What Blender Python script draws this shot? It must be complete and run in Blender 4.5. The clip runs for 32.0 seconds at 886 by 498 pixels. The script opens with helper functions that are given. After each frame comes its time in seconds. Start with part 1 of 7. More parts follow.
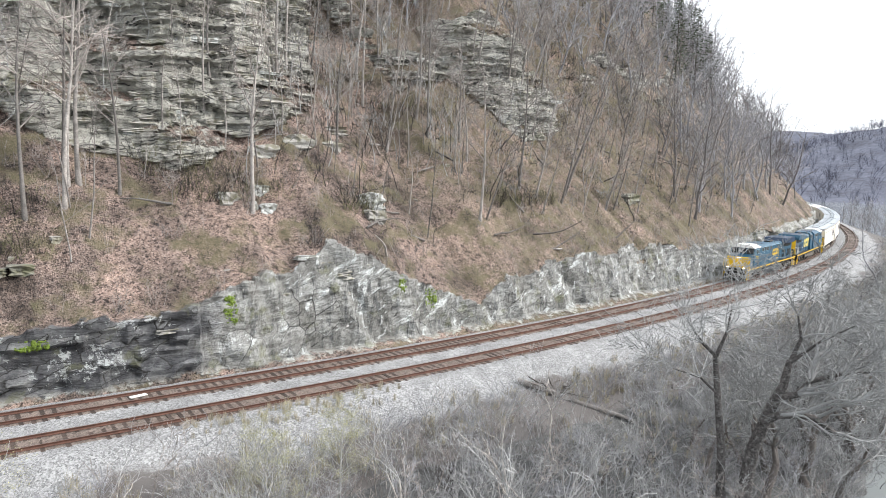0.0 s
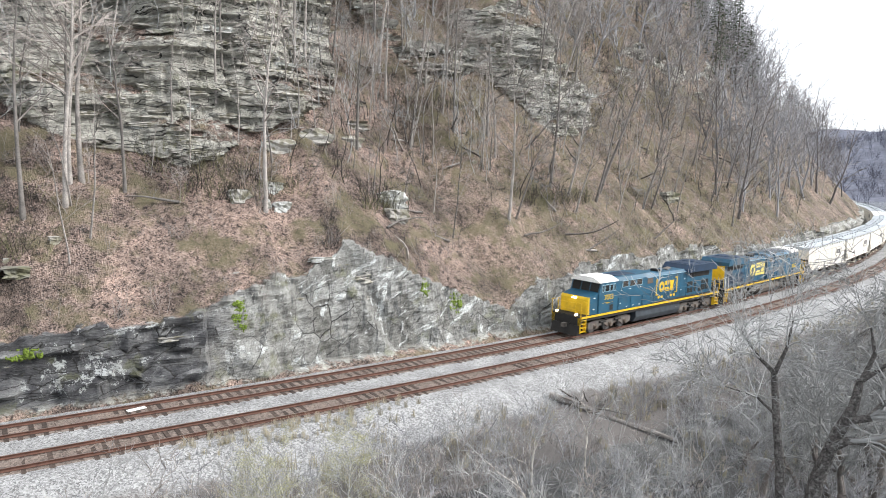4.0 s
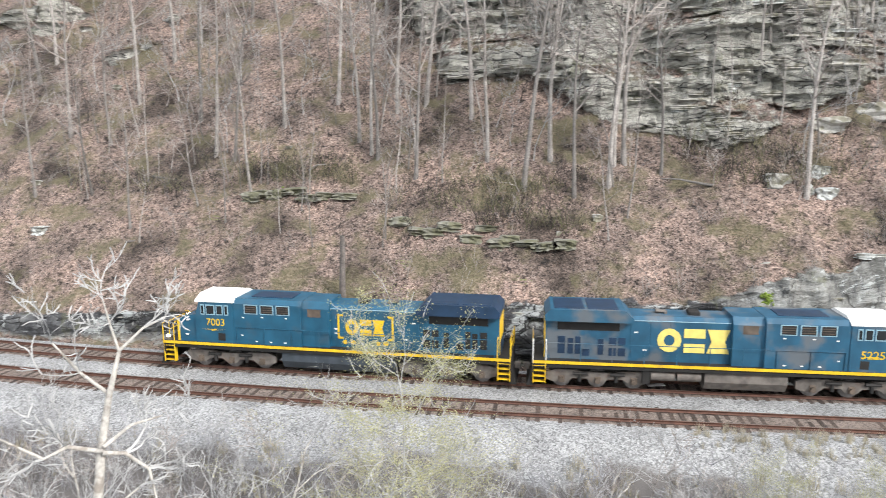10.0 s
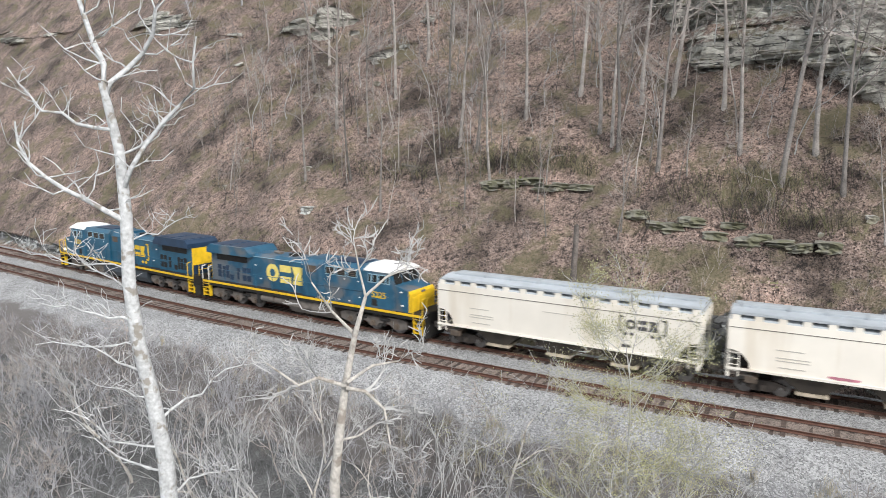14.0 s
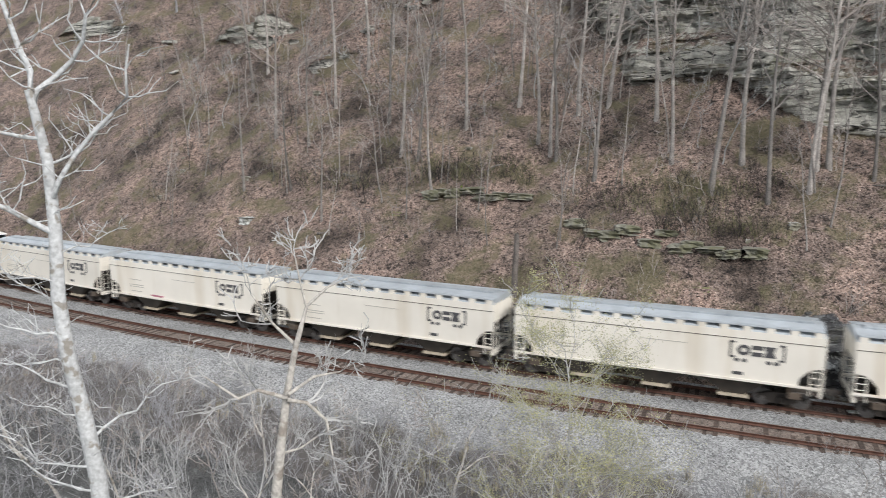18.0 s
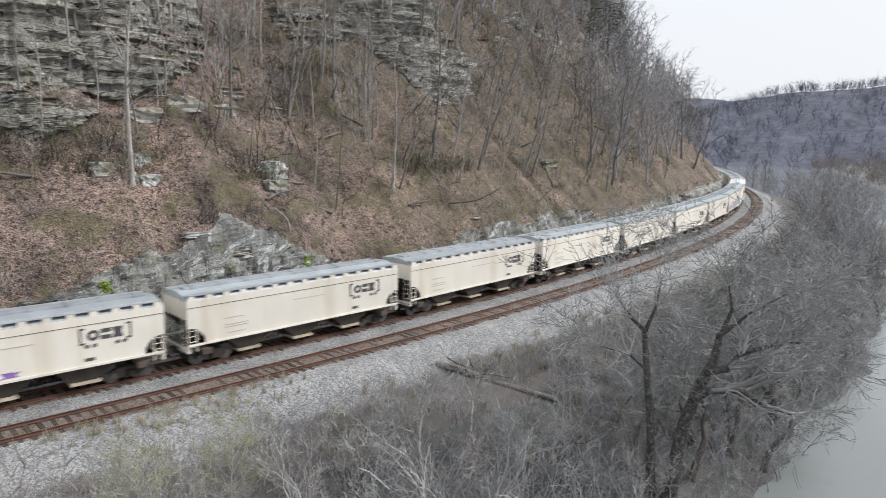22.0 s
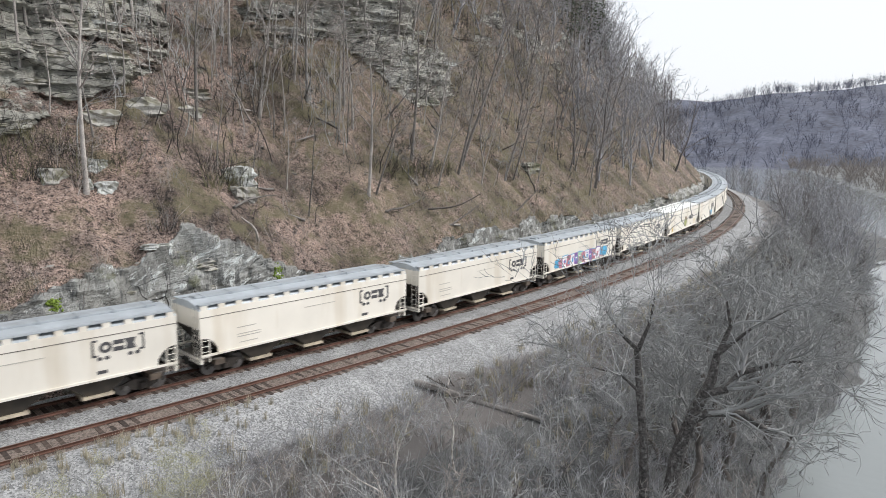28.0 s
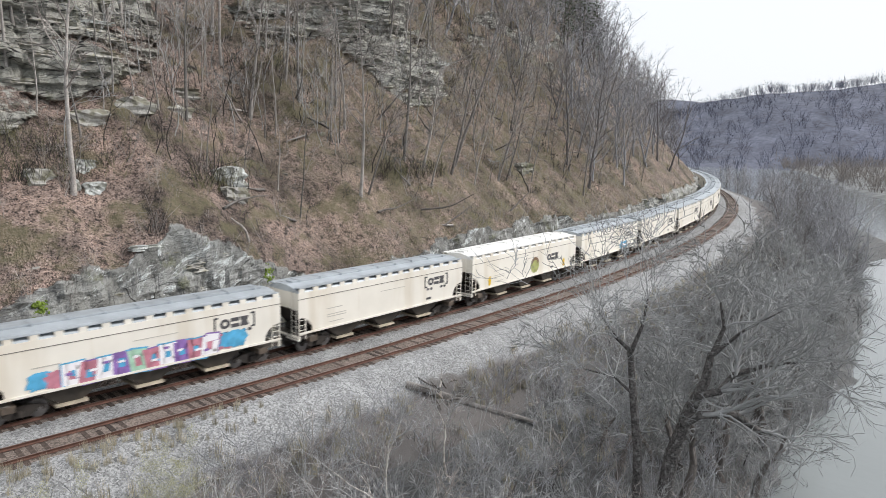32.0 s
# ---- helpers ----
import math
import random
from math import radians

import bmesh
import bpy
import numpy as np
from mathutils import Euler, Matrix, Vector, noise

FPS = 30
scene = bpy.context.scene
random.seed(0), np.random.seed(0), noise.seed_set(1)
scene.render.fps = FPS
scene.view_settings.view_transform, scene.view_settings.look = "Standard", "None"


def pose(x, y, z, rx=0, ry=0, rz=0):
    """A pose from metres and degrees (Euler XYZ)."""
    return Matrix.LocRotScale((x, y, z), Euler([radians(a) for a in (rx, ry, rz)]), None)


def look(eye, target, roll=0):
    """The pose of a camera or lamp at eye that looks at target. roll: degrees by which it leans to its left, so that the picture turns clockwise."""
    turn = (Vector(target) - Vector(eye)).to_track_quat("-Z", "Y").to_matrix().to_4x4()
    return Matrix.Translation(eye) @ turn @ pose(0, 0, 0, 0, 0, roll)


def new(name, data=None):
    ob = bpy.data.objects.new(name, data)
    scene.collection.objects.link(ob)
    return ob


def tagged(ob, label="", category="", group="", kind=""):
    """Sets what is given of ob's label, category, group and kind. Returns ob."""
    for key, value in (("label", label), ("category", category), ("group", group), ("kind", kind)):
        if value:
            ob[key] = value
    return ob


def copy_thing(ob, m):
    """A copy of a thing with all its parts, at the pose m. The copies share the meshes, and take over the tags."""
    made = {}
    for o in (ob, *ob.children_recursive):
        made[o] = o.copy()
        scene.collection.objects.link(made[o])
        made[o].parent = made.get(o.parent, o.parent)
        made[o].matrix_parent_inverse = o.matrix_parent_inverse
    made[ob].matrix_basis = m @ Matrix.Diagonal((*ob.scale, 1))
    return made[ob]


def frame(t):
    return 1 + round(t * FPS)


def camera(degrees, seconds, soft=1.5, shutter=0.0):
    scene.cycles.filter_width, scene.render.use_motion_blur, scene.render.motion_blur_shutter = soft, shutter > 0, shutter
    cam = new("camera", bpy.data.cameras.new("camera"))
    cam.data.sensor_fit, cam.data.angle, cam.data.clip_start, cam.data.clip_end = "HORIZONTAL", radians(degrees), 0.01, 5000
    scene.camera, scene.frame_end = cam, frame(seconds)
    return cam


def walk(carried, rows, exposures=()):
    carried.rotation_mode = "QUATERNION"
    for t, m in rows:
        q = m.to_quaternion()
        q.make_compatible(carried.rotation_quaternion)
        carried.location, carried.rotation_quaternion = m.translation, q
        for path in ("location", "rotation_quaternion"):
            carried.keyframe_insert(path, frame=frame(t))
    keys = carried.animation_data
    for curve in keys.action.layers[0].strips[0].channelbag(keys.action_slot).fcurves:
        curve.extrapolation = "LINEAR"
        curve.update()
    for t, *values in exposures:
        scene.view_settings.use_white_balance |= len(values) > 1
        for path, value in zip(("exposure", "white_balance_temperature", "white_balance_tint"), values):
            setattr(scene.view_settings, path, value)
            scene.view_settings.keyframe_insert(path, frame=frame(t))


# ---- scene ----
cam = camera(64.50, 32.0, soft=0.75, shutter=0.5)
PATH = [
    (0, (-2.951, -2.514, 14.030), (-1.7600, -0.9252, 13.7867), 1.53),
    (0.5, (-1.790, -0.991, 13.991), (-0.6073, 0.6029, 13.7466), 1.43),
    (1, (-0.848, -0.013, 13.872), (0.3173, 1.5933, 13.6257), 1.38),
    (1.5, (-0.458, 0.346, 13.818), (0.6840, 1.9687, 13.5690), 1.31),
    (2, (-0.320, 0.309, 13.730), (0.8010, 1.9466, 13.4798), 1.26),
    (2.5, (-0.191, 0.239, 13.589), (0.9307, 1.8759, 13.3405), 1.27),
    (4.5, (-0.413, 0.387, 13.767), (0.7019, 2.0299, 13.5254), 1.41),
    (5, (-0.524, 0.387, 14.110), (0.5387, 2.0638, 13.8631), 1.29),
    (5.5, (-0.484, 0.345, 14.221), (0.5147, 2.0604, 13.9781), 1.21),
    (6, (-0.471, 0.383, 14.412), (0.4318, 2.1501, 14.1595), 1.04),
    (6.5, (-0.447, 0.393, 14.522), (0.2991, 2.2303, 14.2578), 0.81),
    (7, (-0.535, 0.496, 14.764), (0.0598, 2.3842, 14.4812), 0.74),
    (7.5, (-0.519, 0.573, 14.807), (-0.0646, 2.4987, 14.5128), 0.61),
    (8, (-0.593, 0.567, 14.597), (-0.2747, 2.5195, 14.3011), 0.30),
    (8.5, (-0.667, 0.552, 14.496), (-0.4872, 2.5206, 14.1919), 0.13),
    (9, (-0.676, 0.626, 14.568), (-0.6386, 2.6003, 14.2496), -0.06),
    (9.5, (-0.654, 0.628, 14.531), (-0.7558, 2.5977, 14.2012), -0.10),
    (10, (-0.592, 0.680, 14.498), (-0.8302, 2.6359, 14.1558), -0.11),
    (10.5, (-0.437, 0.803, 14.409), (-0.8124, 2.7369, 14.0623), -0.15),
    (11, (-0.254, 0.796, 14.193), (-0.7669, 2.6988, 13.8535), -0.24),
    (11.5, (-0.181, 0.805, 14.034), (-0.7970, 2.6775, 13.6983), -0.20),
    (12, (-0.239, 1.057, 14.006), (-0.9230, 2.9058, 13.6666), -0.15),
    (12.5, (-0.438, 0.800, 13.678), (-1.1905, 2.6237, 13.3514), -0.20),
    (13, (-0.580, 0.559, 13.447), (-1.4051, 2.3524, 13.1251), -0.09),
    (13.5, (-0.632, 0.565, 13.424), (-1.4974, 2.3381, 13.0983), 0.05),
    (14, (-0.636, 0.637, 13.478), (-1.5000, 2.4104, 13.1466), 0.19),
    (14.5, (-0.624, 0.720, 13.555), (-1.4893, 2.4931, 13.2279), 0.29),
    (16.5, (-0.587, 1.026, 13.857), (-1.4571, 2.7961, 13.5267), 0.50),
    (17, (-0.589, 0.885, 13.766), (-1.4413, 2.6657, 13.4427), 0.48),
    (17.5, (-0.584, 0.714, 13.630), (-1.3877, 2.5191, 13.3178), 0.42),
    (18, (-0.553, 0.541, 13.490), (-1.2690, 2.3839, 13.1860), 0.36),
    (18.5, (-0.458, 0.383, 13.414), (-1.0750, 2.2612, 13.1094), 0.34),
    (19, (-0.236, 0.412, 13.581), (-0.6687, 2.3374, 13.2590), 0.44),
    (19.5, (0.041, 0.375, 13.733), (-0.1549, 2.3373, 13.4008), 0.58),
    (20, (0.160, 0.341, 13.520), (0.2531, 2.3122, 13.1933), 0.67),
    (20.5, (0.346, 0.350, 13.360), (0.8002, 2.2709, 13.0368), 0.82),
    (21, (0.457, 0.309, 13.470), (1.2626, 2.1104, 13.1430), 0.88),
    (21.5, (0.256, 0.412, 13.611), (1.3946, 2.0239, 13.2848), 1.05),
    (22, (0.114, 0.533, 13.720), (1.4763, 1.9607, 13.3946), 1.14),
    (22.5, (0.161, 0.540, 13.747), (1.5484, 1.9431, 13.4215), 1.10),
    (23, (0.104, 0.581, 13.895), (1.4983, 1.9821, 13.5913), 1.17),
    (23.5, (0.205, 0.585, 13.966), (1.6001, 1.9881, 13.6752), 1.03),
    (24, (0.168, 0.646, 14.004), (1.5654, 2.0442, 13.6961), 1.03),
    (24.5, (0.261, 0.737, 14.053), (1.6584, 2.1310, 13.7298), 1.01),
    (26.5, (0.986, 1.261, 14.193), (2.3857, 2.6527, 13.8682), 1.05),
    (27, (1.380, 1.713, 14.159), (2.7809, 3.1030, 13.8344), 1.03),
    (27.5, (1.767, 2.130, 14.126), (3.1699, 3.5186, 13.8015), 1.07),
    (28, (2.190, 2.484, 13.913), (3.5918, 3.8744, 13.5909), 1.11),
    (28.5, (2.481, 2.784, 13.797), (3.8835, 4.1722, 13.4741), 1.14),
    (29, (2.665, 2.787, 13.632), (4.0658, 4.1780, 13.3092), 1.13),
    (29.5, (2.729, 2.769, 13.482), (4.1326, 4.1568, 13.1604), 1.14),
    (30, (2.734, 2.721, 13.382), (4.1402, 4.1060, 13.0609), 1.20),
    (30.5, (2.702, 2.672, 13.466), (4.1104, 4.0559, 13.1449), 1.18),
    (31, (2.625, 2.664, 13.654), (4.0354, 4.0451, 13.3332), 1.18),
    (31.5, (2.632, 2.605, 13.815), (4.0420, 3.9863, 13.4934), 1.08),
    (32, (2.565, 2.636, 13.891), (3.9776, 4.0151, 13.5700), 1.09),
]
walk(cam, [(t, look(eye, target, roll)) for t, eye, target, roll in PATH], [(0, 0.43), (6, 0.45), (8, 0.49), (10.5, 0.45), (12, 0.26), (14, 0.04), (17, -0.17), (20, -0.28), (21.5, -0.28), (23, -0.14), (32, -0.14)])


# ---- light ----
def daylight():
    world = bpy.data.worlds.new("overcast_sky")
    scene.world = world
    world.use_nodes = True
    nt = world.node_tree
    nt.nodes.clear()
    out = nt.nodes.new("ShaderNodeOutputWorld")
    bg = nt.nodes.new("ShaderNodeBackground")
    sky = nt.nodes.new("ShaderNodeTexSky")
    sky.sky_type = "NISHITA"
    sky.sun_disc = False
    sky.sun_elevation = radians(SUN_ELEVATION)
    sky.sun_rotation = radians(SUN_ROTATION)
    sky.air_density, sky.dust_density, sky.ozone_density = 1.0, 6.0, 1.0
    # a cloud layer: the clear sky is mostly covered by even white cloud
    cloud = nt.nodes.new("ShaderNodeMixRGB")
    cloud.inputs[0].default_value = 0.85
    cloud.inputs[2].default_value = (10.4, 10.8, 11.4, 1)
    nt.links.new(sky.outputs[0], cloud.inputs[1])
    nt.links.new(cloud.outputs[0], bg.inputs[0])
    bg.inputs[1].default_value = SKY_STRENGTH
    nt.links.new(bg.outputs[0], out.inputs[0])
    sun = bpy.data.lights.new("sun", "SUN")
    sun.energy, sun.angle, sun.color = SUN_POWER, radians(12), (1.0, 0.97, 0.94)
    ob = new("sun", sun)
    a, e = radians(SUN_ROTATION), radians(SUN_ELEVATION)
    way = Vector((math.sin(a) * math.cos(e), math.cos(a) * math.cos(e), math.sin(e)))
    ob.matrix_basis = look(way * 100, (0, 0, 0))


SUN_ELEVATION, SUN_ROTATION, SUN_POWER, SKY_STRENGTH = 36, 126, 3.2, 0.114
daylight()


# ---- materials ----
def material(name, base, rough=0.8, metal=0.0, scale=0.0, spread=0.35, fine=0.0, fine_spread=0.25, bump=0.0, bump_scale=None, rand=0.0, emit=0.0, stains=None, streak=False):
    """A painted or natural surface: base colour with variation at two scales, grain relief, optional stains of another colour."""
    m = bpy.data.materials.new(name)
    m.use_nodes = True
    nt = m.node_tree
    n, l = nt.nodes, nt.links
    bsdf = n["Principled BSDF"]
    bsdf.inputs["Roughness"].default_value = rough
    bsdf.inputs["Metallic"].default_value = metal
    geo = n.new("ShaderNodeTexCoord")
    col = n.new("ShaderNodeRGB")
    col.outputs[0].default_value = (*base, 1)
    last = col.outputs[0]

    def factor(sc, detail, lo, hi, vec=None):
        t = n.new("ShaderNodeTexNoise")
        t.inputs["Scale"].default_value, t.inputs["Detail"].default_value = sc, detail
        l.new(vec or geo.outputs["Object"], t.inputs["Vector"])
        r = n.new("ShaderNodeMapRange")
        r.inputs[1].default_value, r.inputs[2].default_value, r.inputs[3].default_value, r.inputs[4].default_value = 0.3, 0.7, lo, hi
        l.new(t.outputs[0], r.inputs[0])
        return r.outputs[0], t.outputs[0]

    def times(c, f):
        v = n.new("ShaderNodeMixRGB")
        v.blend_type = "MULTIPLY"
        v.inputs[0].default_value = 1
        l.new(c, v.inputs[1])
        l.new(f, v.inputs[2])
        return v.outputs[0]

    if scale:
        last = times(last, factor(scale, 4, 1 - spread, 1 + spread)[0])
    if fine:
        last = times(last, factor(fine, 3, 1 - fine_spread, 1 + fine_spread)[0])
    if stains:
        colour, sc, lo, hi, amount = stains
        vec = None
        if streak:
            mp = n.new("ShaderNodeMapping")
            mp.inputs["Scale"].default_value = (1, 1, 0.12)
            l.new(geo.outputs["Object"], mp.inputs[0])
            vec = mp.outputs[0]
        _, raw = factor(sc, 6, 0, 1, vec)
        r = n.new("ShaderNodeMapRange")
        r.inputs[1].default_value, r.inputs[2].default_value, r.inputs[4].default_value = lo, hi, amount
        l.new(raw, r.inputs[0])
        mix = n.new("ShaderNodeMixRGB")
        l.new(r.outputs[0], mix.inputs[0])
        l.new(last, mix.inputs[1])
        mix.inputs[2].default_value = (*colour, 1)
        last = mix.outputs[0]
    if rand:
        info = n.new("ShaderNodeObjectInfo")
        r = n.new("ShaderNodeMapRange")
        r.inputs[3].default_value, r.inputs[4].default_value = 1 - rand, 1 + rand
        l.new(info.outputs["Random"], r.inputs[0])
        last = times(last, r.outputs[0])
    l.new(last, bsdf.inputs["Base Color"])
    if emit:
        bsdf.inputs["Emission Color"].default_value = (*base, 1)
        bsdf.inputs["Emission Strength"].default_value = emit
    if bump:
        b = n.new("ShaderNodeBump")
        b.inputs["Strength"].default_value = 1.0
        b.inputs["Distance"].default_value = bump
        t = n.new("ShaderNodeTexNoise")
        t.inputs["Scale"].default_value, t.inputs["Detail"].default_value = bump_scale or fine or scale, 4
        l.new(geo.outputs["Object"], t.inputs["Vector"])
        l.new(t.outputs[0], b.inputs["Height"])
        l.new(b.outputs[0], bsdf.inputs["Normal"])
    return m


def hillside_material():
    """Leaf litter on the slopes, bedded grey stone where the attribute 'rock' says that the slope is bare."""
    m = bpy.data.materials.new("hillside")
    m.use_nodes = True
    nt = m.node_tree
    n, l = nt.nodes, nt.links
    bsdf = n["Principled BSDF"]
    tc = n.new("ShaderNodeTexCoord")
    obj = tc.outputs["Object"]

    def noise_of(scale, detail=4, rough=0.55, vec=None):
        t = n.new("ShaderNodeTexNoise")
        t.inputs["Scale"].default_value, t.inputs["Detail"].default_value, t.inputs["Roughness"].default_value = scale, detail, rough
        l.new(vec or obj, t.inputs["Vector"])
        return t.outputs[0]

    def ramp(v, *stops):
        r = n.new("ShaderNodeValToRGB")
        while len(r.color_ramp.elements) < len(stops):
            r.color_ramp.elements.new(0.5)
        for e, (p, c) in zip(r.color_ramp.elements, stops):
            e.position, e.color = p, (*c, 1)
        l.new(v, r.inputs[0])
        return r.outputs[0]

    def mix(f, a, b, mode="MIX"):
        v = n.new("ShaderNodeMixRGB")
        v.blend_type = mode
        if isinstance(f, float):
            v.inputs[0].default_value = f
        else:
            l.new(f, v.inputs[0])
        l.new(a, v.inputs[1])
        l.new(b, v.inputs[2])
        return v.outputs[0]

    def step(v, lo, hi, a=0.0, b=1.0):
        r = n.new("ShaderNodeMapRange")
        r.inputs[1].default_value, r.inputs[2].default_value, r.inputs[3].default_value, r.inputs[4].default_value = lo, hi, a, b
        l.new(v, r.inputs[0])
        return r.outputs[0]

    # leaf litter: single leaves, patches, hollows with painted shade, a little green
    leaf = n.new("ShaderNodeTexVoronoi")
    leaf.inputs["Scale"].default_value = 12.0
    l.new(obj, leaf.inputs["Vector"])
    leaf_rand = n.new("ShaderNodeSeparateColor")
    l.new(leaf.outputs["Color"], leaf_rand.inputs[0])
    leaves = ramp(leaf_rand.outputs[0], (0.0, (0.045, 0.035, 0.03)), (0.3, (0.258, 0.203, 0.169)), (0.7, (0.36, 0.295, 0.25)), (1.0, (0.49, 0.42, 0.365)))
    # dark ends of both ramps paint crevice shade into the litter
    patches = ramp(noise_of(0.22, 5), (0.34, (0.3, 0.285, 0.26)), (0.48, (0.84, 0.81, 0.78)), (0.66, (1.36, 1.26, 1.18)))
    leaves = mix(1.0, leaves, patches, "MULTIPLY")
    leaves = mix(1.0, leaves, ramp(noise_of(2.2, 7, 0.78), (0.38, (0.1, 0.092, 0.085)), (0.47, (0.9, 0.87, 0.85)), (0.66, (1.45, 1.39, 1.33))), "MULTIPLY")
    green = n.new("ShaderNodeRGB")
    green.outputs[0].default_value = (0.19, 0.172, 0.085, 1)
    grassy = n.new("ShaderNodeAttribute")
    grassy.attribute_name = "grassy"
    olive = n.new("ShaderNodeRGB")
    olive.outputs[0].default_value = (0.21, 0.185, 0.105, 1)
    leaves = mix(mix(1.0, grassy.outputs["Fac"], step(noise_of(0.9, 7, 0.7), 0.4, 0.6, 0.1, 0.85), "MULTIPLY"), leaves, olive.outputs[0])
    leaves = mix(step(noise_of(0.35, 6, 0.65), 0.5, 0.62, 0, 0.7), leaves, green.outputs[0])

    def grained(size, tilt, scale, detail, rough):
        """Noise drawn out along a tilted direction on the face."""
        mp = n.new("ShaderNodeMapping")
        mp.vector_type = "TEXTURE"
        mp.inputs["Scale"].default_value = size
        mp.inputs["Rotation"].default_value = (0.0, tilt, 0.0)
        l.new(obj, mp.inputs[0])
        return noise_of(scale, detail, rough, mp.outputs[0])

    def colour(r, g, b):
        c = n.new("ShaderNodeRGB")
        c.outputs[0].default_value = (r, g, b, 1)
        return c.outputs[0]

    # blocks: crooked courses with open joints, each block its own grey
    warp = n.new("ShaderNodeTexNoise")
    warp.inputs["Scale"].default_value, warp.inputs["Detail"].default_value = 0.9, 4
    l.new(obj, warp.inputs["Vector"])
    bent = mix(0.55, obj, warp.outputs["Color"], "ADD")

    def blocks(size, tilt, joint):
        mp = n.new("ShaderNodeMapping")
        mp.vector_type = "TEXTURE"
        mp.inputs["Scale"].default_value = size
        mp.inputs["Rotation"].default_value = (0.0, tilt, 0.0)
        l.new(bent, mp.inputs[0])
        cell, gap = n.new("ShaderNodeTexVoronoi"), n.new("ShaderNodeTexVoronoi")
        gap.feature = "DISTANCE_TO_EDGE"
        for v in (cell, gap):
            v.inputs["Scale"].default_value = 1.0
            l.new(mp.outputs[0], v.inputs["Vector"])
        sep = n.new("ShaderNodeSeparateColor")
        l.new(cell.outputs["Color"], sep.inputs[0])
        return sep.outputs[0], step(gap.outputs["Distance"], joint * 0.3, joint, 1.0, 0.0), sep.outputs[1]

    pale = colour(0.68, 0.7, 0.695)
    soot = colour(0.085, 0.088, 0.092)
    dark = colour(0.03, 0.029, 0.028)
    # bedded stone of the cliffs
    tone, joint, wear = blocks((2.6, 2.6, 0.36), 0.03, 0.09)
    beds = ramp(noise_of(1.3, 10, 0.75), (0.3, (0.24, 0.235, 0.21)), (0.42, (0.5, 0.485, 0.44)), (0.55, (0.67, 0.65, 0.6)), (0.7, (0.84, 0.82, 0.77)))
    stone = mix(1.0, beds, ramp(tone, (0.0, (0.68, 0.67, 0.66)), (0.4, (0.97, 0.96, 0.94)), (1.0, (1.12, 1.11, 1.09))), "MULTIPLY")
    stone = mix(step(grained((3.0, 3.0, 0.22), 0.03, 1.0, 8, 0.7), 0.6, 0.635, 0, 0.85), stone, dark)
    stone = mix(mix(1.0, joint, step(wear, 0.45, 0.75), "MULTIPLY"), stone, dark)
    stone = mix(step(noise_of(0.13, 5, 0.6), 0.62, 0.74, 0, 0.45), stone, soot)
    # dark damp slabs of the low cut
    tone2, joint2, wear2 = blocks((2.0, 2.0, 0.5), -0.08, 0.05)
    slabs = mix(1.0, ramp(noise_of(0.8, 8, 0.7), (0.36, (0.06, 0.06, 0.068)), (0.5, (0.16, 0.16, 0.166)), (0.66, (0.33, 0.33, 0.325))), ramp(tone2, (0.0, (0.45, 0.45, 0.47)), (1.0, (1.3, 1.3, 1.3))), "MULTIPLY")
    slabs = mix(step(grained((1.8, 1.8, 2.4), -0.2, 0.8, 10, 0.74), 0.55, 0.57, 0, 0.85), slabs, pale)
    slabs = mix(step(grained((2.4, 2.4, 0.2), -0.1, 1.0, 7, 0.65), 0.63, 0.66, 0, 0.6), slabs, pale)
    slabs = mix(mix(1.0, joint2, step(wear2, 0.2, 0.6), "MULTIPLY"), slabs, dark)
    # quarried face: smooth grey stone, sharp-edged white seepage drawn out along the slant, sooty drips
    tone3, joint3, wear3 = blocks((1.5, 1.5, 1.9), 0.3, 0.03)
    quarry = ramp(noise_of(0.7, 8, 0.65), (0.33, (0.15, 0.148, 0.14)), (0.48, (0.28, 0.277, 0.265)), (0.64, (0.42, 0.42, 0.405)))
    quarry = mix(1.0, quarry, ramp(tone3, (0.0, (0.68, 0.67, 0.65)), (1.0, (1.2, 1.2, 1.2))), "MULTIPLY")
    quarry = mix(step(grained((0.55, 0.55, 2.2), 0.12, 0.8, 8, 0.7), 0.55, 0.6, 0, 0.7), quarry, soot)
    quarry = mix(step(grained((3.4, 3.4, 0.9), -0.42, 1.0, 10, 0.74), 0.585, 0.61, 0, 0.88), quarry, pale)
    quarry = mix(step(grained((1.1, 1.1, 2.6), 0.1, 0.9, 10, 0.74), 0.59, 0.61, 0, 0.85), quarry, pale)
    quarry = mix(step(grained((1.4, 1.4, 0.3), -0.5, 1.0, 8, 0.7), 0.63, 0.65, 0, 0.9), quarry, dark)
    quarry = mix(mix(1.0, joint3, step(wear3, 0.78, 0.95), "MULTIPLY"), quarry, dark)
    kind = n.new("ShaderNodeAttribute")
    kind.attribute_name = "quarried"
    damp = n.new("ShaderNodeAttribute")
    damp.attribute_name = "damp"
    stone = mix(kind.outputs["Fac"], stone, quarry)
    stone = mix(damp.outputs["Fac"], stone, slabs)
    stone = mix(step(noise_of(0.5, 7, 0.68), 0.56, 0.64, 0, 0.6), stone, colour(0.17, 0.175, 0.095))
    at = n.new("ShaderNodeAttribute")
    at.attribute_name = "rock"
    edge = n.new("ShaderNodeMath")
    edge.operation = "ADD"
    l.new(at.outputs["Fac"], edge.inputs[0])
    l.new(step(noise_of(1.3, 5, 0.7), 0.2, 0.8, -0.45, 0.45), edge.inputs[1])
    mask = step(edge.outputs[0], 0.4, 0.6)
    leaves = mix(1.0, leaves, colour(0.87, 0.865, 0.935), "MULTIPLY")
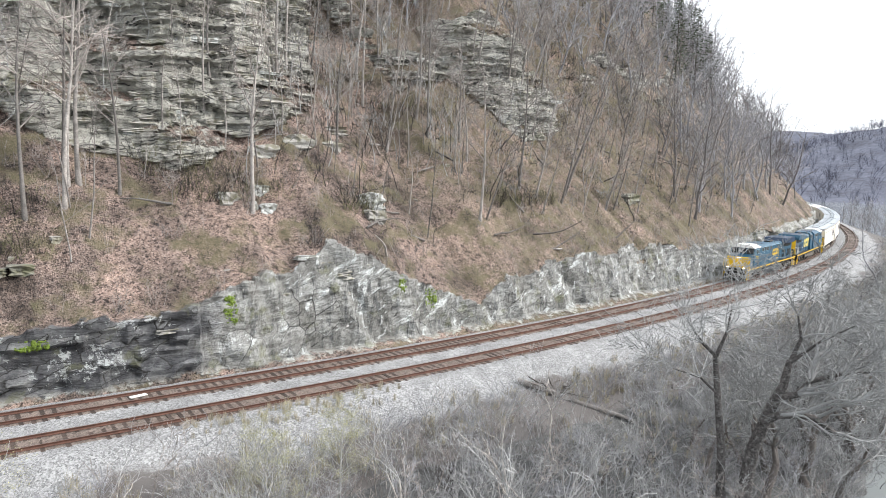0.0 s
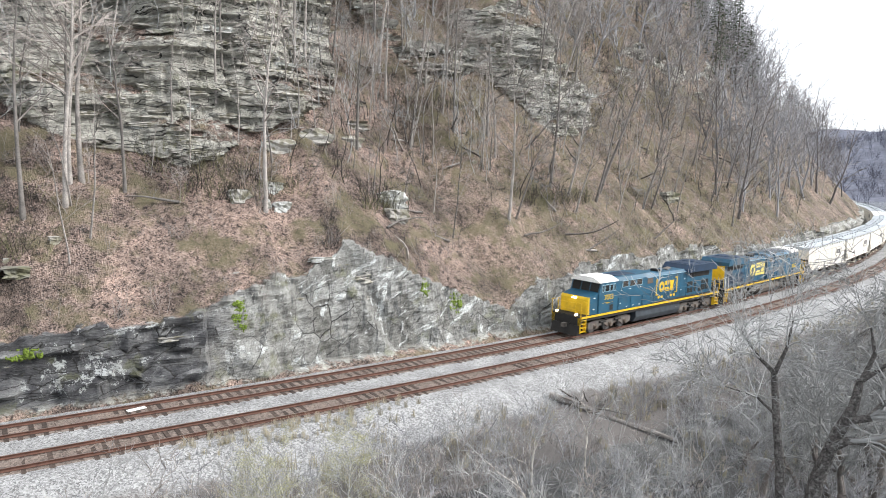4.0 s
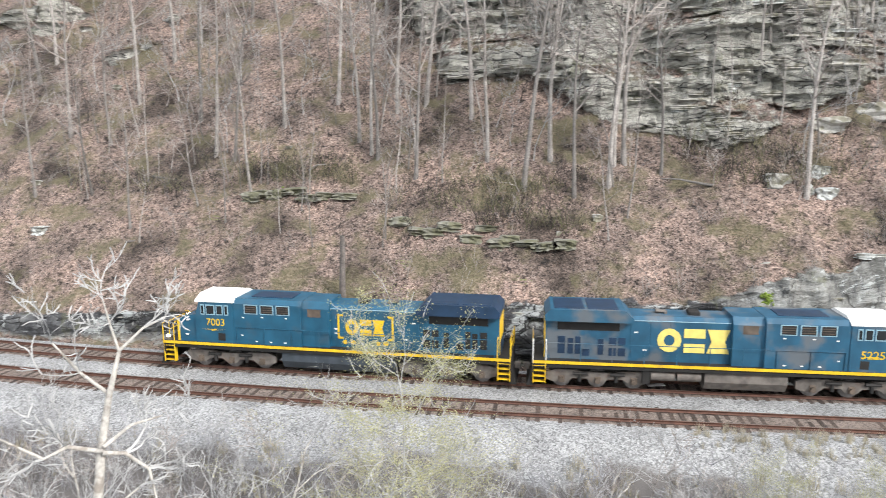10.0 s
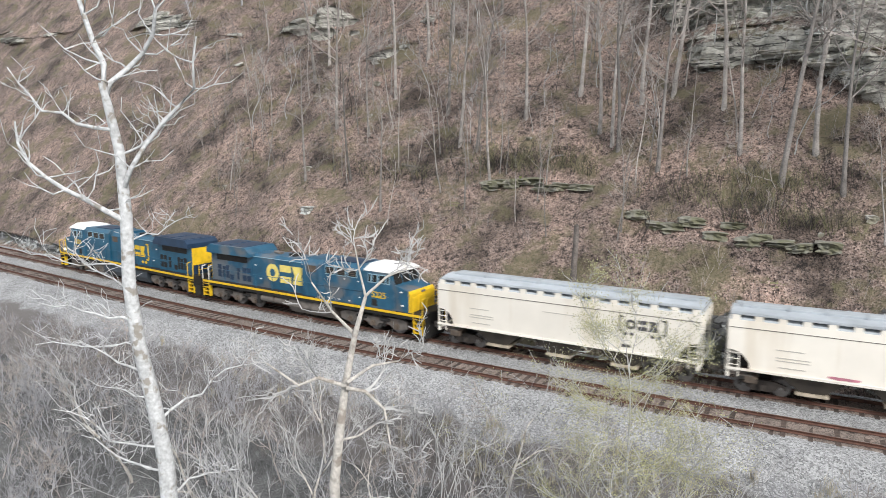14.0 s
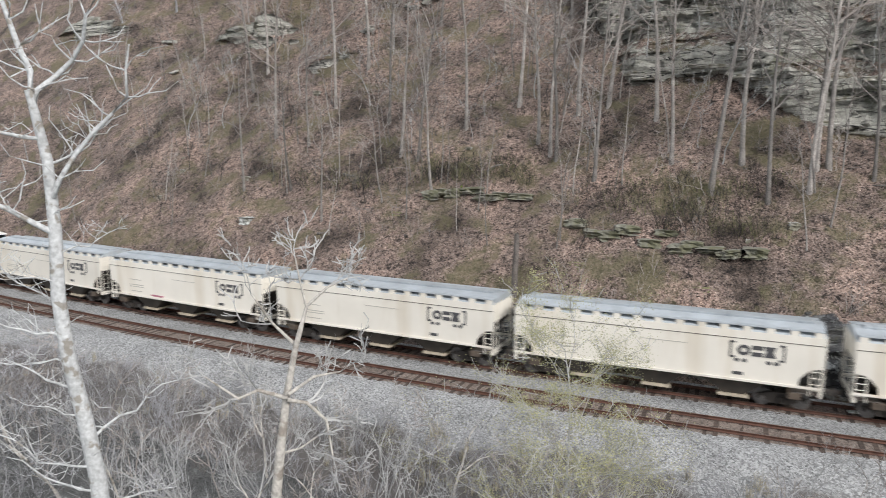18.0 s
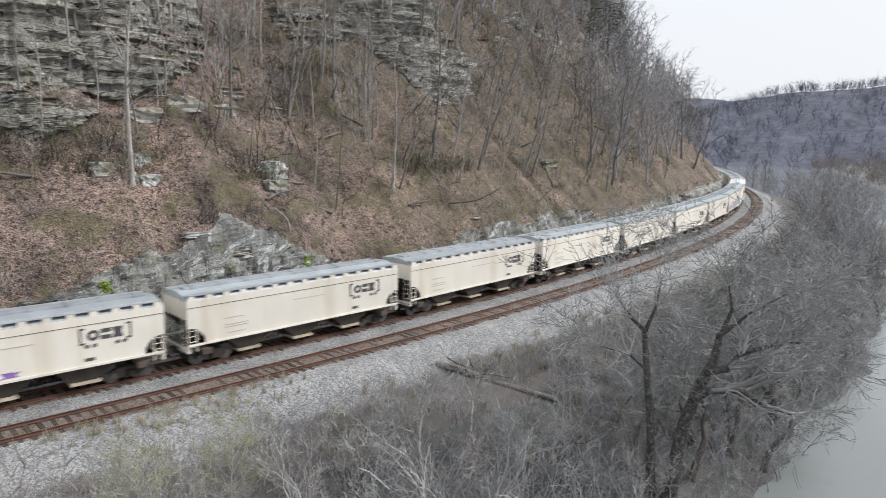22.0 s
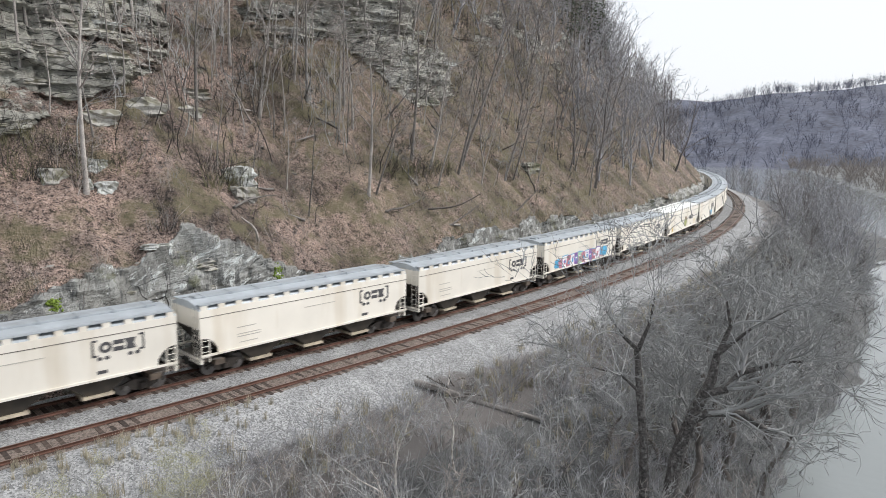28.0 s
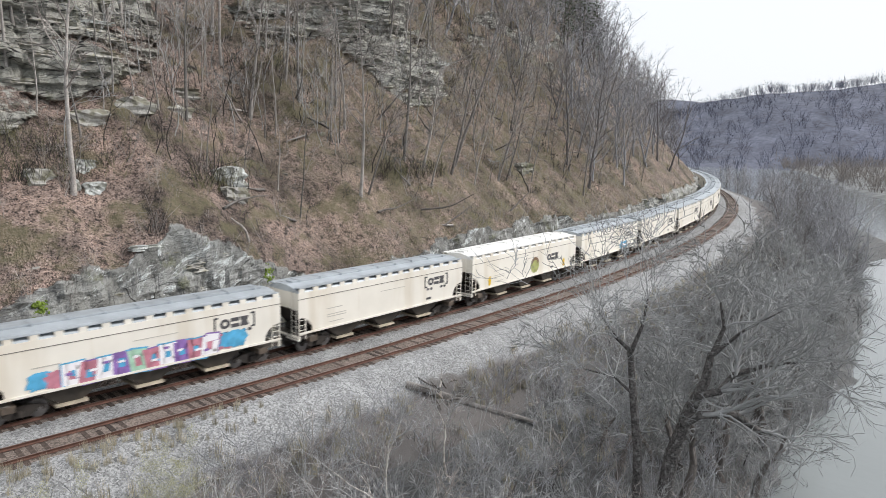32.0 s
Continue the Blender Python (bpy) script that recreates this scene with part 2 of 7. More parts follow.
    stone = mix(1.0, stone, colour(0.9, 0.92, 0.92), "MULTIPLY")
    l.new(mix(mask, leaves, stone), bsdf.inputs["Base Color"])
    bsdf.inputs["Roughness"].default_value = 0.85
    relief = mix(kind.outputs["Fac"], grained((1.8, 1.8, 0.4), 0.03, 1.2, 9, 0.72), grained((1.3, 1.3, 0.7), -0.4, 1.0, 7, 0.6))
    h = mix(mask, step(leaf.outputs["Distance"], 0, 0.6), step(relief, 0.2, 0.8, 0, 4.0))
    b = n.new("ShaderNodeBump")
    b.inputs["Distance"].default_value = 0.14
    l.new(h, b.inputs["Height"])
    l.new(b.outputs[0], bsdf.inputs["Normal"])
    return m


def ballast_material(name="ballast", base=(0.275, 0.278, 0.28)):
    m = material(name, base, 0.9, scale=0.5, spread=0.18, bump=0.04, bump_scale=18)
    nt = m.node_tree
    n, l = nt.nodes, nt.links
    tc = n.new("ShaderNodeTexCoord")
    v = n.new("ShaderNodeTexVoronoi")
    v.inputs["Scale"].default_value = 14
    l.new(tc.outputs["Object"], v.inputs["Vector"])
    sep = n.new("ShaderNodeSeparateColor")
    l.new(v.outputs["Color"], sep.inputs[0])
    r = n.new("ShaderNodeMapRange")
    r.inputs[3].default_value, r.inputs[4].default_value = 0.45, 1.5
    l.new(sep.outputs[0], r.inputs[0])
    bsdf = n["Principled BSDF"]
    old = bsdf.inputs["Base Color"].links[0].from_socket
    mul = n.new("ShaderNodeMixRGB")
    mul.blend_type = "MULTIPLY"
    mul.inputs[0].default_value = 1
    l.new(old, mul.inputs[1])
    l.new(r.outputs[0], mul.inputs[2])
    # gravel gives way to bank soil with a ragged edge
    at = n.new("ShaderNodeAttribute")
    at.attribute_name = "gravel"
    t = n.new("ShaderNodeTexNoise")
    t.inputs["Scale"].default_value, t.inputs["Detail"].default_value, t.inputs["Roughness"].default_value = 0.9, 9, 0.75
    l.new(tc.outputs["Object"], t.inputs["Vector"])
    add = n.new("ShaderNodeMath")
    l.new(at.outputs["Fac"], add.inputs[0])
    l.new(t.outputs[0], add.inputs[1])
    edge = n.new("ShaderNodeMapRange")
    edge.inputs[1].default_value, edge.inputs[2].default_value = 0.9, 1.15
    l.new(add.outputs[0], edge.inputs[0])
    mix = n.new("ShaderNodeMixRGB")
    mix.inputs[1].default_value = (0.13, 0.12, 0.115, 1)
    l.new(edge.outputs[0], mix.inputs[0])
    l.new(mul.outputs[0], mix.inputs[2])
    l.new(mix.outputs[0], bsdf.inputs["Base Color"])
    return m


def water_material():
    m = material("river_water", (0.24, 0.26, 0.26), 0.1, scale=0.02, spread=0.12, bump=0.02, bump_scale=1.2)
    m.node_tree.nodes["Principled BSDF"].inputs["IOR"].default_value = 1.33
    return m


HILL = hillside_material()
BALLAST = ballast_material()
BALLAST_RUSTY = ballast_material("rust_stained_ballast", (0.175, 0.14, 0.12))
WATER = water_material()
RUST = material("rusted_rail", (0.105, 0.05, 0.035), 0.75, 0.2, scale=3, spread=0.3, fine=30)
RAILTOP = material("worn_rail_head", (0.2, 0.15, 0.13), 0.4, 0.6, scale=4, spread=0.2)
TIE = material("creosoted_timber", (0.06, 0.043, 0.035), 0.9, scale=6, spread=0.4, fine=30, bump=0.01, rand=0.35)
BARK = material("grey_bark", (0.27, 0.25, 0.233), 0.9, scale=1.5, spread=0.35, fine=14, bump=0.02, rand=0.5)
BARK_DARK = material("dark_bark", (0.13, 0.115, 0.105), 0.9, scale=2, spread=0.35, fine=16, bump=0.02, rand=0.2)
BARK_PALE = material("pale_flaking_bark", (0.45, 0.425, 0.39), 0.85, scale=2, spread=0.25, fine=10, stains=((0.18, 0.15, 0.12), 2.2, 0.55, 0.65, 0.7))
BARK_OLD = material("blackish_bark", (0.075, 0.069, 0.066), 0.9, scale=2, spread=0.5, fine=11, fine_spread=0.7, bump=0.12, bump_scale=7, stains=((0.2, 0.2, 0.19), 5, 0.55, 0.66, 0.8))
LEDGE = material("mossy_dark_stone", (0.24, 0.235, 0.2), 0.9, scale=1.2, spread=0.4, fine=7, bump=0.06, bump_scale=5, stains=((0.1, 0.1, 0.05), 0.9, 0.45, 0.6, 0.8))
BARK_WHITE = material("white_bark", (0.49, 0.5, 0.505), 0.75, scale=1.2, spread=0.12, fine=8, stains=((0.22, 0.19, 0.15), 2.6, 0.57, 0.63, 0.75), bump=0.015)
OLIVE = material("olive_briars", (0.19, 0.185, 0.1), 0.9, scale=0.4, spread=0.4)
TWIG = material("grey_twigs", (0.3, 0.27, 0.25), 0.9, scale=0.6, spread=0.3, rand=0.3)
TWIG_MID = material("umber_grey_twigs", (0.16, 0.148, 0.145), 0.9, scale=0.5, spread=0.3)
TWIG_DARK = material("dark_twigs", (0.045, 0.04, 0.037), 0.9, scale=0.6, spread=0.3)
TWIG_PALE = material("pale_twigs", (0.37, 0.37, 0.365), 0.85, scale=0.6, spread=0.2, rand=0.15)
TWIG_LILAC = material("lilac_grey_twigs", (0.32, 0.32, 0.337), 0.9, scale=0.2, spread=0.3)
LITTER = material("fallen_twigs_and_leaves", (0.15, 0.132, 0.124), 0.9, scale=0.3, spread=0.6, fine=4)
TWIG_BANK = material("ash_grey_twigs", (0.3, 0.303, 0.3), 0.9, scale=0.5, spread=0.35, rand=0.25)
BRUSH = material("winter_brush", (0.175, 0.18, 0.178), 0.9, scale=0.25, spread=0.55, fine=3, fine_spread=0.4)
DRYGRASS = material("dry_grass", (0.38, 0.345, 0.26), 0.9, scale=0.7, spread=0.35)
BUDS = material("yellow_green_buds", (0.36, 0.355, 0.19), 0.8, scale=1.5, spread=0.35)
NEEDLES = material("evergreen_needles", (0.06, 0.085, 0.045), 0.85, scale=0.8, spread=0.35)
STONE = material("weathered_stone", (0.4, 0.39, 0.36), 0.85, scale=0.9, spread=0.3, fine=6, bump=0.06, bump_scale=5, rand=0.25, stains=((0.15, 0.14, 0.09), 1.5, 0.47, 0.58, 0.8))
STONE_PALE = material("pale_stone", (0.44, 0.455, 0.44), 0.85, scale=1.1, spread=0.45, fine=6, bump=0.05, bump_scale=5, stains=((0.17, 0.17, 0.14), 1.9, 0.5, 0.58, 0.8))
MOSS = material("moss", (0.14, 0.2, 0.03), 0.95, scale=3, spread=0.4, fine=25, bump=0.03)
SOIL = material("grey_bank_soil", (0.1, 0.101, 0.1), 0.95, scale=0.6, spread=0.35, fine=14, fine_spread=0.7, bump=0.06, bump_scale=8)
# far woods: the blue of distance haze is mixed into the base colour
FARWOOD = material("haze_tinted_far_woods", (0.1, 0.108, 0.145), 0.95, scale=0.03, spread=0.3, fine=0.25, fine_spread=0.3)
BLUE = material("blue_locomotive_paint", (0.013, 0.086, 0.15), 0.45, scale=1.2, spread=0.2, stains=((0.07, 0.085, 0.095), 0.9, 0.55, 0.75, 0.5))
BLUE_DUSTY = material("dusty_blue_paint", (0.017, 0.088, 0.155), 0.5, scale=1.2, spread=0.2, stains=((0.16, 0.15, 0.14), 0.55, 0.5, 0.62, 0.65))
NAVY = material("dark_blue_paint", (0.012, 0.035, 0.075), 0.45, scale=1.5, spread=0.25)
YELLOW = material("yellow_paint", (0.72, 0.47, 0.02), 0.45, scale=2, spread=0.15, stains=((0.3, 0.18, 0.05), 1.5, 0.58, 0.75, 0.5))
WHITE = material("white_paint", (0.8, 0.8, 0.78), 0.5, scale=1, spread=0.06)
BLACK = material("grimy_black_steel", (0.018, 0.017, 0.016), 0.7, 0.1, scale=2, spread=0.4)
GREY = material("dusty_grey_steel", (0.14, 0.125, 0.112), 0.75, 0.1, scale=2.5, spread=0.35, stains=((0.16, 0.1, 0.07), 2, 0.55, 0.7, 0.5))
STEEL = material("worn_wheel_steel", (0.18, 0.17, 0.165), 0.45, 0.7, scale=3, spread=0.2)
GLASS = material("dark_window_glass", (0.015, 0.018, 0.02), 0.08)
LAMP = material("lit_headlight", (1.0, 0.82, 0.5), 0.3, emit=7)
LIGHT_BLUE = material("pale_blue_trim", (0.27, 0.42, 0.5), 0.5, scale=2, spread=0.15)
PALE_YELLOW = material("faded_yellow_paint", (0.75, 0.62, 0.17), 0.5, scale=2, spread=0.15)
TANK = material("dark_blue_grey_steel", (0.05, 0.062, 0.075), 0.5, 0.2, scale=1.5, spread=0.3)
TAN_STEEL = material("tan_dusted_steel", (0.46, 0.4, 0.31), 0.75, scale=2, spread=0.3)
# brown steel of car trucks and slope sheets, blackened to stand in for shade
BROWN_BLACK = material("shade_blackened_brown_steel", (0.034, 0.028, 0.024), 0.75, 0.1, scale=2, spread=0.4)
BROWN_STEEL = material("brown_grimy_steel", (0.11, 0.085, 0.066), 0.75, 0.1, scale=2, spread=0.35)
CREAM = material("cream_hopper_paint", (0.8, 0.765, 0.69), 0.55, scale=0.5, spread=0.05, rand=0.06, stains=((0.46, 0.36, 0.22), 0.7, 0.53, 0.78, 0.5), streak=True)
ROOFGREY = material("grey_roof_steel", (0.4, 0.435, 0.465), 0.55, 0.2, scale=1, spread=0.15, rand=0.12)
STENCIL = material("faded_stencil", (0.48, 0.455, 0.41), 0.6)
MARK = material("black_stencil", (0.075, 0.075, 0.08), 0.6)
EMBLEM_GREEN = material("green_yellow_emblem", (0.36, 0.38, 0.14), 0.5, scale=3, spread=0.3)
SPRAY_BLUE = material("sky_blue_spray", (0.09, 0.38, 0.62), 0.5, scale=2, spread=0.25)
SPRAY_RED = material("pink_spray", (0.5, 0.2, 0.26), 0.5, scale=2, spread=0.25)
SPRAY_PURPLE = material("purple_spray", (0.25, 0.14, 0.4), 0.5, scale=2, spread=0.25)
SPRAY_WHITE = material("white_spray", (0.85, 0.83, 0.86), 0.5)
SPRAY_GREEN = material("pale_green_spray", (0.35, 0.55, 0.42), 0.5, scale=2, spread=0.25)


# ---- mesh helpers ----
def link(name, me, mats, parent=None, label=""):
    for mt in mats if isinstance(mats, (list, tuple)) else [mats]:
        me.materials.append(mt)
    ob = new(name, me)
    if parent is not None:
        ob.parent = parent
    if label:
        ob["label"] = label
    return ob


def part(name, bm, mat, parent=None, label="", smooth=False):
    me = bpy.data.meshes.new(name)
    bm.to_mesh(me)
    bm.free()
    if smooth:
        me.polygons.foreach_set("use_smooth", [True] * len(me.polygons))
    return link(name, me, mat, parent, label)


def mesh_of(name, verts, faces, smooth=False):
    me = bpy.data.meshes.new(name)
    verts = np.asarray(verts, np.float32)
    faces = np.asarray(faces, np.int32)
    k = faces.shape[1]
    me.vertices.add(len(verts))
    me.vertices.foreach_set("co", verts.ravel())
    me.loops.add(faces.size)
    me.loops.foreach_set("vertex_index", faces.ravel())
    me.polygons.add(len(faces))
    me.polygons.foreach_set("loop_start", np.arange(0, faces.size, k, dtype=np.int32))
    me.polygons.foreach_set("loop_total", np.full(len(faces), k, np.int32))
    if smooth:
        me.polygons.foreach_set("use_smooth", np.ones(len(faces), bool))
    me.update(calc_edges=True)
    return me


def box(bm, x0, x1, y0, y1, z0, z1, bevel=0.0):
    vs = bmesh.ops.create_cube(bm, size=1)["verts"]
    for v in vs:
        v.co = Vector(((x0 + x1) / 2 + v.co.x * (x1 - x0), (y0 + y1) / 2 + v.co.y * (y1 - y0), (z0 + z1) / 2 + v.co.z * (z1 - z0)))
    if bevel:
        es = {e for v in vs for e in v.link_edges}
        bmesh.ops.bevel(bm, geom=list(es), offset=bevel, segments=2, affect="EDGES", profile=0.6)
    return bm


def boxed(name, dims, mat, parent=None, label="", bevel=0.0):
    return part(name, box(bmesh.new(), *dims, bevel), mat, parent, label)


def cyl(bm, p, q, r, r2=None, seg=12):
    p, q = Vector(p), Vector(q)
    m = Matrix.Translation((p + q) / 2) @ (q - p).to_track_quat("Z", "Y").to_matrix().to_4x4()
    bmesh.ops.create_cone(bm, cap_ends=True, segments=seg, radius1=r, radius2=r if r2 is None else r2, depth=(q - p).length, matrix=m)
    return bm


def prism(bm, pts, y0, y1):
    """A closed outline in x and z, given in order, carried from y0 to y1."""
    a = [bm.verts.new((x, y0, z)) for x, z in pts]
    b = [bm.verts.new((x, y1, z)) for x, z in pts]
    bm.faces.new(a)
    bm.faces.new(b[::-1])
    for i in range(len(pts)):
        j = (i + 1) % len(pts)
        bm.faces.new((a[j], a[i], b[i], b[j]))
    bmesh.ops.recalc_face_normals(bm, faces=bm.faces[:])
    return bm


def across(bm, pts, x0, x1):
    """A closed outline in y and z carried from x0 to x1."""
    a = [bm.verts.new((x0, y, z)) for y, z in pts]
    b = [bm.verts.new((x1, y, z)) for y, z in pts]
    bm.faces.new(a)
    bm.faces.new(b[::-1])
    for i in range(len(pts)):
        j = (i + 1) % len(pts)
        bm.faces.new((a[j], a[i], b[i], b[j]))
    bmesh.ops.recalc_face_normals(bm, faces=bm.faces[:])
    return bm


def empty(name, label="", category="", group="", kind=""):
    return tagged(new(name), label, category, group, kind)


# ---- smooth numeric noise over arrays ----
LATTICE = np.random.RandomState(7).rand(256, 256)


def vnoise(x, y):
    x, y = np.asarray(x, float), np.asarray(y, float)
    i, j = np.floor(x).astype(int), np.floor(y).astype(int)
    u, v = x - i, y - j
    u, v = u * u * (3 - 2 * u), v * v * (3 - 2 * v)
    a, b = LATTICE[i % 256, j % 256], LATTICE[(i + 1) % 256, j % 256]
    c, d = LATTICE[i % 256, (j + 1) % 256], LATTICE[(i + 1) % 256, (j + 1) % 256]
    return (a * (1 - u) + b * u) * (1 - v) + (c * (1 - u) + d * u) * v * 1.0


def fnoise(x, y, octaves=3):
    total, amp, norm = 0, 1.0, 0
    for k in range(octaves):
        total, norm = total + amp * vnoise(x * 2**k + 17.3 * k, y * 2**k + 5.1 * k), norm + amp
        amp *= 0.5
    return total / norm


# ---- the line of the railway: straight in the middle, an arc at either end, straight again in the far west ----
R_EAST, R_WEST, X_ZERO, S_EAST, S_WEST, Y_LINE, SPACING = 361.8, 385.7, 27.6, -13.65, -18.13, 40.0, 4.28


WEST_ARC = 62.0


def line_at(s, d=0.0):
    """Place on the line: s metres along it, d metres towards the hill; with the heading."""
    s, d = np.asarray(s, float), np.asarray(d, float)
    e, w = np.maximum(s - S_EAST, 0) / R_EAST, np.clip(S_WEST - s, 0, WEST_ARC) / R_WEST
    past = np.maximum(S_WEST - WEST_ARC - s, 0)
    mid = np.clip(s, S_WEST, S_EAST)
    heading = e - w
    x = X_ZERO + mid + R_EAST * np.sin(e) - R_WEST * np.sin(w) - past * np.cos(w)
    y = Y_LINE + R_EAST * (1 - np.cos(e)) + R_WEST * (1 - np.cos(w)) + past * np.sin(w)
    return x - d * np.sin(heading), y + d * np.cos(heading), heading


# ---- ground: river bank, trackbed, rock cut, wooded slope and cliffs in one sheet ----
def steps(*spans):
    """Stations from a to b at a spacing, span after span."""
    out = []
    for a, b, h in spans:
        out += list(np.arange(a, b, h))
    return np.array(out + [spans[-1][1]])


CUT_S = [-330, -80, -62, -46, -36, -27, -21, -17, -13.3, -9.5, -7.2, -5.1, -3.9, 1.5, 6.3, 9.3, 13, 20, 25.5, 34, 40, 52, 75, 100, 130, 160, 680]
CUT_H = [0.4, 0.6, 1.0, 1.8, 2.4, 3.0, 3.5, 4.0, 4.7, 5.8, 7.0, 7.4, 6.3, 4.6, 2.6, 1.6, 3.6, 4.2, 4.8, 4.8, 4.4, 3.8, 4.2, 4.8, 4.0, 5.5, 4.0]
# foot of the cliffs: it falls from the west to a low point, climbs to a gully, and a second outcrop stands beyond
CLIFF_S = [-330, -130, -96, -84, -72, -62, -50, -43, -39, -36, -29, -25.5, -23, -17.5, -14.8, -11, -7, -1, 2, 3.6, 5.2, 7.5, 10, 12.5, 14.2, 18, 24, 27, 31, 36, 41, 45, 50, 57, 66, 80, 95, 110, 140, 680]
CLIFF_Z = [30, 30, 21, 24, 20, 29, 31, 26, 21.5, 18, 18.3, 16.3, 15.2, 13.4, 12.6, 14.0, 15.8, 18.2, 19.8, 21.5, 24.5, 29, 33, 27, 21.5, 22.5, 24, 20, 16.5, 17, 18.5, 23, 27, 24, 30, 24, 30, 26, 30, 28]
CLIFF_T = [3, 3, 4, 4, 3, 3, 8, 12, 15, 19, 20, 21, 21, 22, 22, 21, 20, 17, 15, 12, 9, 6, 3, 5, 8, 6, 8, 12, 16, 15, 13, 6, 3, 4, 3, 4, 3, 4, 3, 3]


def hashed(i, j=0):
    return LATTICE[np.asarray(i).astype(int) % 256, np.asarray(j).astype(int) % 256]


def hill_grid():
    s = steps((-330, -100, 4.0), (-100, -45, 0.6), (-45, 50, 0.36), (50, 80, 0.5), (80, 200, 1.0), (200, 680, 5.0))
    rows_d, rows_z, rows_r, rows_q, rows_w = [], [], [], [], []
    wob = fnoise(s * 0.11, s * 0 + 3, 4) - 0.5
    # south side: bank, shoulder, trackbed
    bank = [(-150, -10.5), (-90, -10.5), (-45, -9.8), (-30, -8.6), (-26, -7.4), (-23, -6.2), (-19, -4.6), (-16, -3.4), (-13.5, -2.5), (-12.5, -2.15), (-11.5, -1.85), (-10.8, -1.65), (-10.2, -1.5), (-9.6, -1.35), (-9, -1.2), (-8.6, -1.08), (-8.2, -0.95), (-7.8, -0.78), (-7.4, -0.55), (-6.75, -0.22), (-6.2, -0.19), (-5.45, -0.2), (-4.28, -0.2), (-3.1, -0.2), (-2.1, -0.22), (-1.17, -0.2), (0, -0.2), (1.17, -0.2), (1.9, -0.24), (2.6, -0.5)]
    for d, z in bank:
        far = min(1.0, max(0.0, (-8.5 - d) / 6))
        rows_d.append(np.full_like(s, d) + far * wob * 2)
        rows_z.append(np.full_like(s, z) + (np.interp(s, [95, 130, 190, 215], [0, 3, 3, 0]) if -35 < d < -20 else 0) + far * (fnoise(s * 0.2, s * 0 + d * 0.3, 4) - 0.5) * 1.2 + (vnoise(s * 1.3, d * 2) - 0.5) * 0.06)
        rows_r.append(np.zeros_like(s))
        rows_q.append(np.zeros_like(s))
        rows_w.append(np.zeros_like(s))
    # hill side: climb along the profile of each station
    cut = np.interp(s, CUT_S, CUT_H) * (0.88 + 0.24 * vnoise(s * 0.45, 0 * s + 9))
    zc = np.interp(s, CLIFF_S, CLIFF_Z) + 1.1 * (fnoise(s * 0.3, 0 * s + 31, 3) - 0.5)
    zt = zc + np.interp(s, CLIFF_S, CLIFF_T) * (0.85 + 0.3 * vnoise(s * 0.2, 0 * s + 77))
    whole = np.interp(s, [-46, -38, 2, 6, 22, 26, 38, 44], [0.56, 0.12, 0.12, 0.4, 0.4, 0.25, 0.25, 0.5])
    d = 3.2 + (vnoise(s * 0.15, 0 * s + 50) - 0.3) * 1.0
    z = -0.55 + 0.5 * vnoise(s * 0.3, 0 * s + 60)
    crest = 84 + 10 * (fnoise(s * 0.01, 0 * s + 88, 3) - 0.5) + np.interp(s, [-150, -60], [60, 0])
    for k in range(450):
        du = 0.3 if k < 60 else 0.17 if k < 260 else 0.42 if k < 340 else 1.3
        low = z < cut
        patch = fnoise(s * 0.075 + 0.02 * z, z * 0.34, 3) + 0.3 * (vnoise(s * 0.45, z * 1.3) - 0.5)
        cliff = (z > zc) & (z < zt) & (patch > whole)
        low = low & (patch > 0.24) | (z < cut * 0.4)
        rock = low | cliff
        slope = 42.5 + 5 * (fnoise(s * 0.08, z * 0.08, 3) - 0.5) + np.where(z > 26, 4, 0) + np.interp(s, [-110, -60, 30, 62], [3, 0, 0, 3]) + np.where(z > 14, np.interp(s, [40, 70], [0, 6]), 0)
        # beds of uneven thickness, stepped back now and then by a leafy shelf
        dip = z + 0.8 * fnoise(s * 0.05, 0 * s + 4, 2) + np.interp(s, [-40, -12, 10], [2.6, 0.0, 0.3])
        thick = 0.3 + 0.95 * hashed(np.floor(dip / 2.6), np.floor(s / 17 + 0.3 * vnoise(s * 0.4, z)) + 3) ** 1.6
        layer = np.floor(dip / thick) + 40 * np.floor(dip / 2.6)
        bed = hashed(layer, np.floor(s / 11 + 1.3 * vnoise(s * 0.3, z * 0.8)) + 5)
        shelf = cliff & (hashed(np.floor(dip / 1.9), np.floor(s / 7 + 0.4 * z) + 90) > 0.8)
        face = np.where(low, 77, np.where(shelf, 38, 74 + 12 * (vnoise(s * 0.1, z * 0.4) - 0.5)))
        ang = np.radians(np.where(rock, face, np.where(z > crest, 6, slope)))
        z = z + np.sin(ang) * du
        d = d + np.cos(ang) * du
        block = hashed(layer, np.floor(s / (1.1 + 2.6 * bed) + 9 * bed))
        quarried = low & (s > -16) & (s < 75)
        amount = np.where(cliff, 1.0, np.where(quarried, 0.2, np.where(low, 0.75, 0)))
        out = amount * ((bed - 0.5) * 0.42 + (block - 0.5) * 0.55 + np.where(bed > 0.88, 0.35, 0) + (vnoise(s * 1.4, z * 2.2) - 0.5) * 0.22) + np.where(quarried, (fnoise(s * 0.55 + 0.25 * z, z * 0.16, 4) - 0.5) * 1.3, np.where(rock, (fnoise(s * 0.11, z * 0.12, 3) - 0.5) * 2.4, (fnoise(s * 0.5, z * 0.6, 3) - 0.5) * 0.55))
        rows_d.append(d - out)
        rows_z.append(z + np.where(rock, 0, (vnoise(s * 1.1, z * 1.4) - 0.5) * 0.28))
        rows_r.append(np.where(rock, np.where(shelf, 0.45, 1.0), 0.0))
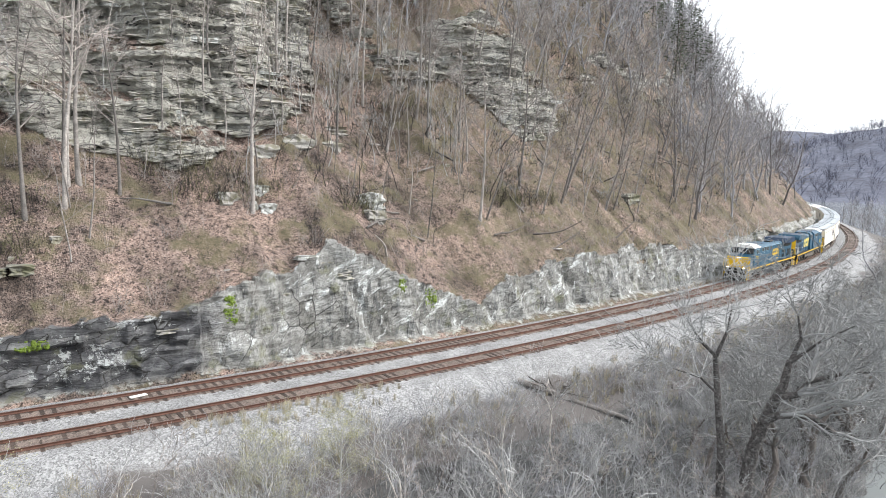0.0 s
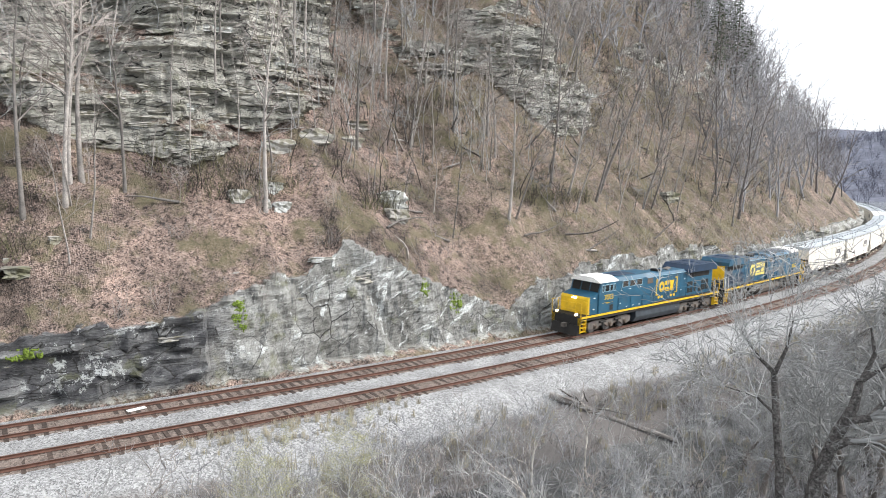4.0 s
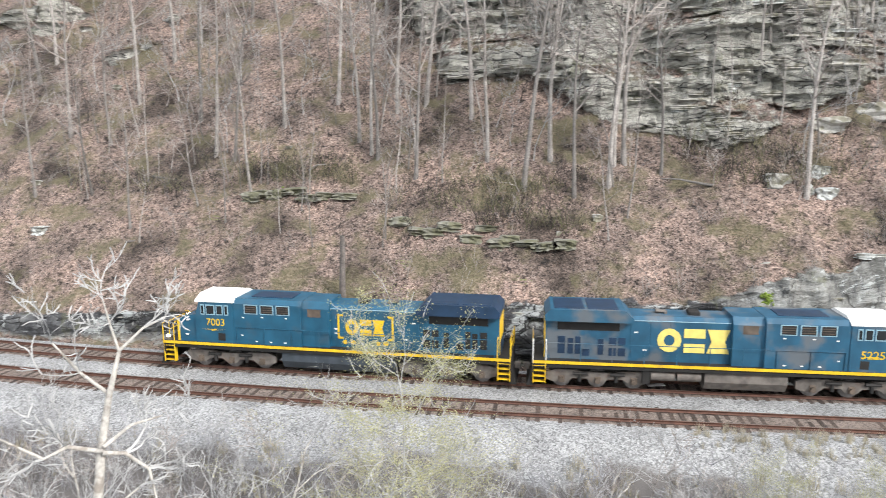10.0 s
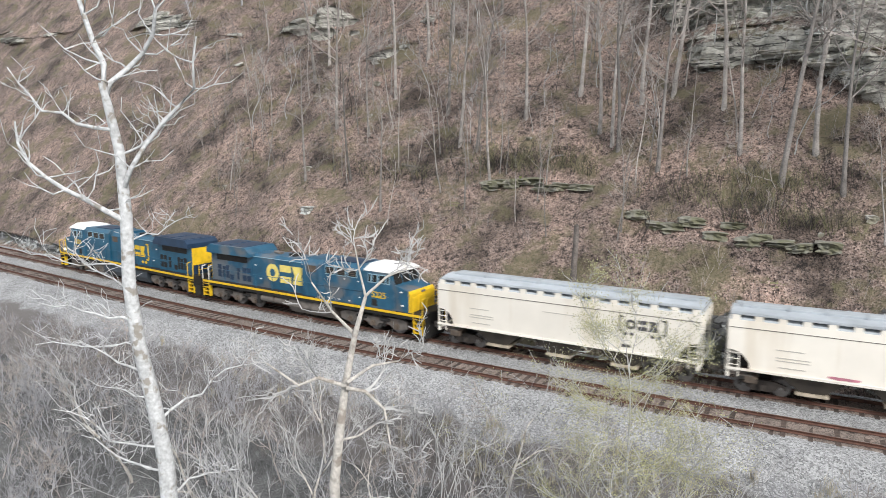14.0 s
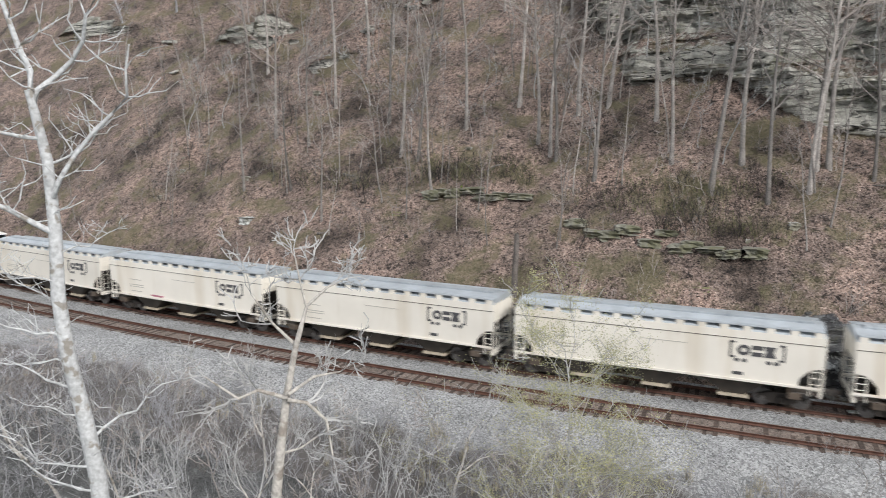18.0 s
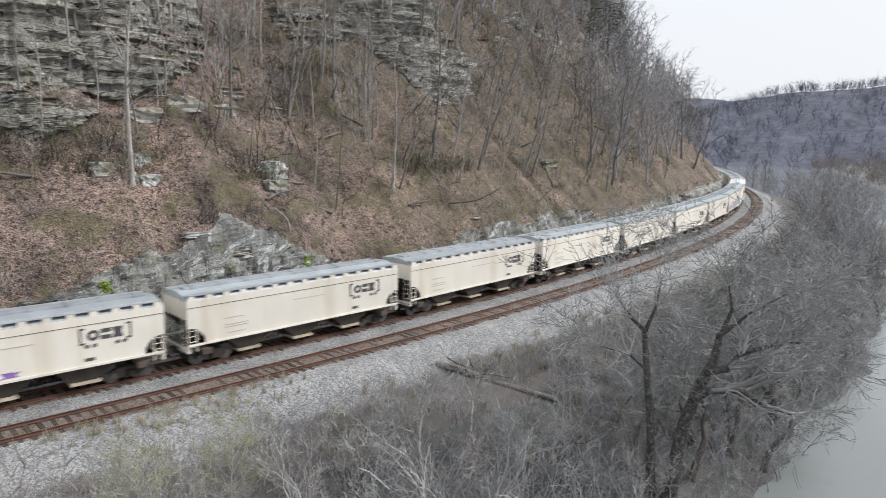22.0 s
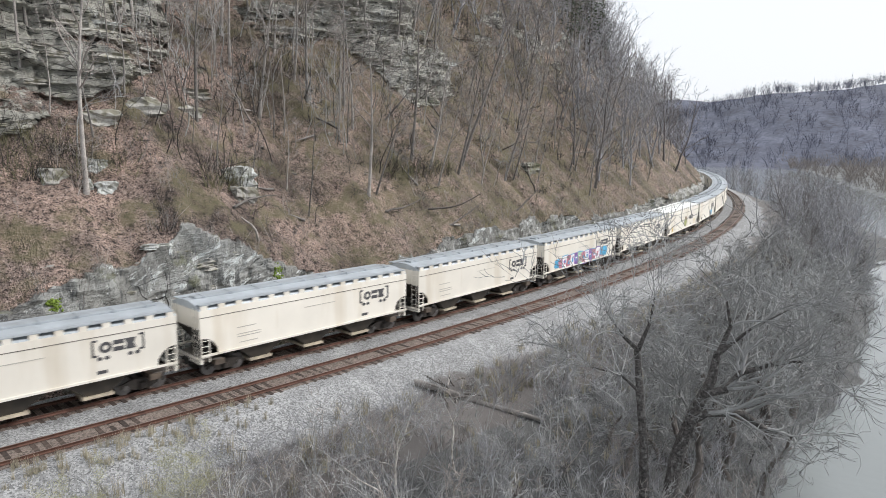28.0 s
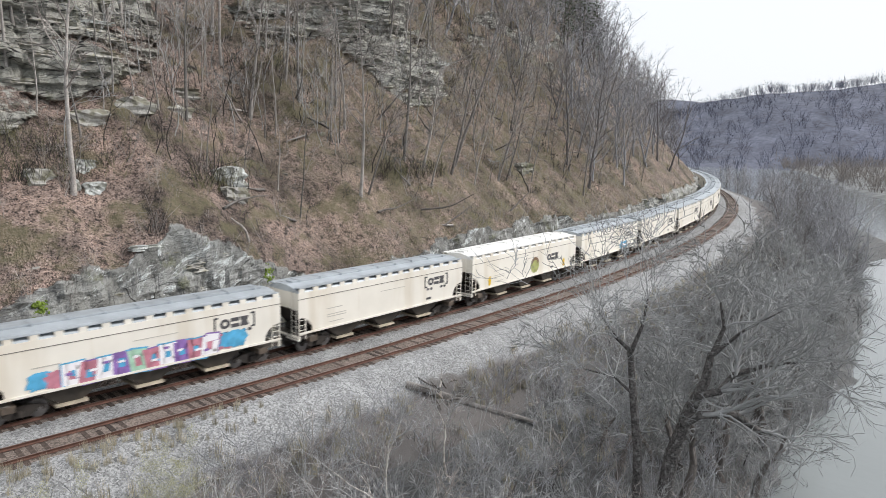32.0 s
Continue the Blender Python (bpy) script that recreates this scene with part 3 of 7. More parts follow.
        rows_q.append(np.where(z < cut + 1.5, np.interp(s + 9 * (fnoise(s * 0.45, z * 0.7, 3) - 0.5), [-22, -12, 55, 75], [0.0, 1, 1, 0.75]), 0.0))
        rows_w.append(np.where(z < cut + 1.5, np.interp(s + 5 * (fnoise(s * 0.45, z * 0.7, 3) - 0.5), [-17, -13], [1.0, 0.0]), 0.0))
    return s, np.array(rows_d), np.array(rows_z), np.array(rows_r), np.array(rows_q), np.array(rows_w)


GRID_S, GRID_D, GRID_Z, GRID_R, GRID_Q, GRID_W = hill_grid()


def on_hill(s, d):
    """Height of the ground at s, d (the outermost layer of the profile)."""
    i = int(np.argmin(np.abs(GRID_S - s)))
    return float(np.interp(d, np.maximum.accumulate(GRID_D[:, i]), GRID_Z[:, i]))


def at_height(s, z):
    """How far in from the line the slope stands at s where it reaches the height z."""
    i = int(np.argmin(np.abs(GRID_S - s)))
    k = 31 + int(np.argmax(GRID_Z[31:, i] >= z))
    return float(GRID_D[k, i])


def spot(s, d, dz=0.0):
    x, y, h = line_at(s, d)
    return Vector((float(x), float(y), on_hill(s, d) + dz)), float(h)


def build_ground():
    ns, nr = len(GRID_S), len(GRID_D)
    x, y, _ = line_at(GRID_S[None, :], GRID_D)
    verts = np.stack([x, y, GRID_Z], -1).reshape(-1, 3)
    i, j = np.meshgrid(np.arange(nr - 1), np.arange(ns - 1), indexing="ij")
    a = (i * ns + j).ravel()
    faces = np.stack([a, a + 1, a + ns + 1, a + ns], -1)
    me = mesh_of("ground", verts, faces, True)
    at = me.attributes.new("rock", "FLOAT", "POINT")
    r = GRID_R.copy()
    r[1:-1] = (GRID_R[:-2] + 2 * GRID_R[1:-1] + GRID_R[2:]) / 4
    at.data.foreach_set("value", r.ravel().astype(np.float32))
    me.attributes.new("quarried", "FLOAT", "POINT").data.foreach_set("value", GRID_Q.ravel().astype(np.float32))
    me.attributes.new("damp", "FLOAT", "POINT").data.foreach_set("value", GRID_W.ravel().astype(np.float32))
    me.attributes.new("grassy", "FLOAT", "POINT").data.foreach_set("value", np.tile(np.interp(GRID_S, [4, 18, 70, 110], [0.0, 0.8, 0.8, 0.4]), (nr, 1)).ravel().astype(np.float32))
    # trackbed rows take the ballast
    rows = np.repeat(np.arange(nr - 1), ns - 1)
    stone = (GRID_R[:-1, :-1] + GRID_R[1:, 1:]).ravel() > 0.5
    me.polygons.foreach_set("use_smooth", ~stone)
    me.materials.append(HILL)
    me.materials.append(BALLAST)
    me.materials.append(BALLAST_RUSTY)
    me.materials.append(SOIL)
    mid = (GRID_D[:-1, 0] + GRID_D[1:, 0]) / 2
    kind = np.where((mid > -9.0) & (mid < 2.3), 1, np.where(mid < 0, 3, 0))
    kind[((np.abs(mid) < 1.2) | (np.abs(mid + SPACING) < 1.2)) & (kind == 1)] = 2
    kind[(mid < -6.8) & (mid > -14)] = 1
    kind = np.repeat(kind[:, None], ns - 1, 1)
    shoulder = -9.4 + 3.2 * (fnoise(GRID_S * 0.3, GRID_S * 0 + 12, 4) - 0.5)
    me.attributes.new("gravel", "FLOAT", "POINT").data.foreach_set("value", np.clip(0.5 + (GRID_D - shoulder[None, :]) / 2.4, 0, 1).ravel().astype(np.float32))
    me.polygons.foreach_set("material_index", kind.ravel().astype(np.int32))
    tagged(new("ground", me), "leaf-strewn wooded slope with bedded grey rock faces above a gravel trackbed", "hillside", kind="structure")
    # valley floor to the horizon, under the water
    n = 60
    g = np.linspace(-1, 1, n)
    gx, gy = np.meshgrid(np.sign(g) * np.abs(g) ** 2 * 4000, np.sign(g) * np.abs(g) ** 2 * 4000)
    v = np.stack([gx.ravel(), gy.ravel(), np.full(n * n, -10.8)], -1)
    i, j = np.meshgrid(np.arange(n - 1), np.arange(n - 1), indexing="ij")
    a = (i * n + j).ravel()
    tagged(link("valley_floor", mesh_of("valley_floor", v, np.stack([a, a + 1, a + n + 1, a + n], -1)), BRUSH), "brown winter valley floor beyond the river", "ground", kind="structure")
    bm = bmesh.new()
    bmesh.ops.create_grid(bm, x_segments=8, y_segments=8, size=700)
    bmesh.ops.translate(bm, verts=bm.verts[:], vec=(350, -300, -7.0))
    tagged(part("river", bm, WATER), "pale grey-green river with a light ripple", "river", kind="structure")


build_ground()


RIDGE_T, RIDGE = (0, 0.3, 0.5, 0.66, 0.76, 1), (1.75, 1.55, 1.25, 0.92, 0.5, 0.3)


def build_far_hills():
    """Wooded ridges across the valley; distance haze is tinted into their colour."""
    def ridge(name, x0, y0, x1, y1, depth, height, rough, seed, label, profile=(1, 1, 1, 1, 1, 1)):
        n, k = 160, 26
        t = np.linspace(0, 1, n)
        u = np.linspace(0, 1, k)
        T, U = np.meshgrid(t, u)
        dx, dy = x1 - x0, y1 - y0
        L = math.hypot(dx, dy)
        nx, ny = -dy / L, dx / L
        top = np.interp(T, RIDGE_T, profile) * height * (0.72 + 0.5 * fnoise(T * L / 320 + seed, 0 * T + seed, 3))
        z = -9 + top * np.sin(np.clip(U * 1.25, 0, 1) * math.pi / 2) ** 1.1 + rough * (fnoise(T * L / 7, U * depth / 7, 2) - 0.5) * np.clip(U * 6, 0, 1)
        x, y = x0 + dx * T + nx * depth * U, y0 + dy * T + ny * depth * U
        v = np.stack([x, y, z], -1).reshape(-1, 3)
        i, j = np.meshgrid(np.arange(k - 1), np.arange(n - 1), indexing="ij")
        a = (i * n + j).ravel()
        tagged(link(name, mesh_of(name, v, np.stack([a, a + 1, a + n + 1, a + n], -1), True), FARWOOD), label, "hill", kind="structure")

    # the far bank of the river
    n, k = 120, 30
    T, U = np.meshgrid(np.linspace(0, 1, n), np.linspace(0, 1, k) ** 1.6)
    x, y = 60 + 700 * T + 0.44 * 480 * U, -48 + 343 * T - 0.9 * 480 * U
    edge = 14 * (fnoise(T * 9, 0 * T + 5, 3) - 0.5)
    z = -8.5 + 3.5 * np.clip(U * 25, 0, 1) + 8 * U + 2 * (fnoise(T * 40, U * 30, 3) - 0.5)
    v = np.stack([x - 0.44 * edge, y + 0.9 * edge, z], -1).reshape(-1, 3)
    i, j = np.meshgrid(np.arange(k - 1), np.arange(n - 1), indexing="ij")
    a = (i * n + j).ravel()
    tagged(link("far_bank", mesh_of("far_bank", v, np.stack([a, a + 1, a + n + 1, a + n], -1), True), BRUSH), "brushy winter flats on the far bank of the river", "ground", kind="structure")

    ridge("far_ridge", 1000, -420, 380, 420, -420, 88, 6, 3, "wooded ridge across the river, tinted with blue haze", RIDGE)
    ridge("distant_ridge", 2600, 300, 900, 1700, -900, 170, 10, 11, "distant ridge at the head of the valley, tinted with blue haze")
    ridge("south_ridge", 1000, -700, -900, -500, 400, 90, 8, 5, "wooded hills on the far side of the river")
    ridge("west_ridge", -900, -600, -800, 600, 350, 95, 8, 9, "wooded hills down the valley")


build_far_hills()


# ---- railway track ----
def build_track(name, off):
    track = empty(name, "railway track of rusty rails on old timber sleepers in grey ballast", "railway track", "the two tracks", "structure")
    prof = [(-0.075, -0.17), (0.075, -0.17), (0.075, -0.155), (0.012, -0.135), (0.012, -0.05), (0.036, -0.035), (0.036, 0.0), (-0.036, 0.0), (-0.036, -0.035), (-0.012, -0.05), (-0.012, -0.135), (-0.075, -0.155)]
    st = steps((-330, -90, 5.0), (-90, 250, 1.5), (250, 680, 5.0))
    for side in (-0.755, 0.755):
        n = len(prof)
        pv = []
        for y, z in prof:
            px, py, _ = line_at(st, off + side + y)
            pv.append(np.stack([px, py, np.full_like(st, z)], -1))
        v = np.stack(pv, 1).reshape(-1, 3)
        k, j = np.meshgrid(np.arange(len(st) - 1), np.arange(n), indexing="ij")
        a, b = k * n + j, k * n + (j + 1) % n
        f = np.stack([a, b, b + n, a + n], -1).reshape(-1, 4)
        me = mesh_of("rail", v, f)
        ob = link("rail", me, [RUST, RAILTOP], track)
        me.polygons.foreach_set("material_index", np.tile((np.arange(n) == 6).astype(np.int32), len(st) - 1))
    # sleepers: single timbers along the middle of the line, the rest joined
    bm = bmesh.new()
    box(bm, -0.115, 0.115, -1.3, 1.3, -0.36, -0.185, 0.015)
    for y in (-0.755, 0.755):
        box(bm, -0.09, 0.09, y - 0.18, y + 0.18, -0.187, -0.172)
    tie = bpy.data.meshes.new("sleeper")
    bm.to_mesh(tie)
    bm.free()
    tie.materials.append(TIE)
    rng = random.Random(int(off * 10) + 50)
    far_v, far_f = [], []
    base = np.array([v.co[:] for v in tie.vertices])
    quads = [[-0.12, -1.3, -0.185], [0.12, -1.3, -0.185], [0.12, 1.3, -0.185], [-0.12, 1.3, -0.185], [-0.12, -1.3, -0.34], [0.12, -1.3, -0.34], [0.12, 1.3, -0.34], [-0.12, 1.3, -0.34]]
    k = 0
    for s in np.arange(-150, 330, 0.56):
        jit, skew, dip = rng.uniform(-0.07, 0.07), rng.uniform(-0.025, 0.025), rng.uniform(-0.03, 0.012)
        x, y, h = line_at(s + rng.uniform(-0.05, 0.05), off + jit)
        m = Matrix.Translation((float(x), float(y), dip)) @ Matrix.Rotation(float(h) + skew, 4, "Z")
        if -80 < s < 80:
            ob = new("sleeper", tie)
            ob.parent = track
            ob.matrix_basis = m
        else:
            far_v += [m @ Vector(q) for q in quads]
            far_f += [[k + i for i in q] for q in ((0, 1, 2, 3), (0, 4, 5, 1), (1, 5, 6, 2), (2, 6, 7, 3), (3, 7, 4, 0))]
            k += 8
    ob = link("far_sleepers", mesh_of("far_sleepers", [v[:] for v in far_v], far_f), TIE, track)
    ob["kind"] = "stuff"


build_track("railway_track", 0.0)
build_track("railway_track", -SPACING)


# ---- train ----
def text_part(name, words, size, mat, parent, m, depth=0.01):
    cu = bpy.data.curves.new(name, "FONT")
    cu.body, cu.size, cu.extrude, cu.align_x, cu.align_y = words, size, depth, "CENTER", "CENTER"
    ob = bpy.data.objects.new(name, cu)
    scene.collection.objects.link(ob)
    me = bpy.data.meshes.new_from_object(ob.evaluated_get(bpy.context.evaluated_depsgraph_get()))
    bpy.data.objects.remove(ob)
    me.name = name
    made = link(name, me, mat, parent)
    made.matrix_basis = m
    return made


def side_pose(x, side, y, z):
    """A sign on a vehicle's side that reads from outside; side -1 looks away from the hill."""
    return pose(x, side * y, z, 90, 0, 0 if side < 0 else 180)


def slab_shape(bm, pts, m, thick=0.02):
    """A flat outline in x, y given in order, thickened and laid by m."""
    a = [bm.verts.new(m @ Vector((x, y, 0))) for x, y in pts]
    b = [bm.verts.new(m @ Vector((x, y, thick))) for x, y in pts]
    bm.faces.new(a[::-1])
    bm.faces.new(b)
    for i in range(len(pts)):
        j = (i + 1) % len(pts)
        bm.faces.new((a[i], a[j], b[j], b[i]))


def emblem(parent, m, w, h, mat, brackets=True, name="emblem"):
    """The owner's mark as plain shapes: a ring, two stacked bars and a waisted block, between square brackets."""
    cw = w * (0.215 if brackets else 0.28)
    x0 = -1.62 * cw
    bm = bmesh.new()
    cx, n = x0 + cw * 0.5, 16
    rings = []
    for i in range(n):
        a = 2 * math.pi * i / n
        rings.append([bm.verts.new(m @ Vector((cx + math.cos(a) * cw * k, math.sin(a) * h * 0.5 * k / 0.55, z))) for k, z in ((0.25, 0), (0.25, 0.02), (0.55, 0.02), (0.55, 0))])
    for i in range(n):
        for k in range(4):
            u, v = rings[i], rings[(i + 1) % n]
            bm.faces.new((u[k], u[(k + 1) % 4], v[(k + 1) % 4], v[k]))
    bmesh.ops.recalc_face_normals(bm, faces=bm.faces[:])
    part("emblem_ring", bm, mat, parent)
    xs = x0 + cw * 1.16
    for y in (-0.5, 0.12):
        bm = bmesh.new()
        slab_shape(bm, [(xs, h * y), (xs + cw * 0.95, h * y), (xs + cw * 0.95, h * (y + 0.38)), (xs, h * (y + 0.38))], m)
        part("emblem_bar", bm, mat, parent)
    xx = x0 + cw * 2.2
    bm = bmesh.new()
    slab_shape(bm, [(xx, -h / 2), (xx + cw, -h / 2), (xx + cw * 0.8, 0), (xx + cw, h / 2), (xx, h / 2), (xx + cw * 0.2, 0)], m)
    part("emblem_block", bm, mat, parent)
    if brackets:
        for k in (-1, 1):
            bm = bmesh.new()
            xb, tb, hb = k * w * 0.5, w * 0.035, h * 0.78
            for p in ([(xb, -hb), (xb - k * tb, -hb), (xb - k * tb, hb), (xb, hb)], [(xb, hb), (xb - k * tb * 3, hb), (xb - k * tb * 3, hb - tb), (xb, hb - tb)], [(xb, -hb), (xb - k * tb * 3, -hb), (xb - k * tb * 3, -hb + tb), (xb, -hb + tb)]):
                slab_shape(bm, p, m)
            part("emblem_bracket", bm, mat, parent)
            for q in (0.36, 0.22):
                xd = k * w * q
                bm = bmesh.new()
                slab_shape(bm, [(xd + 0.05 * w * math.cos(a), -h * 0.98 + 0.04 * w * math.sin(a)) for a in np.linspace(0, 2 * math.pi, 9)[:-1]], m)
                part("emblem_dot", bm, mat, parent)


def wheelset(parent, x, r, name="wheelset"):
    bm = bmesh.new()
    for y in (-0.755, 0.755):
        cyl(bm, (x, y - 0.065, r), (x, y + 0.065, r), r, seg=24)
        k = 0.09 if y < 0 else -0.09
        cyl(bm, (x, y + k - 0.02, r), (x, y + k + 0.02, r), r + 0.025, seg=24)
        cyl(bm, (x, y - 0.11, r), (x, y + 0.11, r), r * 0.28, seg=12)
    cyl(bm, (x, -1.0, r), (x, 1.0, r), 0.085, seg=10)
    return part(name, bm, STEEL, parent)


def loco_truck(loco, xc):
    bm = bmesh.new()
    box(bm, xc - 2.3, xc + 2.3, -0.62, 0.62, 0.62, 0.98, 0.03)
    truck = part("truck", bm, BLACK, loco, "three-axle truck with dusty grey side frames")
    for x in (-1.98, 0.0, 1.98):
        wheelset(truck, xc + x, 0.53)
    for sd in (-1, 1):
        bm = bmesh.new()
        prism(bm, [(xc - 2.85, 0.5), (xc - 2.85, 0.95), (xc - 2.35, 1.08), (xc - 1.25, 1.08), (xc - 0.9, 0.98), (xc + 0.9, 0.98), (xc + 1.25, 1.08), (xc + 2.35, 1.08), (xc + 2.85, 0.95), (xc + 2.85, 0.5), (xc + 2.35, 0.34), (xc + 1.7, 0.34), (xc + 1.4, 0.6), (xc + 0.55, 0.6), (xc + 0.3, 0.34), (xc - 0.3, 0.34), (xc - 0.55, 0.6), (xc - 1.4, 0.6), (xc - 1.7, 0.34), (xc - 2.35, 0.34)], sd * 0.98, sd * 1.16)
        part("side_frame", bm, GREY, truck)
        for x in (-1.98, 0.0, 1.98):
            bm = bmesh.new()
            box(bm, xc + x - 0.17, xc + x + 0.17, min(sd * 1.02, sd * 1.22), max(sd * 1.02, sd * 1.22), 0.36, 0.74, 0.05)
            cyl(bm, (xc + x, sd * 1.26, 0.53), (xc + x, sd * 1.36, 0.53), 0.15, seg=10)
            part("journal_box", bm, BROWN_STEEL, truck)
        for x in (-1.0, 1.0):
            bm = bmesh.new()
            cyl(bm, (xc + x - 0.45, sd * 1.22, 0.9), (xc + x + 0.35, sd * 1.22, 0.9), 0.1, seg=8)
            cyl(bm, (xc + x, sd * 1.2, 0.45), (xc + x, sd * 1.2, 0.86), 0.1, seg=8)
            part("brake_cylinder", bm, BLACK, truck)


def build_loco(lead):
    """Six-axle diesel; its nose looks to -x. lead: the cleaner first unit, otherwise the dustier second one."""
    body_paint = BLUE if lead else BLUE_DUSTY
    loco = empty("locomotive", "blue and yellow diesel freight locomotive with lit headlights" if lead else "faded blue and yellow diesel freight locomotive coupled backwards", "locomotive", "locomotives of the train")
    X = lambda xf: xf - 11.15
    boxed("underframe", (X(0.6), X(21.7), -1.48, 1.48, 1.28, 1.56), BLACK, loco, bevel=0.02)
    boxed("walkway", (X(0.55), X(21.7), -1.53, 1.53, 1.66, 1.7), BLACK, loco)
    for sd in (-1, 1):
        boxed("sill_stripe", (X(0.55), X(21.7), min(sd * 1.5, sd * 1.545), max(sd * 1.5, sd * 1.545), 1.52, 1.69), YELLOW, loco, "yellow stripe along the sill")
    # nose and cab
    bm = bmesh.new()
    prism(bm, [(X(1.5), 1.7), (X(1.5), 2.95), (X(1.62), 3.12), (X(2.75), 3.42), (X(2.75), 1.7)], -1.42, 1.42)
    part("nose", bm, body_paint, loco)
    bm = bmesh.new()
    prism(bm, [(X(1.44), 1.72), (X(1.44), 2.93), (X(1.54), 3.1), (X(1.6), 3.13), (X(1.6), 1.72)], -1.43, 1.43)
    part("nose_front", bm, YELLOW, loco, "yellow nose front")
    boxed("nose_door", (X(1.4), X(1.46), -0.2, 0.55, 1.75, 2.75), YELLOW, loco, bevel=0.01)
    bm = bmesh.new()
    prism(bm, [(X(2.7), 1.7), (X(2.7), 3.36), (X(2.98), 4.22), (X(5.15), 4.22), (X(5.15), 1.7)], -1.5, 1.5)
    part("cab", bm, body_paint, loco)
    bm = bmesh.new()
    across(bm, [(-1.53, 4.2), (-1.5, 4.3), (-0.8, 4.6), (0.8, 4.6), (1.5, 4.3), (1.53, 4.2)], X(2.72), X(5.2))
    part("cab_roof", bm, WHITE, loco, "white cab roof")
    boxed("number_board", (X(2.66), X(2.76), -0.95, -0.35, 4.22, 4.42), WHITE, loco)
    boxed("number_board", (X(2.66), X(2.76), 0.35, 0.95, 4.22, 4.42), WHITE, loco)
    for y0, y1 in ((-1.36, -0.5), (-0.42, 0.42), (0.5, 1.36)):
        bm = bmesh.new()
        box(bm, -0.38, 0.38, y0, y1, -0.012, 0.012, 0.004)
        w = part("windshield", bm, GLASS, loco, "dark windshield pane")
        w.matrix_basis = Matrix.Translation((X(2.83), 0, 3.8)) @ Matrix.Rotation(-math.atan2(0.86, 0.28), 4, "Y")
    for sd in (-1, 1):
        for x0, x1 in ((3.08, 3.32), (3.42, 3.98), (4.08, 4.5), (4.6, 4.85)):
            a, b = min(sd * 1.5, sd * 1.53), max(sd * 1.5, sd * 1.53)
            win = boxed("cab_window", (X(x0), X(x1), a, b, 3.42, 4.04), LIGHT_BLUE, loco)
            boxed("pane", (X(x0 + 0.05), X(x1 - 0.05), min(sd * 1.505, sd * 1.537), max(sd * 1.505, sd * 1.537), 3.48, 3.98), GLASS, win)
        if lead:
            text_part("road_number", "7003", 0.62, YELLOW, loco, side_pose(X(4.0), sd, 1.505, 2.95))
        else:
            text_part("road_number", "5225", 0.62, YELLOW, loco, side_pose(X(4.0), sd, 1.505, 2.6))
        bm = bmesh.new()
        slab_shape(bm, [(-0.75, 0.02), (0.2, 0.06), (0.1, -0.02), (0.75, 0.05), (-0.2, -0.07), (-0.05, 0.0)], side_pose(X(3.9), sd, 1.505, 2.5))
        part("flash", bm, YELLOW, loco)
        boxed("cab_step_recess", (X(4.15), X(4.6), min(sd * 1.49, sd * 1.51), max(sd * 1.49, sd * 1.51), 1.85, 2.3), BLACK, loco)
    # hoods
    bm = bmesh.new()
    across(bm, [(-1.46, 1.7), (-1.46, 4.16), (-1.2, 4.42), (1.2, 4.42), (1.46, 4.16), (1.46, 1.7)], X(5.15), X(9.4))
    part("inverter_hood", bm, body_paint, loco)
    bm = bmesh.new()
    across(bm, [(-1.3, 1.7), (-1.3, 4.0), (-1.0, 4.4), (1.0, 4.4), (1.3, 4.0), (1.3, 1.7)], X(9.4), X(11.05))
    part("blower_hood", bm, body_paint, loco)
    bm = bmesh.new()
    across(bm, [(-1.02, 1.7), (-1.02, 4.02), (-0.82, 4.22), (0.82, 4.22), (1.02, 4.02), (1.02, 1.7)], X(11.05), X(16.5))
    part("engine_hood", bm, body_paint, loco)
    bm = bmesh.new()
    across(bm, [(-1.05, 1.7), (-1.05, 3.95), (1.05, 3.95), (1.05, 1.7)], X(16.5), X(21.05))
    part("radiator_cab", bm, body_paint, loco)
    bm = bmesh.new()
    prism(bm, [(X(16.3), 4.18), (X(16.75), 4.62), (X(20.8), 4.62), (X(21.1), 4.3), (X(21.1), 3.95), (X(16.3), 3.95)], -1.5, 1.5)
    part("radiator_wing", bm, NAVY if lead else BLUE_DUSTY, loco)
    for sd in (-1, 1):
        bm = bmesh.new()
        prism(bm, [(X(17.0), 3.38), (X(17.0), 3.84), (X(20.4), 3.84), (X(20.4), 3.38)], min(sd * 1.03, sd * 1.075), max(sd * 1.03, sd * 1.075))
        part("radiator_screen", bm, BLACK, loco, "dark radiator intake screen")
        for x0, x1 in ((5.85, 6.7), (6.85, 7.7), (7.85, 8.7)):
            a, b = sorted((sd * 1.4, sd * 1.475))
            g = boxed("grille", (X(x0), X(x1), a, b, 3.56, 4.14), LIGHT_BLUE, loco, "louvred grille in a pale blue frame")
            a, b = sorted((sd * 1.45, sd * 1.482))
            boxed("grille_opening", (X(x0 + 0.06), X(x1 - 0.06), a, b, 3.61, 4.09), BLACK, g)
            for k in range(3):
                a, b = sorted((sd * 1.475, sd * 1.49))
                boxed("louvre", (X(x0 + 0.09), X(x1 - 0.09), a, b, 3.7 + 0.13 * k, 3.73 + 0.13 * k), BROWN_STEEL, g)
        a, b = sorted((sd * 1.29, sd * 1.315))
        boxed("blower_grille", (X(9.75), X(10.55), a, b, 3.5, 3.97), BROWN_STEEL, loco)
        # hood doors with their seams, louvred doors at the back
        a, b = sorted((sd * 1.01, sd * 1.035))
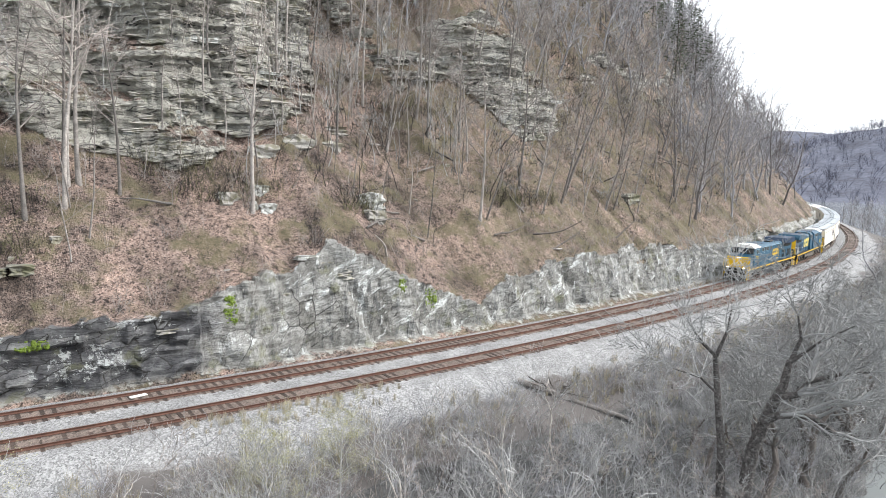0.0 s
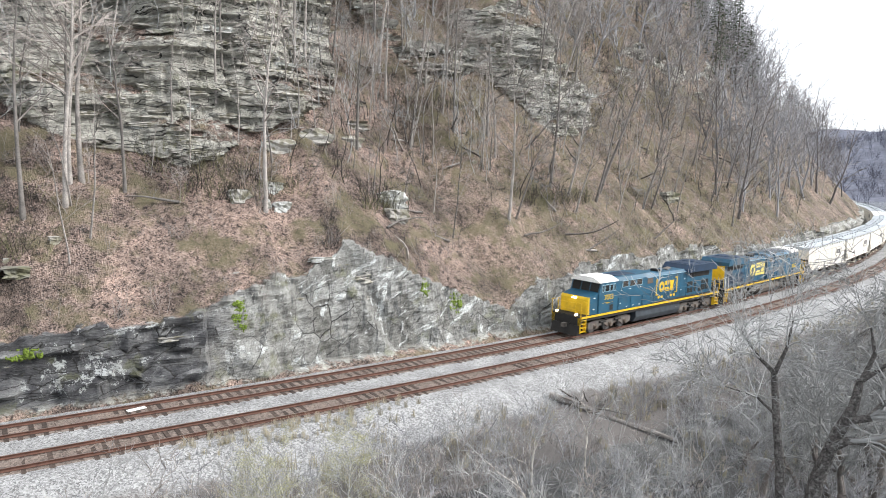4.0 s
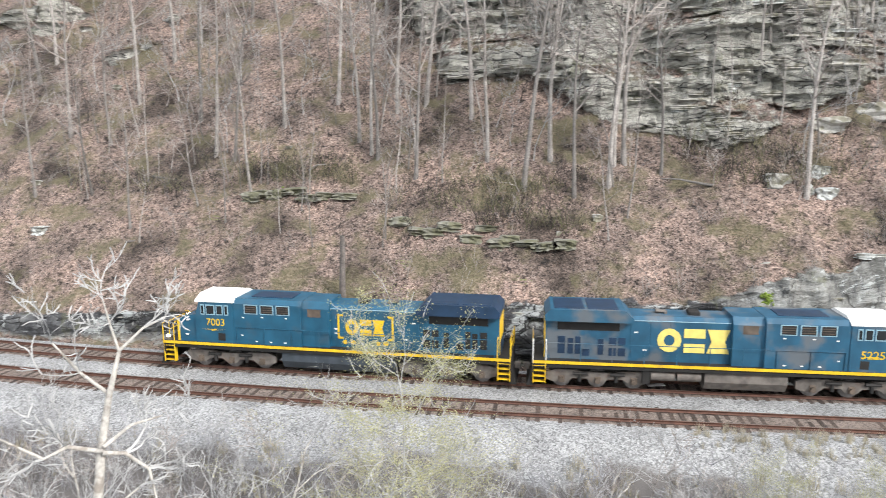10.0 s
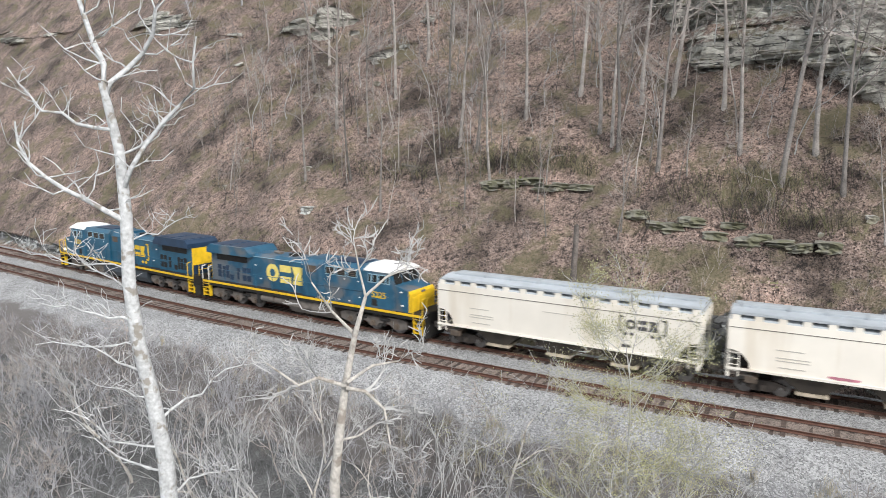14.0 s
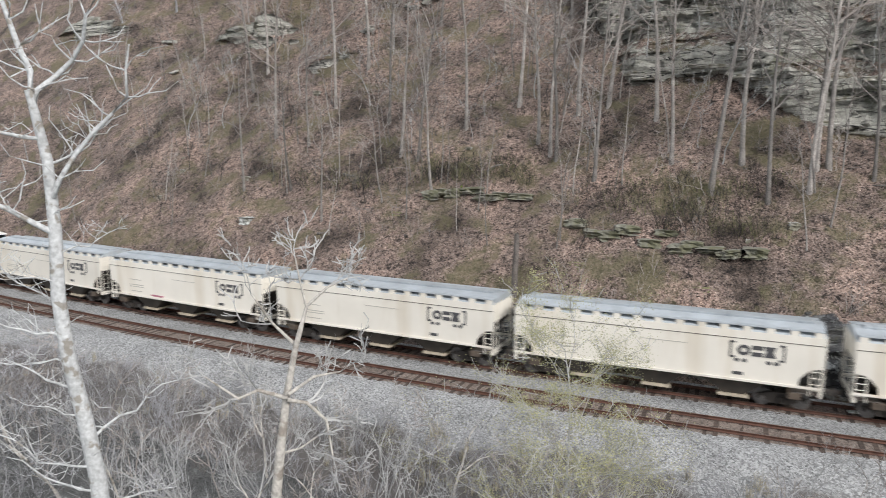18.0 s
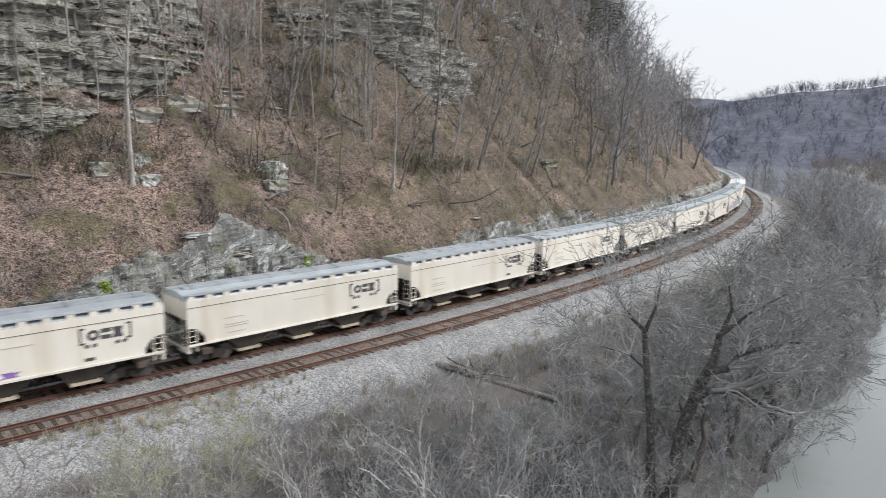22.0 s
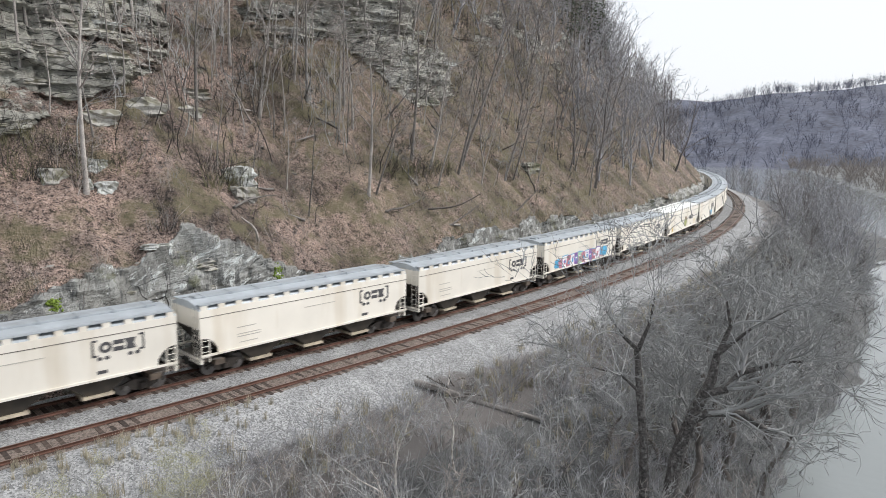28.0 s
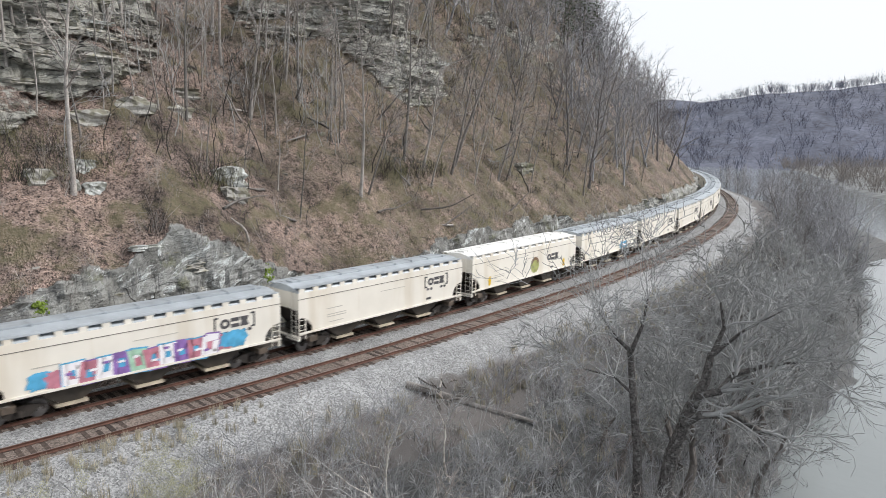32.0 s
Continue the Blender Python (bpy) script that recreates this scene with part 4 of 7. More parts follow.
        for k in range(5):
            boxed("hood_door", (X(11.15 + 1.06 * k), X(12.15 + 1.06 * k), a, b, 1.78, 3.95), body_paint, loco, bevel=0.008)
        for x0, x1, z0, z1 in ((16.65, 17.05, 2.55, 3.0), (17.15, 17.55, 2.55, 3.0), (16.65, 17.05, 1.95, 2.4), (17.15, 17.55, 1.95, 2.4), (17.85, 18.15, 2.0, 2.9), (18.6, 19.0, 1.9, 2.3), (19.1, 19.4, 2.0, 3.0), (19.5, 19.8, 2.0, 2.9), (19.95, 20.35, 2.0, 3.0)):
            a, b = sorted((sd * 1.04, sd * 1.075))
            boxed("louvred_door", (X(x0), X(x1), a, b, z0, z1), BLACK if lead else NAVY, loco)
        for x, z, w in ((2.0, 2.1, 0.16), (2.1, 3.0, 0.14), (5.6, 2.2, 0.14), (6.5, 1.85, 0.16), (7.4, 1.85, 0.16), (8.3, 1.85, 0.16), (5.7, 3.3, 0.14), (6.9, 3.35, 0.14), (8.4, 3.35, 0.14)):
            boxed("placard", (X(x), X(x + w), *sorted((sd * 1.41, sd * (1.515 if x < 5 else 1.468))), z, z + 0.07), WHITE, loco)
        for x, z in ((11.3, 2.5), (11.3, 2.75), (15.5, 2.3), (16.0, 3.3)):
            boxed("placard", (X(x), X(x + 0.2), *sorted((sd * 1.02, sd * 1.042)), z, z + 0.08), WHITE, loco)
        boxed("hood_pipe", (X(11.1), X(16.4), *sorted((sd * 1.02, sd * 1.06)), 3.98, 4.02), LIGHT_BLUE, loco)
        # walkway handrail
        bm = bmesh.new()
        cyl(bm, (X(5.3), sd * 1.49, 2.72), (X(20.9), sd * 1.49, 2.72), 0.022, seg=6)
        part("handrail", bm, body_paint, loco)
        for k in range(10):
            bm = bmesh.new()
            cyl(bm, (X(5.35 + 1.72 * k), sd * 1.49, 1.68), (X(5.35 + 1.72 * k), sd * 1.49, 2.72), 0.024, seg=6)
            part("stanchion", bm, body_paint, loco)
        # the owner's mark
        if lead:
            emblem(loco, side_pose(X(13.2), sd, 1.04, 2.95), 3.4, 0.95, YELLOW)
        else:
            emblem(loco, side_pose(X(13.0), sd, 1.04, 2.95), 4.2, 1.35, PALE_YELLOW, False)
        # corner stairs
        for xs, kx in ((0.85, 1), (21.35, -1)):
            bm = bmesh.new()
            box(bm, X(xs - 0.36), X(xs - 0.32), *sorted((sd * 1.2, sd * 1.5)), 0.35, 1.6)
            stair = part("stair", bm, YELLOW, loco, "yellow corner steps")
            boxed("stair_cheek", (X(xs + 0.32), X(xs + 0.36), *sorted((sd * 1.2, sd * 1.5)), 0.35, 1.6), YELLOW, stair)
            for k in range(4):
                boxed("tread", (X(xs - 0.32), X(xs + 0.32), *sorted((sd * 1.2, sd * 1.5)), 0.42 + 0.31 * k, 0.46 + 0.31 * k), YELLOW, stair)
            for e in (-0.36, 0.36):
                bm = bmesh.new()
                cyl(bm, (X(xs + e), sd * 1.5, 1.5), (X(xs + e), sd * 1.5, 2.75), 0.03, seg=6)
                cyl(bm, (X(xs + e), sd * 1.5, 2.75), (X(xs + e), sd * 1.15, 2.82), 0.03, seg=6)
                part("grab_rail", bm, YELLOW if lead or xs < 5 else WHITE, loco)
            boxed("step_well", (X(xs - 0.3), X(xs + 0.3), *sorted((sd * 1.1, sd * 1.2)), 0.45, 1.5), BLACK, loco)
    # ends: end sheets, rails, plough, couplers
    boxed("end_sheet", (X(21.05), X(21.09), -1.04, 1.04, 1.75, 3.9), YELLOW, loco, "yellow rear end sheet")
    boxed("end_door_panel", (X(21.08), X(21.12), -1.0, 1.0, 1.75, 2.5), NAVY, loco)
    for xf, k in ((0.55, -1), (21.7, 1)):
        boxed("end_plate", (X(xf) - 0.06, X(xf) + 0.06, -1.5, 1.5, 0.95, 1.66), BLACK, loco)
        bm = bmesh.new()
        prism(bm, [(X(xf), 0.2), (X(xf) + 0.35 * k, 0.16), (X(xf) + 0.12 * k, 0.95), (X(xf), 0.95)], -1.4, 1.4)
        part("plough", bm, BLACK, loco, "black snow plough")
        bm = bmesh.new()
        cyl(bm, (X(xf), 0, 0.86), (X(xf) + 0.38 * k, 0, 0.86), 0.1, seg=8)
        box(bm, X(xf) + 0.32 * k - 0.14, X(xf) + 0.32 * k + 0.2, -0.18, 0.18, 0.68, 1.04, 0.04)
        part("coupler", bm, GREY, loco)
        bm = bmesh.new()
        for z in (2.2, 2.72):
            cyl(bm, (X(xf), -0.9, z), (X(xf), 0.9, z), 0.025, seg=6)
        for y in (-0.9, 0.9):
            cyl(bm, (X(xf), y, 1.66), (X(xf), y, 2.72), 0.025, seg=6)
        part("end_rail", bm, YELLOW, loco)
        for y in (-0.5, -0.35, 0.35, 0.5):
            bm = bmesh.new()
            cyl(bm, (X(xf) + 0.06 * k, y, 1.2), (X(xf) + 0.16 * k, y * 1.1, 0.55), 0.03, seg=6)
            part("air_hose", bm, BLACK, loco)
    lit = LAMP if lead else GREY
    for y in (-0.13, 0.13):
        bm = cyl(bmesh.new(), (X(1.36), y, 2.98), (X(1.44), y, 2.98), 0.085, seg=14)
        part("headlight", bm, lit, loco, "round headlight")
    for y in (-1.0, 1.0):
        bm = cyl(bmesh.new(), (X(0.45), y, 1.82), (X(0.6), y, 1.82), 0.095, seg=14)
        part("ditch_light", bm, lit, loco, "round ditch light")
    # roof gear
    bm = bmesh.new()
    box(bm, X(12.6), X(13.2), -0.4, 0.4, 4.2, 4.42, 0.04)
    part("exhaust_stack", bm, BLACK, loco)
    bm = bmesh.new()
    for k in range(3):
        cyl(bm, (X(14.4), -0.12 + 0.12 * k, 4.32), (X(14.95), -0.12 + 0.12 * k, 4.36), 0.04, 0.09, seg=8)
    box(bm, X(14.35), X(14.5), -0.25, 0.25, 4.2, 4.36)
    part("air_horn", bm, GREY, loco)
    for x0 in (17.1, 18.95):
        boxed("roof_screen", (X(x0), X(x0 + 1.65), -1.2, 1.2, 4.6, 4.65), NAVY, loco, bevel=0.02)
    boxed("roof_hatch", (X(6.0), X(8.6), -0.7, 0.7, 4.41, 4.47), NAVY, loco, bevel=0.02)
    # tank, air reservoirs, trucks
    bm = bmesh.new()
    across(bm, [(-1.36, 1.28), (-1.4, 0.75), (-1.1, 0.28), (1.1, 0.28), (1.4, 0.75), (1.36, 1.28)], X(8.1), X(15.0) if lead else X(12.4))
    part("fuel_tank", bm, TANK if lead else GREY, loco)
    if not lead:
        for sd in (-1, 1):
            for x0 in (12.6, 14.0):
                bm = cyl(bmesh.new(), (X(x0), sd * 1.2, 0.95), (X(x0 + 1.25), sd * 1.2, 0.95), 0.26, seg=16)
                part("air_reservoir", bm, GREY, loco)
        boxed("battery_box", (X(15.3), X(15.7), -1.4, 1.4, 0.5, 1.3), BLACK, loco)
    loco_truck(loco, X(4.75))
    loco_truck(loco, X(18.1))
    return loco


def hopper_truck(car, xc):
    bm = bmesh.new()
    box(bm, xc - 0.3, xc + 0.3, -1.0, 1.0, 0.5, 0.75, 0.03)
    truck = part("truck", bm, BLACK, car, "two-axle freight truck")
    for x in (-0.89, 0.89):
        wheelset(truck, xc + x, 0.46)
    for sd in (-1, 1):
        bm = bmesh.new()
        prism(bm, [(xc - 1.15, 0.42), (xc - 1.15, 0.62), (xc - 0.55, 0.82), (xc + 0.55, 0.82), (xc + 1.15, 0.62), (xc + 1.15, 0.42), (xc + 0.7, 0.4), (xc + 0.45, 0.24), (xc - 0.45, 0.24), (xc - 0.7, 0.4)], sd * 0.92, sd * 1.08)
        part("side_frame", bm, BROWN_BLACK, truck)
        bm = bmesh.new()
        cyl(bm, (xc, sd * 1.1, 0.32), (xc, sd * 1.1, 0.62), 0.2, seg=10)
        part("spring_nest", bm, BROWN_BLACK, truck)
        for x in (-0.89, 0.89):
            bm = cyl(bmesh.new(), (xc + x, sd * 1.06, 0.46), (xc + x, sd * 1.16, 0.46), 0.13, seg=8)
            part("bearing_cap", bm, STEEL, truck)


CAR_PITCH, LONG_PITCH = 17.15, 18.75
H, H_LONG = 7.95, 8.75
LONG_CARS = (5, 15)


def build_hopper(H=H, pitch=CAR_PITCH):
    car = empty("covered_hopper", "cream covered hopper car with grey roof and black company mark", "freight car", "hopper cars of the train")
    # side outline with the arched openings at both ends
    arch = [(H - 0.2, 2.42), (H - 0.55, 2.34), (H - 0.85, 2.12), (H - 1.05, 1.8), (H - 1.1, 1.42)]
    out = [(-H, 4.02), (-H, 2.42)] + [(-x, z) for x, z in arch] + arch[::-1] + [(H, 2.42), (H, 4.02)]
    bm = bmesh.new()
    prism(bm, [(-H, 4.02), (-H, 2.95), (-H + 1.4, 1.42), (H - 1.4, 1.42), (H, 2.95), (H, 4.02)], -1.5, 1.5)
    part("hopper_body", bm, CREAM, car)
    for sd in (-1, 1):
        part("side_sheet", prism(bmesh.new(), out, *sorted((sd * 1.5, sd * 1.58))), CREAM, car)
    for sd in (-1, 1):
        a, b = sorted((sd * 1.575, sd * 1.6))
        boxed("crease", (-H, H, a, b, 3.6, 3.63), GREY, car)
        a, b = sorted((sd * 1.55, sd * 1.64))
        boxed("side_sill", (-H, H, a, b, 1.36, 1.48), CREAM, car)
        # roof walk on short posts along the eave
        a, b = sorted((sd * 1.12, sd * 1.58))
        boxed("roof_walk", (-H + 0.1, H - 0.1, a, b, 4.28, 4.33), ROOFGREY, car, "grey running board")
        for k in range(15):
            x = -H + 0.3 + k * (2 * H - 0.6) / 14
            a, b = sorted((sd * 1.5, sd * 1.57))
            boxed("walk_post", (x - 0.2, x + 0.2, a, b, 4.0, 4.29), CREAM, car)
    bm = bmesh.new()
    across(bm, [(-1.58, 4.0), (-1.5, 4.1), (-0.9, 4.32), (-0.35, 4.42), (0.35, 4.42), (0.9, 4.32), (1.5, 4.1), (1.58, 4.0)], -H, H)
    part("roof", bm, ROOFGREY, car, "grey curved roof", False)
    boxed("trough_hatch", (-H + 0.5, H - 0.5, -0.32, 0.32, 4.4, 4.54), ROOFGREY, car, bevel=0.03)
    for k in range(9):
        x = -H + 1.0 + k * (2 * H - 2.0) / 8
        boxed("hatch_batten", (x - 0.05, x + 0.05, -0.42, 0.42, 4.4, 4.57), ROOFGREY, car)
    # ends: slope sheet with shade in its colour, corner posts, ladders, platform
    for e in (-1, 1):
        bm = bmesh.new()
        prism(bm, [(e * (H + 0.01), 2.9), (e * (H - 1.34), 1.42), (e * (H - 1.39), 1.42), (e * (H - 0.02), 2.95)], -1.49, 1.49)
        part("slope_sheet", bm, BROWN_BLACK, car, "brown end slope sheet, blackened for the shade under the car end")
        boxed("centre_sill", (*sorted((e * (H - 2.2), e * (H + 0.25))), -0.25, 0.25, 0.75, 1.1), BLACK, car)
        boxed("end_sill", (*sorted((e * (H - 0.16), e * H)), -1.55, 1.55, 0.95, 1.2), CREAM, car)
        boxed("end_platform", (*sorted((e * (H - 1.3), e * H)), -1.5, 1.5, 1.06, 1.1), GREY, car)
        bm = bmesh.new()
        box(bm, *sorted((e * (H - 1.5), e * (H - 0.9))), -1.55, 1.55, 0.72, 1.05, 0.03)
        part("bolster", bm, BROWN_STEEL, car)
        bm = bmesh.new()
        cyl(bm, (e * (H + 0.1), 0, 0.88), (e * (pitch / 2), 0, 0.88), 0.11, seg=8)
        box(bm, *sorted((e * (H + 0.4), e * (pitch / 2 + 0.05))), -0.17, 0.17, 0.7, 1.05, 0.03)
        part("coupler", bm, GREY, car)
        for sd in (-1, 1):
            for x in (H - 0.05, H - 0.55):
                boxed("corner_post", (*sorted((e * (x - 0.05), e * x)), *sorted((sd * 1.5, sd * 1.56)), 1.0, 2.4), CREAM, car)
            bm = bmesh.new()
            for k in range(4):
                cyl(bm, (e * (H - 0.05), sd * 1.55, 1.3 + 0.32 * k), (e * (H - 0.6), sd * 1.55, 1.3 + 0.32 * k), 0.022, seg=5)
            for x in (0.06, 0.59):
                cyl(bm, (e * (H - x), sd * 1.55, 1.0), (e * (H - x), sd * 1.55, 2.4), 0.018, seg=5)
            part("ladder", bm, CREAM, car)
            bm = bmesh.new()
            for k in range(7):
                cyl(bm, (e * (H + 0.06), sd * 0.95, 1.5 + 0.36 * k), (e * (H + 0.06), sd * 1.4, 1.5 + 0.36 * k), 0.016, seg=5)
            for y in (0.95, 1.4):
                cyl(bm, (e * (H + 0.06), sd * y, 1.1), (e * (H + 0.06), sd * y, 4.1), 0.02, seg=5)
            part("end_ladder", bm, CREAM, car)
        bm = bmesh.new()
        cyl(bm, (e * (H - 0.75), -0.6, 1.5), (e * (H - 0.75), 0.6, 1.5), 0.22, seg=12)
        part("brake_reservoir", bm, BLACK, car)
    # discharge hoppers under the body; their brown steel is darkened to imitate shade
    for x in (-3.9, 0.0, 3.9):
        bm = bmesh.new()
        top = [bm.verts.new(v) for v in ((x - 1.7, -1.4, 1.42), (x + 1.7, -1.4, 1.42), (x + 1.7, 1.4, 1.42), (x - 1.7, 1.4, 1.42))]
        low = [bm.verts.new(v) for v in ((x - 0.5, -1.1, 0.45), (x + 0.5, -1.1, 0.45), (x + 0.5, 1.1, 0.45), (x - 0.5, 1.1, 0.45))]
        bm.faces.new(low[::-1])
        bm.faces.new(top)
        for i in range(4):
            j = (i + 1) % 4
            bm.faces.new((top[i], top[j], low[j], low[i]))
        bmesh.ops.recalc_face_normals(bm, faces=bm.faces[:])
        part("discharge_hopper", bm, material("shade_darkened_brown_steel", (0.06, 0.05, 0.04), 0.8, scale=1.5, spread=0.35, stains=((0.04, 0.035, 0.03), 1.0, 0.45, 0.6, 0.8)) if x < -3 else bpy.data.materials["shade_darkened_brown_steel"], car)
        boxed("outlet_gate", (x - 0.75, x + 0.75, -1.3, 1.3, 0.36, 0.5), TAN_STEEL, car, "tan-dusted outlet gate", bevel=0.02)
    hopper_truck(car, -H + 1.75)
    hopper_truck(car, H - 1.75)
    # lettering too small to read, as bars
    for sd in (-1, 1):
        bm = bmesh.new()
        m = side_pose(sd * -4.9 * -1 if sd > 0 else -4.9, sd, 1.585, 2.3)
        for k, (x0, x1, z) in enumerate(((-0.75, 0.5, 0.35), (-0.75, 0.8, -0.05), (-0.75, 0.8, -0.2), (-0.6, 0.6, -0.55))):
            slab_shape(bm, [(x0, z), (x1, z), (x1, z + 0.05), (x0, z + 0.05)], m, 0.012)
        line = bmesh.new()
        slab_shape(line, [(4.0, 0.75), (6.4, 0.75), (6.4, 0.79), (4.0, 0.79)], m, 0.012)
        part("stencil_line", line, STENCIL, car)
        part("stencil", bm, STENCIL, car, "rows of small grey stencilling as bars")
        bm = bmesh.new()
        slab_shape(bm, [(8.7, -0.62), (9.2, -0.62), (9.2, -0.45), (8.7, -0.45)], m, 0.012)
        part("data_panel", bm, MARK, car)
    return car


def splash(car, name, mat, x, z, w, h, seed, off=1.602, label=""):
    """A sprayed patch: an uneven outline on the car's outer side."""
    rng = random.Random(seed)
    pts = []
    for a in np.linspace(0, 2 * math.pi, 22)[:-1]:
        k = 1 + rng.uniform(-0.22, 0.18)
        c, s_ = math.cos(a), math.sin(a)
        pts.append((w / 2 * k * math.copysign(abs(c) ** 0.6, c), h / 2 * k * math.copysign(abs(s_) ** 0.6, s_)))
    bm = bmesh.new()
    slab_shape(bm, pts, side_pose(x, -1, off, z), 0.004)
    return part(name, bm, mat, car, label)


def mark_car(car, k):
    """What sets single cars apart."""
    if k in LONG_CARS:
        bm = bmesh.new()
        m = side_pose(0.95, -1, 1.59, 2.35)
        slab_shape(bm, [(0.72 * math.cos(a), 0.72 * math.sin(a)) for a in np.linspace(0, 2 * math.pi, 28)[:-1]], m, 0.012)
        part("round_emblem", bm, EMBLEM_GREEN, car, "round green and brown emblem")
        bm = bmesh.new()
        slab_shape(bm, [(0.72 * math.cos(a), 0.72 * math.sin(a)) for a in np.linspace(radians(20), radians(160), 14)] + [(0.45 * math.cos(a), 0.45 * math.sin(a)) for a in np.linspace(radians(160), radians(20), 14)], m, 0.018)
        part("emblem_rim", bm, material("brown_emblem", (0.2, 0.12, 0.07), 0.5), car)
        emblem(car, side_pose(4.2, -1, 1.585, 2.75), 2.3, 0.6, MARK, False)
        car["label"] = "cream covered hopper car with round green emblem and pale roof"
        for o in car.children:
            if o.name.startswith(("roof", "trough", "hatch_b")):
                o.data = o.data.copy()
                o.data.materials.clear()
                o.data.materials.append(WHITE)
        for z, x in ((1.25, -6.3), (1.25, 6.3)):
            splash(car, "yellow_patch", YELLOW, x, 1.9, 0.35, 0.8, 5)
    else:
        emblem(car, side_pose(4.9, -1, 1.585, 3.02), 2.6, 0.56, MARK)
        emblem(car, side_pose(-4.9, 1, 1.585, 3.02), 2.6, 0.56, MARK)
    if k in (4, 16):
        splash(car, "graffiti", SPRAY_BLUE, 3.6, 1.9, 2.3, 0.85, 3, label="sky-blue sprayed patch")
        splash(car, "graffiti_fill", SPRAY_WHITE, 3.7, 1.9, 1.2, 0.28, 4, 1.609)
    if k == 6:
        splash(car, "graffiti", SPRAY_PURPLE, -0.2, 1.72, 2.0, 0.35, 8, label="dark sprayed scrawl")
        splash(car, "graffiti_fill", SPRAY_WHITE, -0.6, 1.74, 1.5, 0.3, 9, 1.609)
    if k == 1:
        splash(car, "graffiti", SPRAY_RED, -2.6, 1.62, 1.4, 0.16, 12, label="thin red sprayed line")
    if k == 13:
        car["label"] = "cream covered hopper car with a long band of coloured graffiti"
        rng = random.Random(4)
        for i, x in enumerate((-5.2, -4.3, -3.0, -1.6, -0.2, 1.2, 2.6, 3.9, 4.7)):
            splash(car, "graffiti", SPRAY_RED if i % 3 == 1 else SPRAY_BLUE, x, 1.98 + rng.uniform(-0.06, 0.14), rng.uniform(1.6, 2.3), rng.uniform(0.8, 0.95), 21 + i, 1.602 + 0.001 * i, "blue cloud of the graffiti")
        cols = [SPRAY_WHITE, SPRAY_RED, SPRAY_WHITE, SPRAY_PURPLE, SPRAY_GREEN, SPRAY_RED, SPRAY_WHITE, SPRAY_PURPLE, SPRAY_RED, SPRAY_WHITE]
        for i, c in enumerate(cols):
            x, z, lean = -3.9 + i * 0.8, 2.0 + rng.uniform(-0.05, 0.08), rng.uniform(-0.2, 0.2)
            for q, (mt, grow, off) in enumerate(((SPRAY_PURPLE if i % 2 else SPRAY_BLUE, 1.12, 1.612), (c, 0.98, 1.616))):
                bm = bmesh.new()
                r2 = random.Random(90 + i)
                m = side_pose(x, -1, off + 0.0012 * i, z)
                # an angular letter-like lump: a leaning stem with two arms
                for x0, x1, z0, z1 in ((-0.5, -0.2, -0.55, 0.55), (-0.3, 0.5, r2.uniform(0.12, 0.3), 0.58), (-0.3, 0.55, -0.58, r2.uniform(-0.32, -0.15)), (0.15, 0.5, r2.uniform(-0.5, -0.1), r2.uniform(0.1, 0.5))):
                    slab_shape(bm, [((a * grow + lean * b), b * grow) for a, b in ((x0, z0), (x1, z0 + r2.uniform(-0.08, 0.08)), (x1 + r2.uniform(-0.08, 0.08), z1), (x0, z1 + r2.uniform(-0.08, 0.08)))], m, 0.003)
                part("graffiti_shape", bm, mt, car, "bold sprayed letter-like shape")
            splash(car, "graffiti_highlight", SPRAY_WHITE if c is not SPRAY_WHITE else SPRAY_PURPLE, x + rng.uniform(-0.25, 0.2), z + rng.uniform(-0.3, 0.35), 0.35, 0.14, 60 + i, 1.63)
        splash(car, "graffiti_tail", SPRAY_BLUE, 5.0, 2.1, 1.3, 1.0, 77, 1.63)


LOCO_A, LOCO_B = build_loco(True), build_loco(False)
CARS = []


def build_cars(count=31):
    first = build_hopper()
    CARS.append(first)
    big = build_hopper(H_LONG, LONG_PITCH)
    for k in range(1, count):
        if k == LONG_CARS[0]:
            CARS.append(big)
        else:
            CARS.append(copy_thing(big if k in LONG_CARS else first, Matrix.Identity(4)))
    for k, car in enumerate(CARS):
        mark_car(car, k)


build_cars()


def nose_at(t):
    """How far along the line the train's front coupler is: it gains speed slowly."""
    return 52.26 - 10.136 * t - 0.01548 * t**2


def car_at(t, k):
    """The middle of the hopper car k."""
    return nose_at(t) + 44.6 + CAR_PITCH * (k + 0.5) + (LONG_PITCH - CAR_PITCH) * (sum(c < k for c in LONG_CARS) + 0.5 * (k in LONG_CARS))


def ride(s, half, turned=0.0):
    """The pose of a vehicle whose middle is at s: both trucks on the line."""
    x0, y0, _ = line_at(s - half)
    x1, y1, _ = line_at(s + half)
    return pose(float(x0 + x1) / 2, float(y0 + y1) / 2, 0, 0, 0, math.degrees(math.atan2(y1 - y0, x1 - x0)) + turned)


